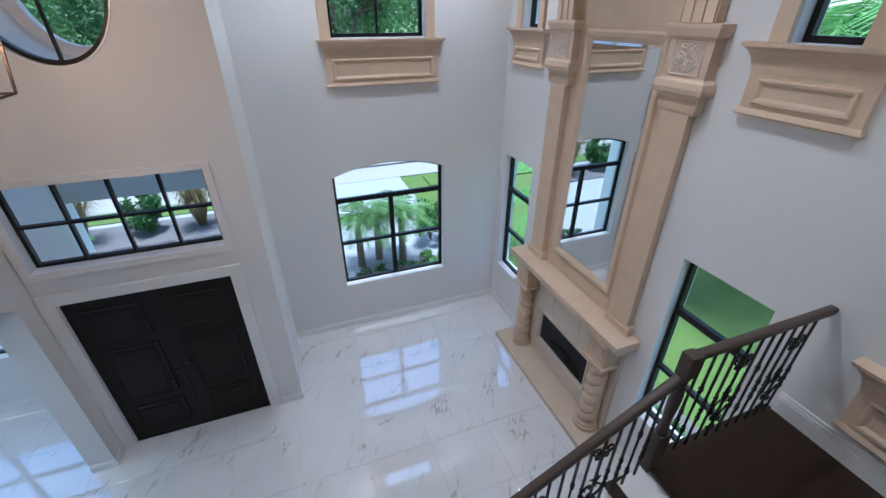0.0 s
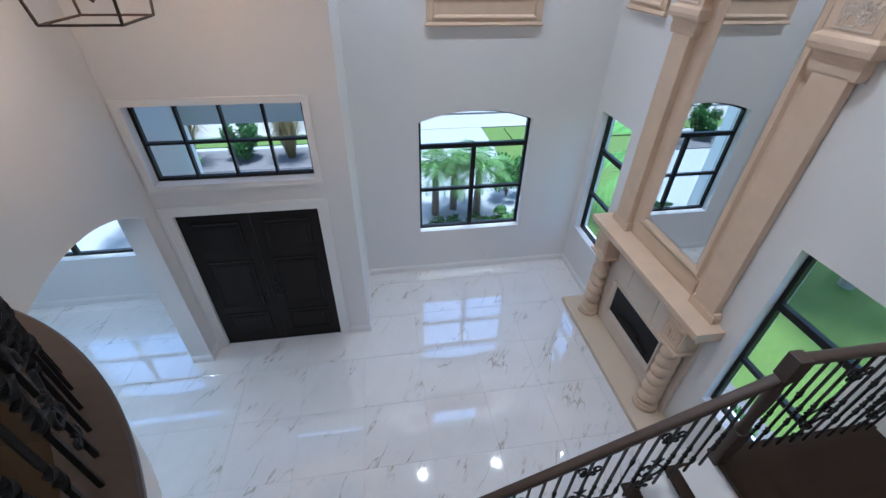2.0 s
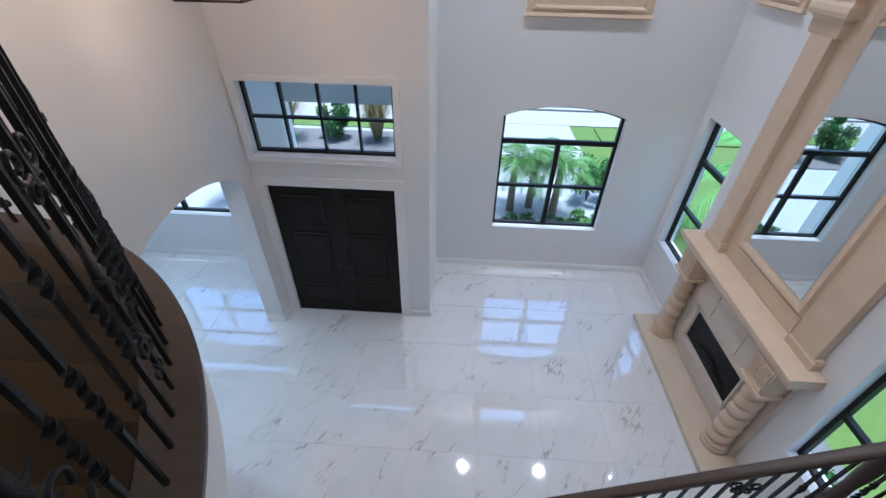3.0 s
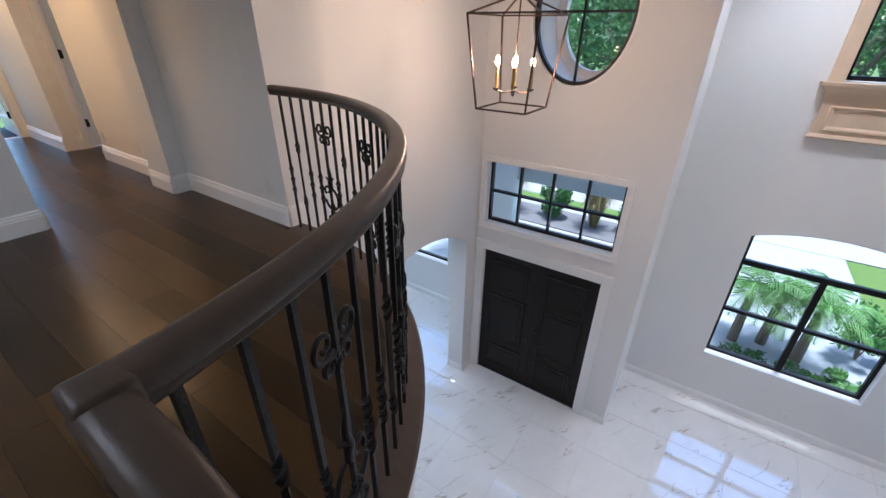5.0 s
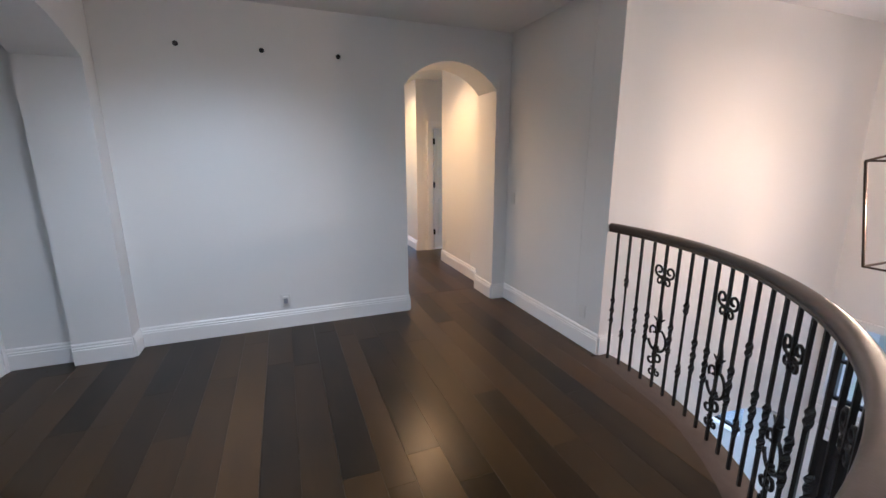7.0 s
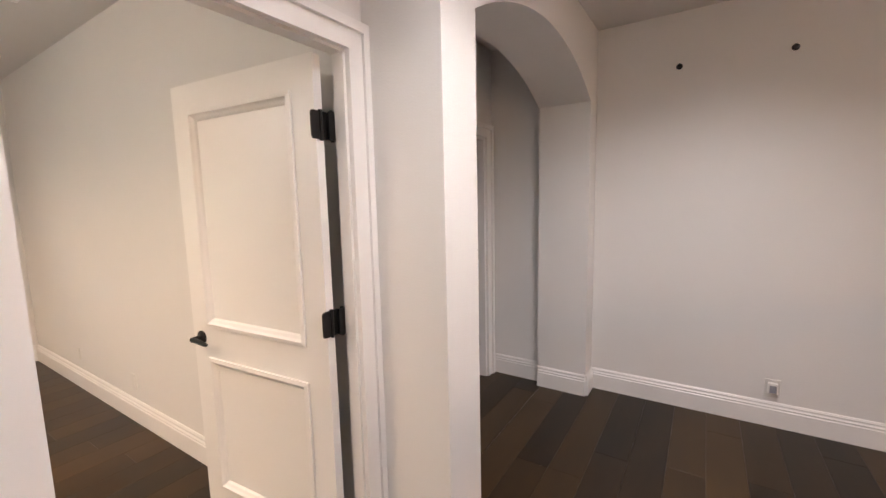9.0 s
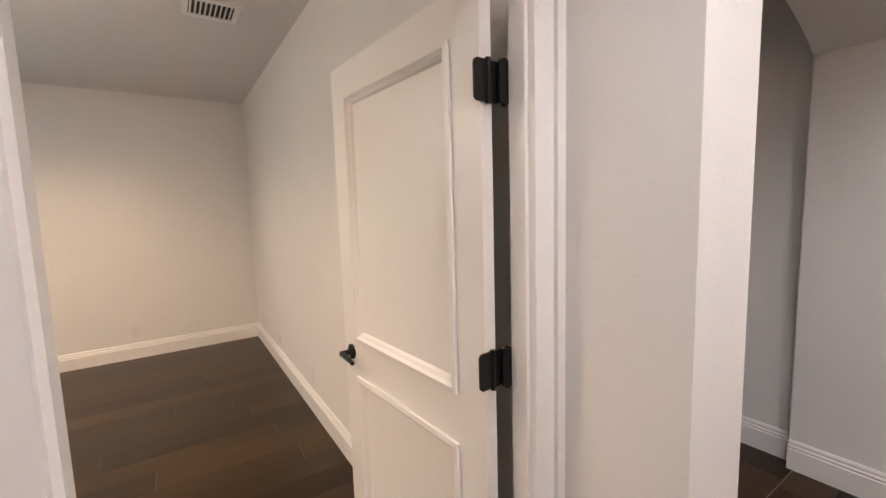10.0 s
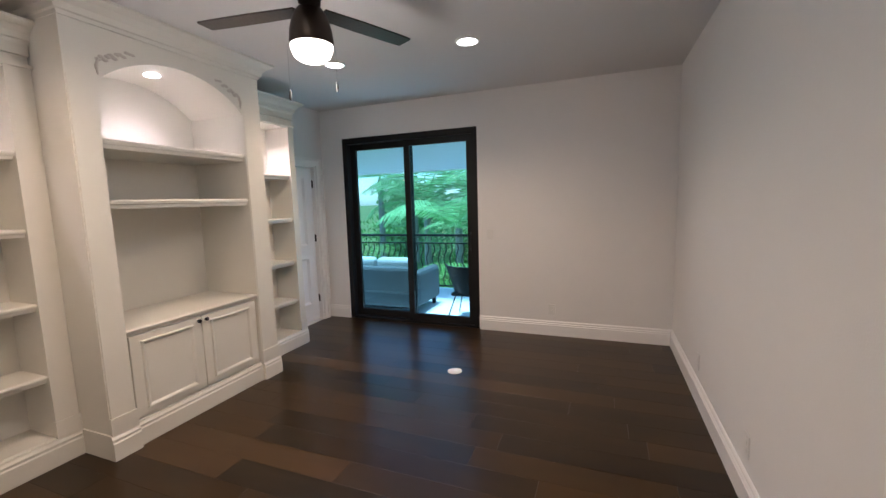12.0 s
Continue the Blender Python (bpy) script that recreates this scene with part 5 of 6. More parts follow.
def shelf_bm(y0, y1, z, x0, x1, t=0.045):
    bm = bmesh.new()
    prof = [(x1, z - t), (x0 + 0.018, z - t), (x0 + 0.012, z - t * 0.6), (x0 + 0.004, z - t * 0.5), (x0, z - t * 0.2), (x0 + 0.006, z), (x1, z)]
    a = [bm.verts.new((x, y0, q)) for x, q in prof]
    b = [bm.verts.new((x, y1, q)) for x, q in prof]
    bm.faces.new(a)
    bm.faces.new(b[::-1])
    for i in range(len(prof)):
        j = (i + 1) % len(prof)
        bm.faces.new((a[i], b[i], b[j], a[j]))
    return bm


def crown(bm, x, y0, y1, zt, h=0.14, out=0.10):
    """Stepped crown moulding with returns, its front plane at x."""
    prof = [(0.004, zt - h), (0.012, zt - h * 0.85), (0.022, zt - h * 0.80), (0.03, zt - h * 0.55), (out * 0.62, zt - h * 0.30), (out * 0.9, zt - h * 0.18), (out, zt - h * 0.12), (out, zt)]
    rings = [[bm.verts.new(p) for p in ((XB + 0.09, y0 - d, z), (x - d, y0 - d, z), (x - d, y1 + d, z), (XB + 0.09, y1 + d, z))] for d, z in prof]
    for a, b in zip(rings, rings[1:]):
        for k in range(4):
            bm.faces.new((a[k], a[(k + 1) % 4], b[(k + 1) % 4], b[k]))
    bm.faces.new(rings[0])
    bm.faces.new(rings[-1])


def side_case(y0, y1, pil_lo, pil_hi, levels):
    """Open side bookcase with a lit top bay."""
    c = thing("bookcase", "empty cream built-in bookcase with a lit top shelf", "bookcase", group="built-in bookcases")
    bm = bmesh.new()
    box(bm, XB, XB + 0.098, y0, y1, 0.006, 2.42)
    part("back", bm, CABINET, c)
    for a, b in ((y0, y0 + pil_lo), (y1 - pil_hi, y1)):
        bm = bmesh.new()
        box(bm, XS + 0.02, XB, a, b, 0.006, 2.42)
        box(bm, XS, XS + 0.02, a, b, 0.165, 2.36)
        box(bm, XS - 0.012, XS + 0.02, a - 0.004, b + 0.004, 0.165, 0.27)
        part("pilaster", bm, CABINET, c)
    bm = bmesh.new()
    box(bm, XS + 0.012, XB, y0 + pil_lo, y1 - pil_hi, 2.34, 2.42)
    part("header", bm, CABINET, c)
    bm = bmesh.new()
    box(bm, XS - 0.012, XS + 0.03, y0 - 0.012, y1 + 0.012, 2.35, 2.37)
    box(bm, XS - 0.004, XB + 0.09, y0, y1, 2.42, 2.50)
    part("frieze", bm, CABINET, c)
    bm = bmesh.new()
    crown(bm, XS, y0, y1, 2.60, 0.12, 0.09)
    part("crown", bm, CABINET, c)
    for z in levels:
        part("shelf", shelf_bm(y0 + pil_lo + 0.001, y1 - pil_hi - 0.001, z, XS + 0.015, XB - 0.001), CABINET, c)
    bm = bmesh.new()
    extr(bm, 'x', XS, -1, y0 - 0.01, y1 + 0.01, [(-0.02, 0.006), (0.022, 0.006), (0.022, 0.115), (0.016, 0.125), (0.018, 0.14), (0.008, 0.155), (0.006, 0.165), (-0.02, 0.165)])
    part("plinth", bm, CABINET, c)
    ym = (y0 + y1) / 2
    bm = bmesh.new()
    lathe(bm, [(0.035, 2.336), (0.035, 2.339)], (XS + 0.16, ym, 0), 20)
    part("spotlight", bm, NICHELENS, c, "glowing niche spotlight")
    lamp("niche_glow", 'SPOT', (XS + 0.16, ym, 2.33), (XS + 0.16, ym, 0), 12, (1.0, 0.74, 0.68), 0.03, 0.8, 120)
    return c


side_case(-5.20, -4.46, 0.08, 0.12, (1.85, 1.40, 0.94, 0.52, 0.16))
side_case(-3.06, -1.80, 0.12, 0.12, (1.88, 1.44, 1.00, 0.56, 0.17))

cc = thing("media_cabinet", "cream built-in centre cabinet with an arched lit niche", "cabinet", group="built-in bookcases")
Y0, Y1 = -4.455, -3.065
YA, YB = -4.27, -3.215
bm = bmesh.new()
box(bm, XB, XB + 0.098, Y0, Y1, 0.006, CEIL - 0.004)
part("back", bm, CABINET, cc)
for a, b in ((Y0, YA), (YB, Y1)):
    bm = bmesh.new()
    box(bm, XC + 0.008, XB, a, b, 0.006, 2.62)
    box(bm, XC, XC + 0.008, a + 0.006, b - 0.006, 0.27, 2.30)
    box(bm, XC - 0.010, XC + 0.01, a - 0.003, b + 0.003, 0.165, 0.27)
    part("pilaster", bm, CABINET, cc)
R_, c_ = None, (YA + YB) / 2
hw = (YB - YA) / 2
rise_ = 0.21
R_ = (hw * hw + rise_ ** 2) / (2 * rise_)


def az(y):
    return 2.29 + math.sqrt(max(R_ * R_ - (y - c_) ** 2, 0)) - (R_ - rise_)


bm = bmesh.new()
for k in range(24):
    a, b = YA + 2 * hw * k / 24, YA + 2 * hw * (k + 1) / 24
    prism(bm, 'x', XC + 0.008, XB, [(a, az(a)), (b, az(b)), (b, 2.62), (a, 2.62)])
part("arched_header", bm, CABINET, cc)
bm = bmesh.new()
crown(bm, XC, Y0, Y1, CEIL - 0.003, 0.13, 0.10)
part("crown", bm, CABINET, cc)
ACC = mat("weathered_applique", (0.62, 0.58, 0.52), (0.45, 0.42, 0.38), 30, 0.7, 0.4)
for s in (-1, 1):
    bm = bmesh.new()
    y = c_ + s * 0.50
    for q in range(12):
        t = q / 11
        bmesh.ops.create_icosphere(bm, subdivisions=1, radius=0.018 - 0.008 * abs(t - 0.3), matrix=Matrix.Translation((XC + 0.004, y - s * 0.20 * t, 2.42 + 0.09 * t + 0.012 * math.sin(q * 2.2))) @ Matrix.Diagonal((0.4, 1.3, 0.8, 1)))
    tube(bm, [(XC + 0.003, y + s * 0.01, 2.33), (XC + 0.003, y + s * 0.015, 2.38), (XC + 0.003, y, 2.43)], [0.004, 0.010, 0.006], 6)
    part("applique", bm, ACC, cc, "carved leaf applique", True)
for z in (1.965, 1.60):
    part("shelf", shelf_bm(YA + 0.001, YB - 0.001, z, XC + 0.02, XB - 0.001, 0.055), CABINET, cc)
bm = bmesh.new()
box(bm, XC + 0.045, XB, YA + 0.001, YB - 0.001, 0.006, 0.735)
part("base", bm, CABINET, cc)
part("countertop", shelf_bm(YA + 0.001, YB - 0.001, 0.775, XC + 0.012, XB - 0.001, 0.038), CABINET, cc)
for a, b, kn in ((YA + 0.02, c_ - 0.003, c_ - 0.03), (c_ + 0.003, YB - 0.02, c_ + 0.03)):
    bm = rbox(XC + 0.026, XC + 0.045, a, b, 0.185, 0.728, 0.003, 1)
    dr = part("door", bm, CABINET, cc)
    bm = bmesh.new()
    tri_frame(bm, 'x', XC + 0.026, -1, a + 0.065, b - 0.065, 0.225, 0.685, 0.028, 0.014)
    part("panel_moulding", bm, CABINET, dr)
    bm = bmesh.new()
    lathe(bm, [(0.006, 0.0), (0.006, 0.012), (0.014, 0.016), (0.015, 0.026), (0.010, 0.031), (0.001, 0.032)], n=16)
    bmesh.ops.rotate(bm, verts=bm.verts, matrix=Matrix.Rotation(radians(-90), 3, 'Y'))
    bmesh.ops.translate(bm, verts=bm.verts, vec=(XC + 0.026, kn, 0.70))
    part("knob", bm, BLACK, dr, "small black knob", True)
bm = bmesh.new()
extr(bm, 'x', XC + 0.03, -1, YA, YB, [(-0.02, 0.006), (0.022, 0.006), (0.022, 0.115), (0.016, 0.125), (0.018, 0.14), (0.008, 0.155), (0.006, 0.165), (-0.02, 0.165)])
for a, b in ((Y0 - 0.01, YA + 0.004), (YB - 0.004, Y1 + 0.01)):
    extr(bm, 'x', XC, -1, a, b, [(-0.28, 0.006), (0.022, 0.006), (0.022, 0.115), (0.016, 0.125), (0.018, 0.14), (0.008, 0.155), (0.006, 0.165), (-0.28, 0.165)])
part("plinth", bm, CABINET, cc)
bm = bmesh.new()
lathe(bm, [(0.05, az(c_) - 0.004), (0.05, az(c_) - 0.008)], (1.58, c_, 0), 24)
part("spotlight", bm, NICHELENS, cc, "glowing niche spotlight")
lamp("niche_glow", 'SPOT', (1.58, c_, az(c_) - 0.02), (1.66, c_, 0), 11, (1.0, 0.78, 0.72), 0.04, 0.8, 120)

# ---- office: ceiling fan ----
fan = thing("ceiling_fan", "dark bronze ceiling fan with two blades in view and a lit globe", "ceiling fan", (-0.123, -3.371, 2.315))
fan["label"] = "dark ceiling fan with brass downrod and lit white globe"
bm = bmesh.new()
tube(bm, [(0, 0, 0.16), (0, 0, CEIL - 2.315 - 0.03)], 0.042, 16)
part("downrod", bm, BRASS, fan, "brushed brass downrod", True)
bm = bmesh.new()
lathe(bm, [(0.075, CEIL - 2.315 - 0.001), (0.070, CEIL - 2.315 - 0.05), (0.03, CEIL - 2.315 - 0.07)], n=24)
part("canopy", bm, BRASS, fan, smooth=True)
DARKM = mat("dark_bronze", (0.035, 0.026, 0.02), (0.05, 0.037, 0.03), 12, 0.35, 0.05, metal=0.5)
bm = bmesh.new()
lathe(bm, [(0.03, 0.172), (0.060, 0.165), (0.084, 0.13), (0.100, 0.07), (0.107, 0.01), (0.104, -0.005)], n=32)
part("motor_housing", bm, DARKM, fan, smooth=True)
bm = bmesh.new()
lathe(bm, [(0.102, -0.005), (0.100, -0.025), (0.088, -0.055), (0.064, -0.074), (0.035, -0.082), (0.001, -0.085)], n=32)
part("globe", bm, GLOBE, fan, "glowing frosted glass globe", True)
for k, ang in enumerate((-113, 8, 128)):
    bm = bmesh.new()
    prof = [(0.06, 0.050), (0.28, 0.058), (0.54, 0.057), (0.605, 0.054), (0.610, 0.048)]
    for zz_, s in ((0.0, 1),):
        up_ = [bm.verts.new((x, w, 0.165 - w * 0.05)) for x, w in prof] + [bm.verts.new((x, -w, 0.165 + w * 0.05)) for x, w in reversed(prof)]
        dn_ = [bm.verts.new((v.co.x, v.co.y, v.co.z - 0.008)) for v in up_]
        bm.faces.new(up_)
        bm.faces.new(dn_[::-1])
        for i in range(len(up_)):
            j = (i + 1) % len(up_)
            bm.faces.new((up_[i], dn_[i], dn_[j], up_[j]))
    b = part("blade", bm, DARKM, fan, "dark flat fan blade")
    b.rotation_euler = (0, 0, radians(ang))
for x, y, ln in ((0.10, 0.06, 0.245), (-0.08, -0.08, 0.195)):
    bm = bmesh.new()
    tube(bm, [(x, y, 0.0), (x, y, -ln + 0.03)], 0.0003, 4)
    ch = part("pull_chain", bm, BLACK, fan)
    bm = bmesh.new()
    tube(bm, [(x, y, -ln + 0.03), (x, y, -ln + 0.015), (x, y, -ln - 0.02)], [0.004, 0.007, 0.006], 8)
    part("chain_pull", bm, UNDER, ch, "black chain pull")
fv = thing("floor_outlet", "round white metal floor outlet cover", "floor outlet", (-0.25, -4.94, 0.004))
bm = bmesh.new()
lathe(bm, [(0.065, 0.0005), (0.065, 0.004), (0.058, 0.006), (0.001, 0.006)], n=28)
part("cover", bm, PLASTIC, fv, smooth=True)

# ---- office: sliding glass door ----
sd = thing("sliding_door", "black framed two-panel sliding glass door, closed", "sliding door")
SY = -6.27
bm = bmesh.new()
box(bm, -0.128, -0.065, SY - 0.07, SY + 0.078, 0.004, 2.363)
box(bm, 1.615, 1.678, SY - 0.07, SY + 0.078, 0.004, 2.363)
box(bm, -0.065, 1.615, SY - 0.07, SY + 0.078, 2.29, 2.363)
box(bm, -0.065, 1.615, SY - 0.07, SY + 0.078, 0.004, 0.035)
part("frame", bm, BLACK, sd)
# the cool cast of the daylight outside is put into the pane colour
CAST_GLASS = glass_mat("daylight_cast_glass", (0.68, 0.93, 1.0))
for a, b, q in ((-0.065, 0.815, 0.028), (0.735, 1.615, -0.028)):
    bm = bmesh.new()
    for u0, u1, v0, v1 in ((a, a + 0.075, 0.036, 2.289), (b - 0.075, b, 0.036, 2.289), (a + 0.075, b - 0.075, 2.215, 2.289), (a + 0.075, b - 0.075, 0.036, 0.12)):
        box(bm, u0, u1, SY + q - 0.02, SY + q + 0.02, v0, v1)
    s = part("sash", bm, BLACK, sd)
    bm = bmesh.new()
    box(bm, a + 0.07, b - 0.07, SY + q - 0.004, SY + q + 0.004, 0.11, 2.22)
    part("pane", bm, CAST_GLASS, s).visible_shadow = False
bm = bmesh.new()
tube(bm, [(-0.03, SY + 0.05, 0.95), (-0.03, SY + 0.085, 0.96), (-0.03, SY + 0.085, 1.14), (-0.03, SY + 0.05, 1.15)], 0.008, 8)
part("pull_handle", bm, BLACK, sd)

# ---- balcony outside the sliding door ----
DECK = mat("pale_deck_tile", (0.76, 0.77, 0.78), (0.68, 0.69, 0.70), 4, 0.5, 0.1)
bm = bmesh.new()
box(bm, -3.0, 4.5, -9.0, -6.402, -0.42, -0.16)
structure("terrace_floor", bm, DECK, "pale tiled terrace floor", "floor")
bm = bmesh.new()
box(bm, -3.0, 4.5, -8.95, -8.65, 2.10, 3.2)
box(bm, -3.0, 4.5, -8.648, -7.85, 2.60, 2.9)
structure("terrace_soffit", bm, PAINT, "white terrace beam and soffit", "soffit")
tr = thing("terrace_railing", "black iron terrace railing with bellied balusters", "railing", (0, -8.8, -0.16))
for z, t in ((1.05, 0.022), (0.90, 0.012), (0.08, 0.014)):
    bm = bmesh.new()
    box(bm, -3.0, 4.5, -t, t, z - t, z + t)
    part("rail", bm, IRON, tr)
bm = bmesh.new()
tube(bm, [(0.028 * math.sin(q * 6.28 / 9), 0.07 * math.sin(math.pi * min(1, q / 9)), 0.08 + 0.82 * q / 18) for q in range(19)], 0.011, 6)
b0 = part("baluster", bm, IRON, tr, smooth=True)
b0.location = (-2.9, 0, 0)
for k in range(1, 62):
    same_mesh("baluster", b0, tr, pose(-2.9 + 0.12 * k, 0, 0))
bm = bmesh.new()
for k in range(60):
    x = -2.9 + 0.12 * k
    tube(bm, spiral((x + 0.06, 0.975), 0.05, 0.02, 0, 5.5, 10), 0.006, 4)
part("scroll_band", bm, IRON, tr)
WICK = mat("grey_wicker", (0.07, 0.09, 0.10), (0.04, 0.055, 0.06), 60, 0.8, 0.6, fine=120)
CUSH = mat("pale_cushion", (0.45, 0.50, 0.50), (0.38, 0.43, 0.43), 8, 0.9, 0.3, fine=200)
so = thing("outdoor_sofa", "grey wicker outdoor sofa with pale cushions seen from behind", "sofa", (1.66, -7.45, -0.16))
part("frame", rbox(-0.55, 0.95, -0.42, 0.42, 0.10, 0.40, 0.04), WICK, so)
part("backrest", rbox(-0.55, 0.95, 0.30, 0.44, 0.30, 0.72, 0.05), WICK, so)
part("arm", rbox(-0.62, -0.46, -0.42, 0.44, 0.12, 0.66, 0.06), WICK, so)
part("arm", rbox(0.86, 1.02, -0.42, 0.44, 0.12, 0.66, 0.06), WICK, so)
for a in (-0.44, 0.22):
    part("seat_cushion", rbox(a, a + 0.62, -0.40, 0.28, 0.40, 0.54, 0.05, 3), CUSH, so)
    part("back_cushion", rbox(a, a + 0.62, 0.12, 0.30, 0.50, 0.84, 0.07, 3), CUSH, so)
for x in (-0.55, 0.93):
    for y in (-0.36, 0.36):
        part("foot", rbox(x, x + 0.06, y - 0.03, y + 0.03, 0.0, 0.12, 0.008), BLACK, so)
ch = thing("outdoor_chair", "dark woven outdoor chair on splayed metal legs", "chair", (0.26, -7.12, -0.16))
bm = bmesh.new()
for k in range(15):
    a0, a1 = radians(-70 + 140 * k / 15), radians(-70 + 140 * (k + 1) / 15)
    def Q(a, r, z):
        return (r * math.sin(a), r * math.cos(a), z)
    vs = [bm.verts.new(p) for p in (Q(a0, 0.22, 0.40), Q(a1, 0.22, 0.40), Q(a1, 0.34, 0.80), Q(a0, 0.34, 0.80), Q(a0, 0.245, 0.40), Q(a1, 0.245, 0.40), Q(a1, 0.365, 0.80), Q(a0, 0.365, 0.80))]
    for f in ((0, 1, 2, 3), (4, 7, 6, 5), (0, 4, 5, 1), (3, 2, 6, 7)):
        bm.faces.new([vs[i] for i in f])
part("backrest", bm, BLACK, ch, "dark woven bucket back")
part("seat", rbox(-0.24, 0.24, -0.26, 0.22, 0.36, 0.41, 0.02), BLACK, ch)
for sx, sy in ((-1, -1), (1, -1), (1, 1), (-1, 1)):
    bm = bmesh.new()
    tube(bm, [(sx * 0.18, sy * 0.16, 0.38), (sx * 0.29, sy * 0.28, 0.0)], 0.010, 6)
    part("leg", bm, BLACK, ch)


# ---- outdoors ----
G = M - 0.12
GRASS = mat("lawn_grass", (0.034, 0.062, 0.006), (0.085, 0.135, 0.013), 11, 0.9, 0.8, fine=60)
PAVER = mat("pale_paver_drive", (0.27, 0.27, 0.28), (0.17, 0.18, 0.20), 5.0, 0.8, 0.4, fine=25)
ROAD = mat("sunlit_road", (0.11, 0.11, 0.125), (0.09, 0.092, 0.105), 1.0, 0.9, 0.2, spec=0.15)
CONC = mat("pale_concrete", (0.25, 0.24, 0.22), (0.21, 0.20, 0.185), 2.0, 0.85, 0.2, spec=0.2)
MULCH = mat("dark_mulch", (0.05, 0.045, 0.045), (0.13, 0.12, 0.12), 25, 0.95, 1.0, fine=50)
STUCCO = mat("white_stucco", (0.74, 0.75, 0.74), (0.70, 0.71, 0.70), 2.0, 0.85, 0.2)
BARK = mat("palm_bark", (0.09, 0.065, 0.045), (0.17, 0.13, 0.10), 14, 0.95, 1.0, fine=40)
PBARK = mat("pale_palm_trunk", (0.34, 0.33, 0.30), (0.24, 0.23, 0.21), 6, 0.9, 0.5, stretch=(1, 1, 6))


def leaf_mat(name, c1, c2):
    m = mat(name, c1, c2, 3.0, 0.55, 0.0, rand=0.55, spec=0.3)
    n, l = m.node_tree.nodes, m.node_tree.links
    p = n["Principled BSDF"]
    tl, mx = n.new("ShaderNodeBsdfTranslucent"), n.new("ShaderNodeMixShader")
    l.new(p.inputs["Base Color"].links[0].from_socket, tl.inputs[0])
    mx.inputs[0].default_value = 0.45
    l.new(p.outputs[0], mx.inputs[1])
    l.new(tl.outputs[0], mx.inputs[2])
    l.new(mx.outputs[0], n["Material Output"].inputs[0])
    return m


FROND = leaf_mat("palm_frond", (0.09, 0.19, 0.05), (0.17, 0.29, 0.09))
BRIGHT = leaf_mat("bright_palm_frond", (0.13, 0.33, 0.08), (0.24, 0.45, 0.13))
LEAF = leaf_mat("shrub_leaf", (0.030, 0.095, 0.022), (0.07, 0.17, 0.04))
OAK = leaf_mat("oak_leaf", (0.06, 0.14, 0.045), (0.12, 0.22, 0.075))
LUSH = leaf_mat("lush_palm_frond", (0.17, 0.36, 0.15), (0.30, 0.52, 0.24))
STRAW = leaf_mat("straw_grass", (0.26, 0.19, 0.09), (0.16, 0.15, 0.06))
LIME = leaf_mat("lime_leaf", (0.12, 0.26, 0.03), (0.26, 0.36, 0.06))

bm = bmesh.new()
s = 900
vs = [bm.verts.new(p) for p in ((-s, -s, G), (s, -s, G), (s, s, G), (-s, s, G))]
bm.faces.new(vs)
structure("ground", bm, GRASS, "green lawn reaching to the horizon", "ground")


def strip(name, x0, x1, y0, y1, z0, z1, material, label, cat):
    bm = bmesh.new()
    box(bm, x0, x1, y0, y1, z0, z1)
    return structure(name, bm, material, label, cat)


strip("driveway", -16, 3.6, 8.3, 14.6, G - 0.05, G + 0.02, PAVER, "pale paved forecourt", "driveway")
strip("pavement", -40, 40, 14.6, 16.0, G - 0.05, G + 0.03, CONC, "pale concrete pavement", "pavement")
strip("kerb", -40, 40, 16.0, 16.2, G - 0.05, G + 0.10, CONC, "pale concrete kerb", "kerb")
strip("road", -80, 80, 16.2, 23.0, G - 0.05, G + 0.015, ROAD, "light grey asphalt road", "road")
strip("planting_bed", -9.0, -1.0, 11.9, 13.4, G - 0.05, G + 0.05, MULCH, "dark gravel planting bed", "planting bed")
strip("verge", -9.0, 0.0, 13.7, 14.5, G - 0.05, G + 0.045, GRASS, "green grass verge", "verge")
strip("verge", 4.4, 9.0, 13.3, 14.4, G - 0.05, G + 0.045, GRASS, "green grass verge", "verge")
strip("planting_bed", -0.3, 3.4, 7.05, 8.28, G - 0.05, G + 0.04, MULCH, "dark gravel planting bed", "planting bed")
strip("bed_edging", -0.3, 3.4, 8.0, 8.06, G - 0.05, G + 0.09, CONC, "white bed edging", "kerb")
strip("planting_bed", 3.80, 4.9, 1.2, 7.0, G - 0.05, G + 0.04, MULCH, "dark gravel planting bed", "planting bed")

bm = bmesh.new()
box(bm, -9.6, 4.1, 7.002, 7.40, CEIL + 0.03, CEIL + 0.22)
box(bm, 3.732, 4.1, -6.4, 7.0, CEIL + 0.03, CEIL + 0.22)
structure("roof_eave", bm, STUCCO, "white boxed roof eave", "eave")

# porch in front of the entry
bm = bmesh.new()
box(bm, -3.35, -3.15, 6.872, 7.70, G, 0.2)
box(bm, -0.10, 0.15, 7.45, 7.70, G, 0.2)
structure("porch_wall", bm, STUCCO, "white stucco porch piers", "wall")
bm = bmesh.new()
box(bm, -3.148, -0.102, 7.45, 7.70, -1.10, 0.2)
box(bm, -3.148, 0.15, 7.001, 7.448, 0.0, 0.2)
structure("porch_beam", bm, STUCCO, "white stucco porch beam", "beam")


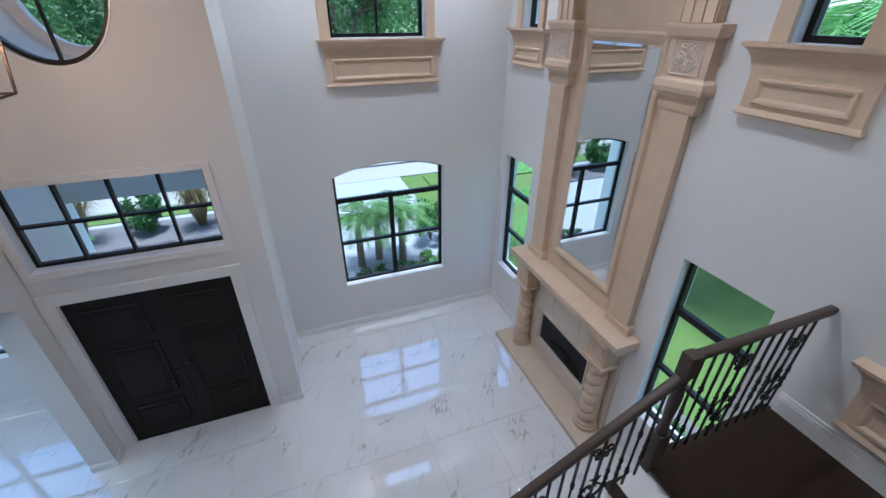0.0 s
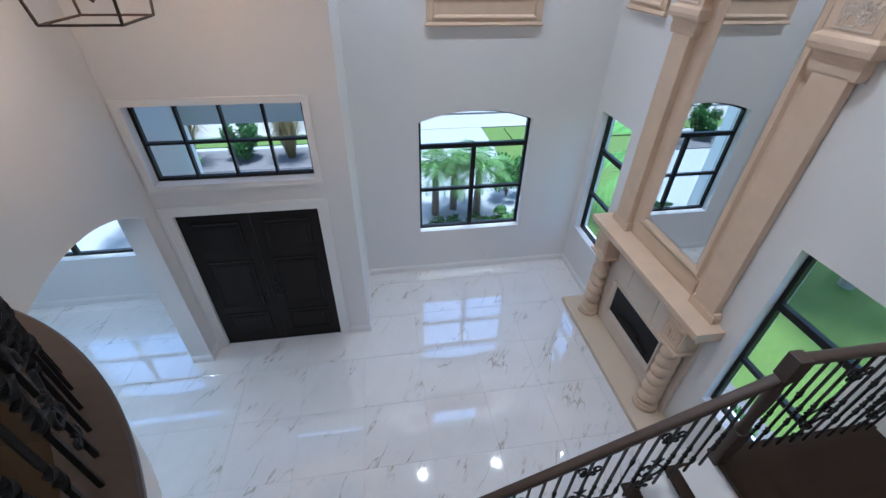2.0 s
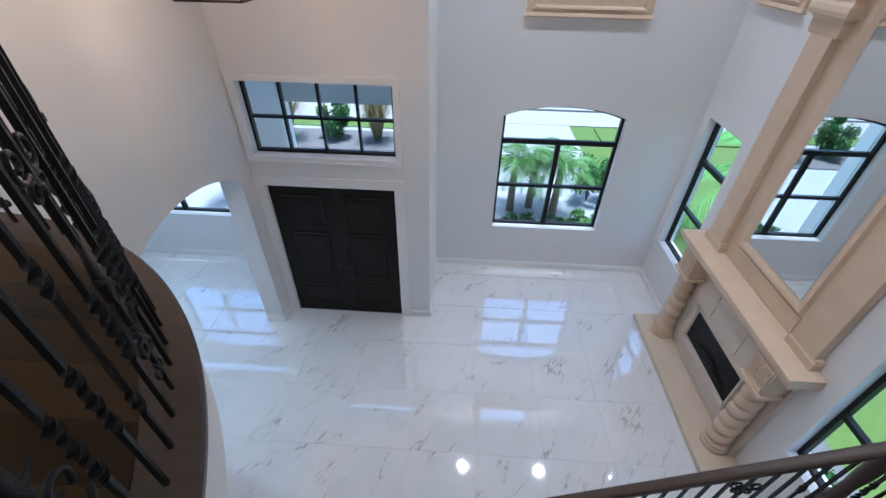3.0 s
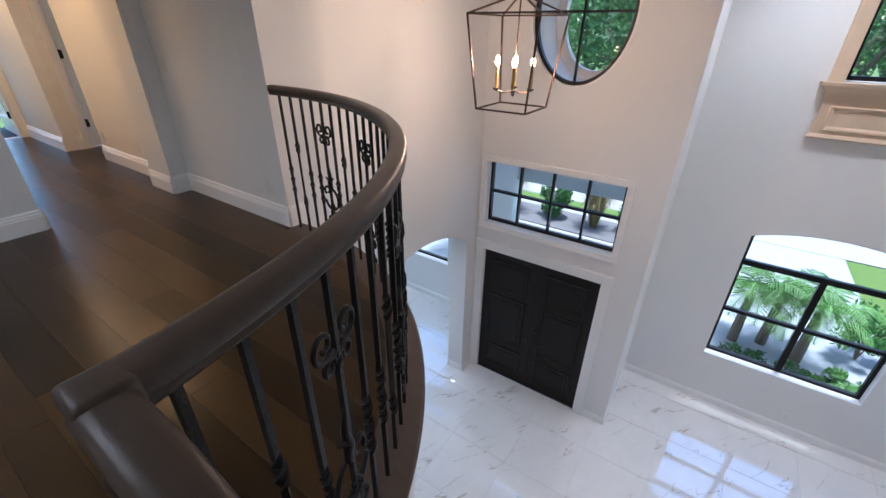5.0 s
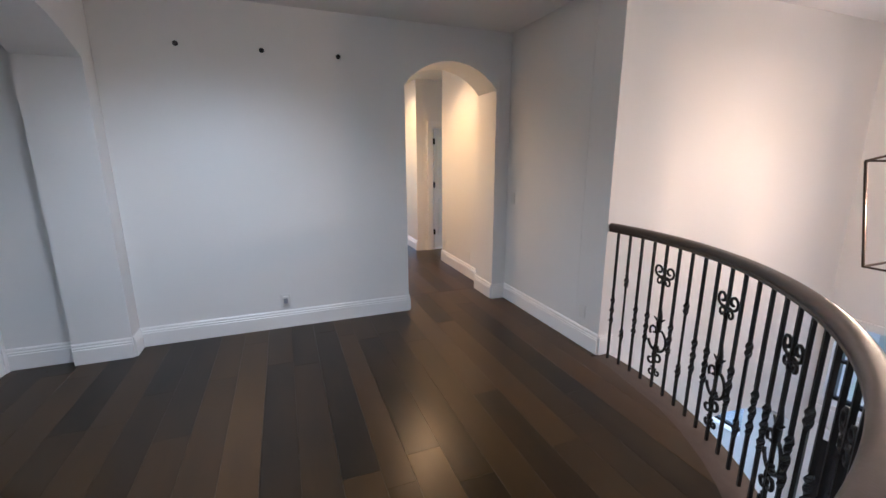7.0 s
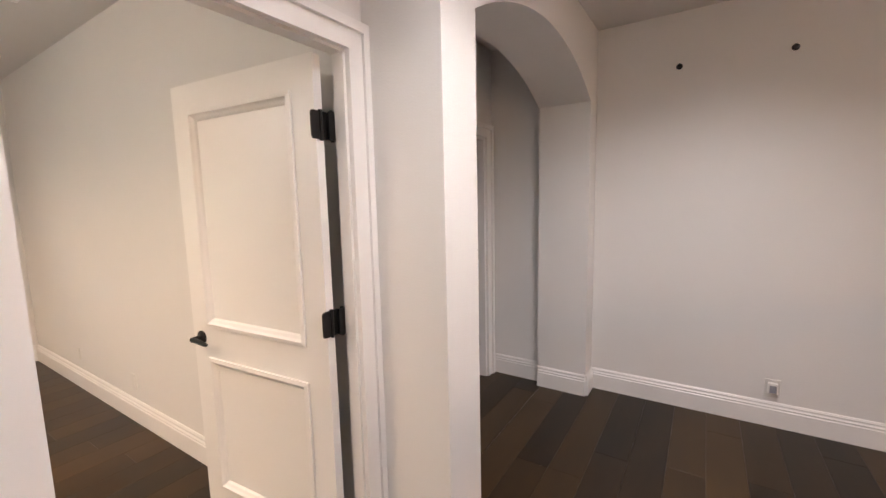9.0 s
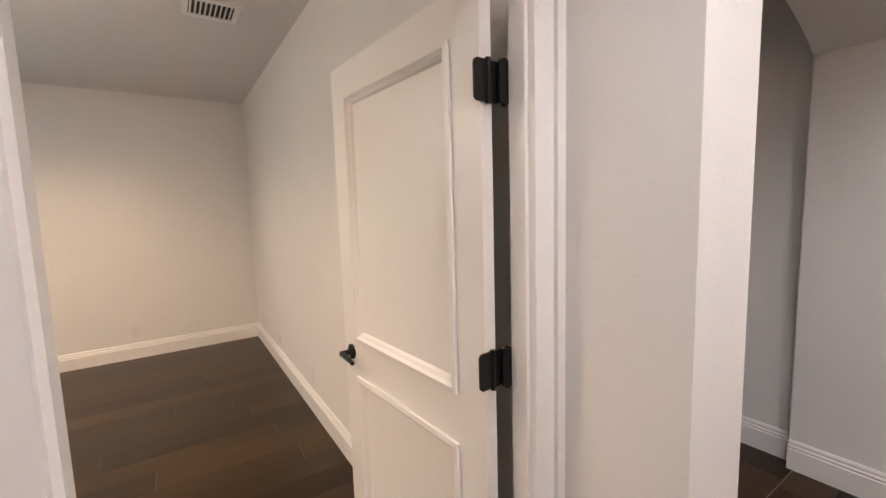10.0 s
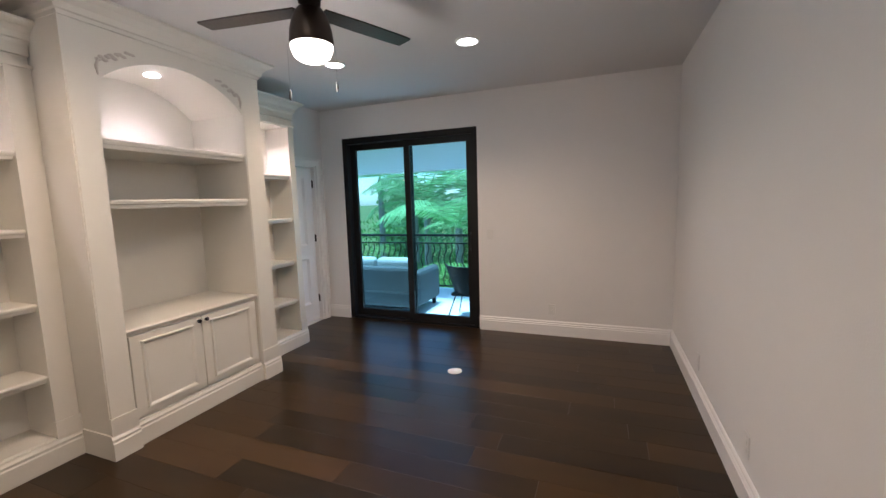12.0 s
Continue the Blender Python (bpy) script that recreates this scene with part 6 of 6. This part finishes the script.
def leaf_cloud(name, count, spread, size, material, parent, seed, clumps=10, flat=1.0, base=0.0):
    """Crown of many small leaves gathered in uneven clumps."""
    rnd = np.random.RandomState(seed)
    cen = rnd.normal(0, 1, (clumps, 3))
    cen /= np.linalg.norm(cen, axis=1)[:, None]
    cen *= (rnd.uniform(0.25, 1.0, (clumps, 1)) ** 0.6)
    cen *= np.array(spread) * 0.78
    which = rnd.randint(0, clumps, count)
    rad = rnd.uniform(0.22, 0.48, clumps)
    off = rnd.normal(0, 1, (count, 3))
    off /= np.linalg.norm(off, axis=1)[:, None]
    off *= (rnd.uniform(0, 1, (count, 1)) ** 0.45) * rad[which][:, None] * np.array(spread)
    p = cen[which] + off
    p[:, 2] = p[:, 2] * flat + base
    a = rnd.normal(0, 1, (count, 3))
    a /= np.linalg.norm(a, axis=1)[:, None]
    b = np.cross(a, rnd.normal(0, 1, (count, 3)))
    b /= np.linalg.norm(b, axis=1)[:, None]
    sz = size * rnd.uniform(0.6, 1.3, (count, 1))
    a, b = a * sz, b * sz * 0.45
    v = np.stack([p - a, p + b * 0.9, p + a, p - b * 0.9], axis=1).reshape(-1, 3)
    me = bpy.data.meshes.new(name)
    me.from_pydata(v.tolist(), [], [(4 * i, 4 * i + 1, 4 * i + 2, 4 * i + 3) for i in range(count)])
    me.materials.append(material)
    ob = new(name, me)
    ob.parent = parent
    return ob


def palm(name, label, at, height, fronds, length, material, bark, trunk_r=0.07, seed=1, droop=1.0, leaflets=22, lean=(0, 0), group="palms"):
    t = thing(name, label, "palm tree", at, group)
    rnd = random.Random(seed)
    bm = bmesh.new()
    n = 10
    pts = [(lean[0] * (k / n) ** 1.5, lean[1] * (k / n) ** 1.5, height * k / n) for k in range(n + 1)]
    tube(bm, pts, [trunk_r * (1.25 - 0.4 * k / n + 0.06 * (k % 2)) for k in range(n + 1)], 9)
    part("trunk", bm, bark, t, smooth=True)
    verts, faces = [], []
    for f in range(fronds):
        az_ = 2 * math.pi * f / fronds + rnd.uniform(-0.3, 0.3)
        el = rnd.uniform(0.05, 1.25)
        L = length * rnd.uniform(0.75, 1.1)
        h = Vector((math.cos(az_), math.sin(az_), 0))
        prev = Vector(pts[-1])
        side = Vector((-math.sin(az_), math.cos(az_), 0))
        ang = el
        m = leaflets
        for k in range(m):
            step = L / m
            ang -= droop * 1.9 / m * (0.4 + 1.2 * k / m)
            cur = prev + (h * math.cos(ang) + Vector((0, 0, math.sin(ang)))) * step
            w = 0.007 * length
            i = len(verts)
            verts += [prev - side * w, prev + side * w, cur + side * w, cur - side * w]
            faces.append((i, i + 1, i + 2, i + 3))
            if k > 1:
                ll = L * 0.34 * math.sin(math.pi * min(1, (k + 2) / (m + 2))) ** 0.6 * rnd.uniform(0.8, 1.1)
                along = (cur - prev).normalized()
                for s_ in (-1, 1):
                    d = (side * s_ * 0.85 + along * 0.55 + Vector((0, 0, -0.30 * droop - rnd.uniform(0, 0.25)))).normalized()
                    wd = along * step * 0.27
                    i = len(verts)
                    verts += [cur - wd, cur + wd, cur + d * ll * 0.6 + wd * 0.7 + Vector((0, 0, 0.01)), cur + d * ll, cur + d * ll * 0.6 - wd * 0.7]
                    faces.append((i, i + 1, i + 2, i + 3, i + 4))
            prev = cur
    me = bpy.data.meshes.new("crown")
    me.from_pydata([tuple(v) for v in verts], [], faces)
    me.materials.append(material)
    c = new("crown", me)
    c.parent = t
    return t


def bush(name, label, at, spread, count, size, material, seed, clumps=9, category="shrub"):
    t = thing(name, label, category, at, "garden shrubs")
    bm = bmesh.new()
    rnd = random.Random(seed)
    for k in range(6):
        a = k * 1.05 + rnd.uniform(-0.3, 0.3)
        tube(bm, [(0, 0, 0), (0.2 * spread[0] * math.cos(a), 0.2 * spread[1] * math.sin(a), spread[2] * 0.7), (0.5 * spread[0] * math.cos(a), 0.5 * spread[1] * math.sin(a), spread[2] * 1.3)], [0.015, 0.012, 0.005], 5)
    part("stems", bm, BARK, t)
    leaf_cloud("foliage", count, spread, size, material, t, seed, clumps, base=spread[2] * 0.95)
    return t


def tuft(at, h, r, seed):
    t = thing("ornamental_grass", "straw coloured fountain grass clump in gravel", "ornamental grass", at, "garden shrubs")
    rnd = random.Random(seed)
    verts, faces = [], []
    for k in range(420):
        a, q = rnd.uniform(0, 6.283), rnd.uniform(0.1, 1.0)
        hh, rr = h * rnd.uniform(0.6, 1.1), r * q
        d = Vector((math.cos(a), math.sin(a), 0))
        s_ = Vector((-math.sin(a), math.cos(a), 0)) * 0.010
        p = [d * 0.10 * q, d * rr * 0.45 + Vector((0, 0, hh * 0.7)), d * rr * 0.8 + Vector((0, 0, hh)), d * rr * 1.15 + Vector((0, 0, hh * 0.75))]
        i = len(verts)
        verts += [p[0] - s_, p[0] + s_, p[1] + s_, p[1] - s_, p[2] + s_, p[2] - s_, p[3]]
        faces += [(i, i + 1, i + 2, i + 3), (i + 3, i + 2, i + 4, i + 5), (i + 5, i + 4, i + 6)]
    me = bpy.data.meshes.new("blades")
    me.from_pydata([tuple(v) for v in verts], [], faces)
    me.materials.append(STRAW)
    o = new("blades", me)
    o.parent = t
    return t


def tree(at, height, spread, count, seed, material=OAK, leaf=0.16):
    t = thing("oak_tree", "spreading green oak tree with a forked trunk", "tree", at, "street trees")
    rnd = random.Random(seed)
    bm = bmesh.new()
    fork = height * 0.32
    tube(bm, [(0, 0, 0), (0.05, 0.03, fork * 0.5), (0, 0, fork)], [0.26, 0.20, 0.18], 9)
    for k in range(7):
        a = k * 0.9 + rnd.uniform(-0.3, 0.3)
        e = Vector((math.cos(a) * spread * 0.6, math.sin(a) * spread * 0.6, height * rnd.uniform(0.55, 0.85)))
        mid = Vector((e.x * 0.45, e.y * 0.45, fork + (e.z - fork) * 0.62))
        tube(bm, [(0, 0, fork - 0.1), mid, e], [0.13, 0.08, 0.025], 6)
        for q in range(3):
            b = a + rnd.uniform(-0.8, 0.8)
            tube(bm, [mid, mid + Vector((math.cos(b), math.sin(b), rnd.uniform(0.0, 0.8))) * spread * 0.35], [0.05, 0.012], 5)
    part("trunk", bm, BARK, t, smooth=True)
    leaf_cloud("crown", count, (spread, spread, height * 0.42), leaf, material, t, seed, 26, base=height * 0.66)
    return t


p1 = palm("pygmy_palm", "small feathery palm with a shaggy trunk beside the drive", (1.15, 8.95, G), 1.15, 18, 1.0, FROND, BARK, 0.075, 3)
copy_thing(p1, pose(1.62, 9.15, G, 0, 0, 75))
copy_thing(p1, pose(2.15, 8.9, G, 0, 0, 190))
copy_thing(p1, pose(-5.3, 9.0, G, 0, 0, 40))
copy_thing(p1, pose(-4.6, 9.1, G, 0, 0, 140))
for k in range(7):
    bush("low_hedge", "low clipped green hedge plant", (0.1 + 0.48 * k, 8.42, G), (0.30, 0.24, 0.17), 420, 0.035, LEAF, 40 + k, 6)
bush("round_shrub", "dense round green shrub beside the drive", (3.1, 9.6, G), (0.55, 0.55, 0.75), 1900, 0.05, LEAF, 61)
bush("leafy_shrub", "low spiky green shrub by the window", (2.6, 8.2, G), (0.5, 0.4, 0.25), 900, 0.07, FROND, 62)
tuft((-5.5, 12.6, G), 1.6, 0.85, 5)
bush("upright_shrub", "upright glossy green shrub in gravel", (-4.05, 12.65, G), (0.66, 0.6, 0.85), 2800, 0.06, LEAF, 63)
tuft((-2.7, 12.7, G), 1.5, 0.68, 6)
bush("round_shrub", "dense round green shrub beside the drive", (-1.65, 12.9, G), (0.5, 0.5, 0.6), 1500, 0.06, LEAF, 64)
tuft((-7.2, 12.7, G), 1.3, 0.6, 8)
tree((-4.6, 24.5, G), 8.5, 4.2, 6500, 11)
tree((3.4, 25.5, G), 9.0, 4.6, 6500, 12)
tree((-11.5, 26.0, G), 9.0, 4.5, 7000, 13)
tree((10.0, 25.0, G), 9.0, 4.5, 7000, 14)
tree((-3.0, 40.0, G), 10.0, 6.0, 6000, 16, leaf=0.25)
tree((-12.0, 41.0, G), 10.0, 6.0, 6000, 17, leaf=0.25)
tree((8.0, 42.0, G), 10.0, 6.0, 6000, 18, leaf=0.25)
bush("lime_shrub", "lime green leafy shrub below the side window", (4.35, 2.0, G), (0.35, 0.4, 0.35), 900, 0.06, LIME, 71)
bush("leafy_shrub", "dark green leafy shrub below the side window", (4.35, 2.9, G), (0.35, 0.5, 0.25), 900, 0.05, LEAF, 72)
bush("leafy_shrub", "dark green leafy shrub below the side window", (4.4, 5.8, G), (0.35, 0.6, 0.25), 900, 0.05, LEAF, 73)
p2 = palm("garden_palm", "tall arching green palm on the lawn", (7.4, 6.4, G), 2.6, 18, 2.1, BRIGHT, PBARK, 0.10, 9, 1.0, 26)
copy_thing(p2, pose(10.6, 3.2, G, 0, 0, 120))
copy_thing(p2, pose(13.5, 0.2, G, 0, 0, 220))
copy_thing(p2, pose(5.9, 7.6, G - 0.9, 0, 0, 300))
bush("garden_hedge", "tall dense green boundary hedge", (16.0, 4.0, G), (1.2, 7.0, 2.6), 6000, 0.13, LEAF, 74, 24)

# back garden palms
p3 = palm("backyard_palm", "lush bright green palm behind the terrace", (0.55, -13.0, G), 5.6, 14, 2.9, LUSH, PBARK, 0.13, 21, 0.85, 28, group="backyard palms")
for x, y, dz, rz in ((2.6, -13.4, -0.9, 80), (-1.9, -13.6, 0.1, 150), (1.4, -15.4, 0.3, 200), (4.6, -15.6, -0.2, 20), (3.4, -17.6, 0.0, 310), (0.2, -18.2, -0.3, 50), (6.2, -18.0, -0.2, 130), (7.6, -17.5, 1.0, 10)):
    copy_thing(p3, pose(x, y, G + dz, 0, 0, rz))
p4 = palm("understorey_palm", "dark green understorey palm behind the terrace", (3.0, -11.2, G), 3.2, 12, 2.2, BRIGHT, BARK, 0.09, 22, 1.1, 24, group="backyard palms")
for x, y, dz, rz in ((0.7, -11.4, -0.6, 100), (-1.4, -11.8, 0.0, 200), (5.2, -12.2, 0.2, 290), (1.7, -12.4, -0.9, 10), (4.1, -13.0, -0.5, 77)):
    copy_thing(p4, pose(x, y, G + dz, 0, 0, rz))
for k, (x, y) in enumerate(((-3.5, -26), (3.0, -27), (10.5, -26))):
    tree((x, y, G), 7.0, 3.0, 3200, 31 + k, OAK, 0.20)


for k, (x, y, w, h) in enumerate(((-2.5, -17.5, 2.0, 2.4), (0.6, -19.0, 2.2, 2.9), (3.6, -18.4, 2.0, 2.5), (6.4, -19.5, 2.4, 3.0), (9.4, -20.5, 2.4, 2.8))):
    bush("tall_shrub", "tall bright tropical shrub behind the terrace", (x, y, G), (w, 1.2, h), 4200, 0.13, LUSH if k % 2 else BRIGHT, 80 + k, 20)
p5 = palm("tall_garden_palm", "tall bright green palm beyond the side window", (8.8, 5.3, G), 4.9, 20, 2.3, BRIGHT, PBARK, 0.11, 29, 0.9, 26)
copy_thing(p5, pose(11.0, 8.6, G, 0, 0, 140))


# ---- floor pieces ----
def piece(name, poly, z0, z1, material, parent, chamfer=0.0015):
    """A flat tile or plank with a small chamfer, from its outline."""
    cx = sum(p[0] for p in poly) / len(poly)
    cy = sum(p[1] for p in poly) / len(poly)
    def inset(p):
        d = Vector((cx - p[0], cy - p[1]))
        return (p[0] + (chamfer if d.x > 0 else -chamfer), p[1] + (chamfer if d.y > 0 else -chamfer))
    n = len(poly)
    v = [(x - cx, y - cy, z0) for x, y in poly] + [(x - cx, y - cy, z1 - chamfer * 0.6) for x, y in poly] + [(inset(p)[0] - cx, inset(p)[1] - cy, z1) for p in poly]
    f = [tuple(range(2 * n, 3 * n))]
    for k in range(n):
        j = (k + 1) % n
        f += [(k, j, n + j, n + k), (n + k, n + j, 2 * n + j, 2 * n + k)]
    me = bpy.data.meshes.new(name)
    me.from_pydata(v, [], f)
    me.materials.append(material)
    o = new(name, me)
    o.parent = parent
    o.location = (cx, cy, 0)
    return o


S, J = 0.85, 0.0022
tile_mesh = None
for i in range(-9, 5):
    for j in range(-6, 5):
        x0, y0 = -0.55 + i * S, 3.06 + j * 0.843
        x1, y1 = x0 + S, y0 + 0.843
        x0, x1, y0, y1 = max(x0, -8.2), min(x1, 3.478), max(y0, -2.0), min(y1, 6.748)
        if x1 - x0 < 0.03 or y1 - y0 < 0.03:
            continue
        full = abs(x1 - x0 - S) < 1e-6 and abs(y1 - y0 - 0.843) < 1e-6
        if full and tile_mesh:
            o = new("tile", tile_mesh)
            o.parent = floor_ground
            o.location = ((x0 + x1) / 2, (y0 + y1) / 2, 0)
        else:
            o = piece("tile", [(x0 + J, y0 + J), (x1 - J, y0 + J), (x1 - J, y1 - J), (x0 + J, y1 - J)], M - 0.004, M, MARBLE, floor_ground)
            if full:
                tile_mesh = o.data

PW, PJ = 0.19, 0.0004
rnd = random.Random(7)


def planks(x0, x1, y0, y1, clip=None, names="plank"):
    """Rows of wide planks along x; clip(y) limits a row's far end."""
    y = y0
    while y < y1 - 0.01:
        ya, yb = y, min(y + PW, y1)
        xa = x0 - rnd.uniform(0.2, 1.6)
        e0, e1 = (clip(ya), clip(yb)) if clip else (x1, x1)
        while xa < max(e0, e1):
            ln = rnd.choice((1.1, 1.5, 1.83, 1.83))
            a, b = max(xa, x0), xa + ln
            if b > min(e0, e1) - 0.3:
                b = ln = 99
            if b > x0 + 0.02:
                b0, b1 = min(b, e0), min(b, e1)
                if b0 - a > 0.03 and b1 - a > 0.03:
                    piece("plank", [(a + PJ, ya + PJ), (b0 - PJ, ya + PJ), *([(clip((ya + yb) / 2) - PJ, (ya + yb) / 2)] if clip and b == 99 else []), (b1 - PJ, yb - PJ), (a + PJ, yb - PJ)], -0.004, 0.004, PLANK, floor_upper, 0.0009)
            xa += ln
        y += PW


EDGE = RB - 0.15
planks(-4.72, -0.46, -1.60, 0.45)
planks(-4.72, -0.46, 0.45, 2.13, clip=lambda y: bow(y, EDGE))
planks(-4.72, -2.81, 2.13, 2.19)
planks(-8.30, -4.722, 1.0, 2.15)
planks(-6.90, -6.15, 2.15, 3.4)
planks(-4.40, -2.30, -2.16, -1.602)
planks(-2.15, 2.0, -6.19, -1.602)
planks(-5.2, -2.3, -6.19, -2.162)
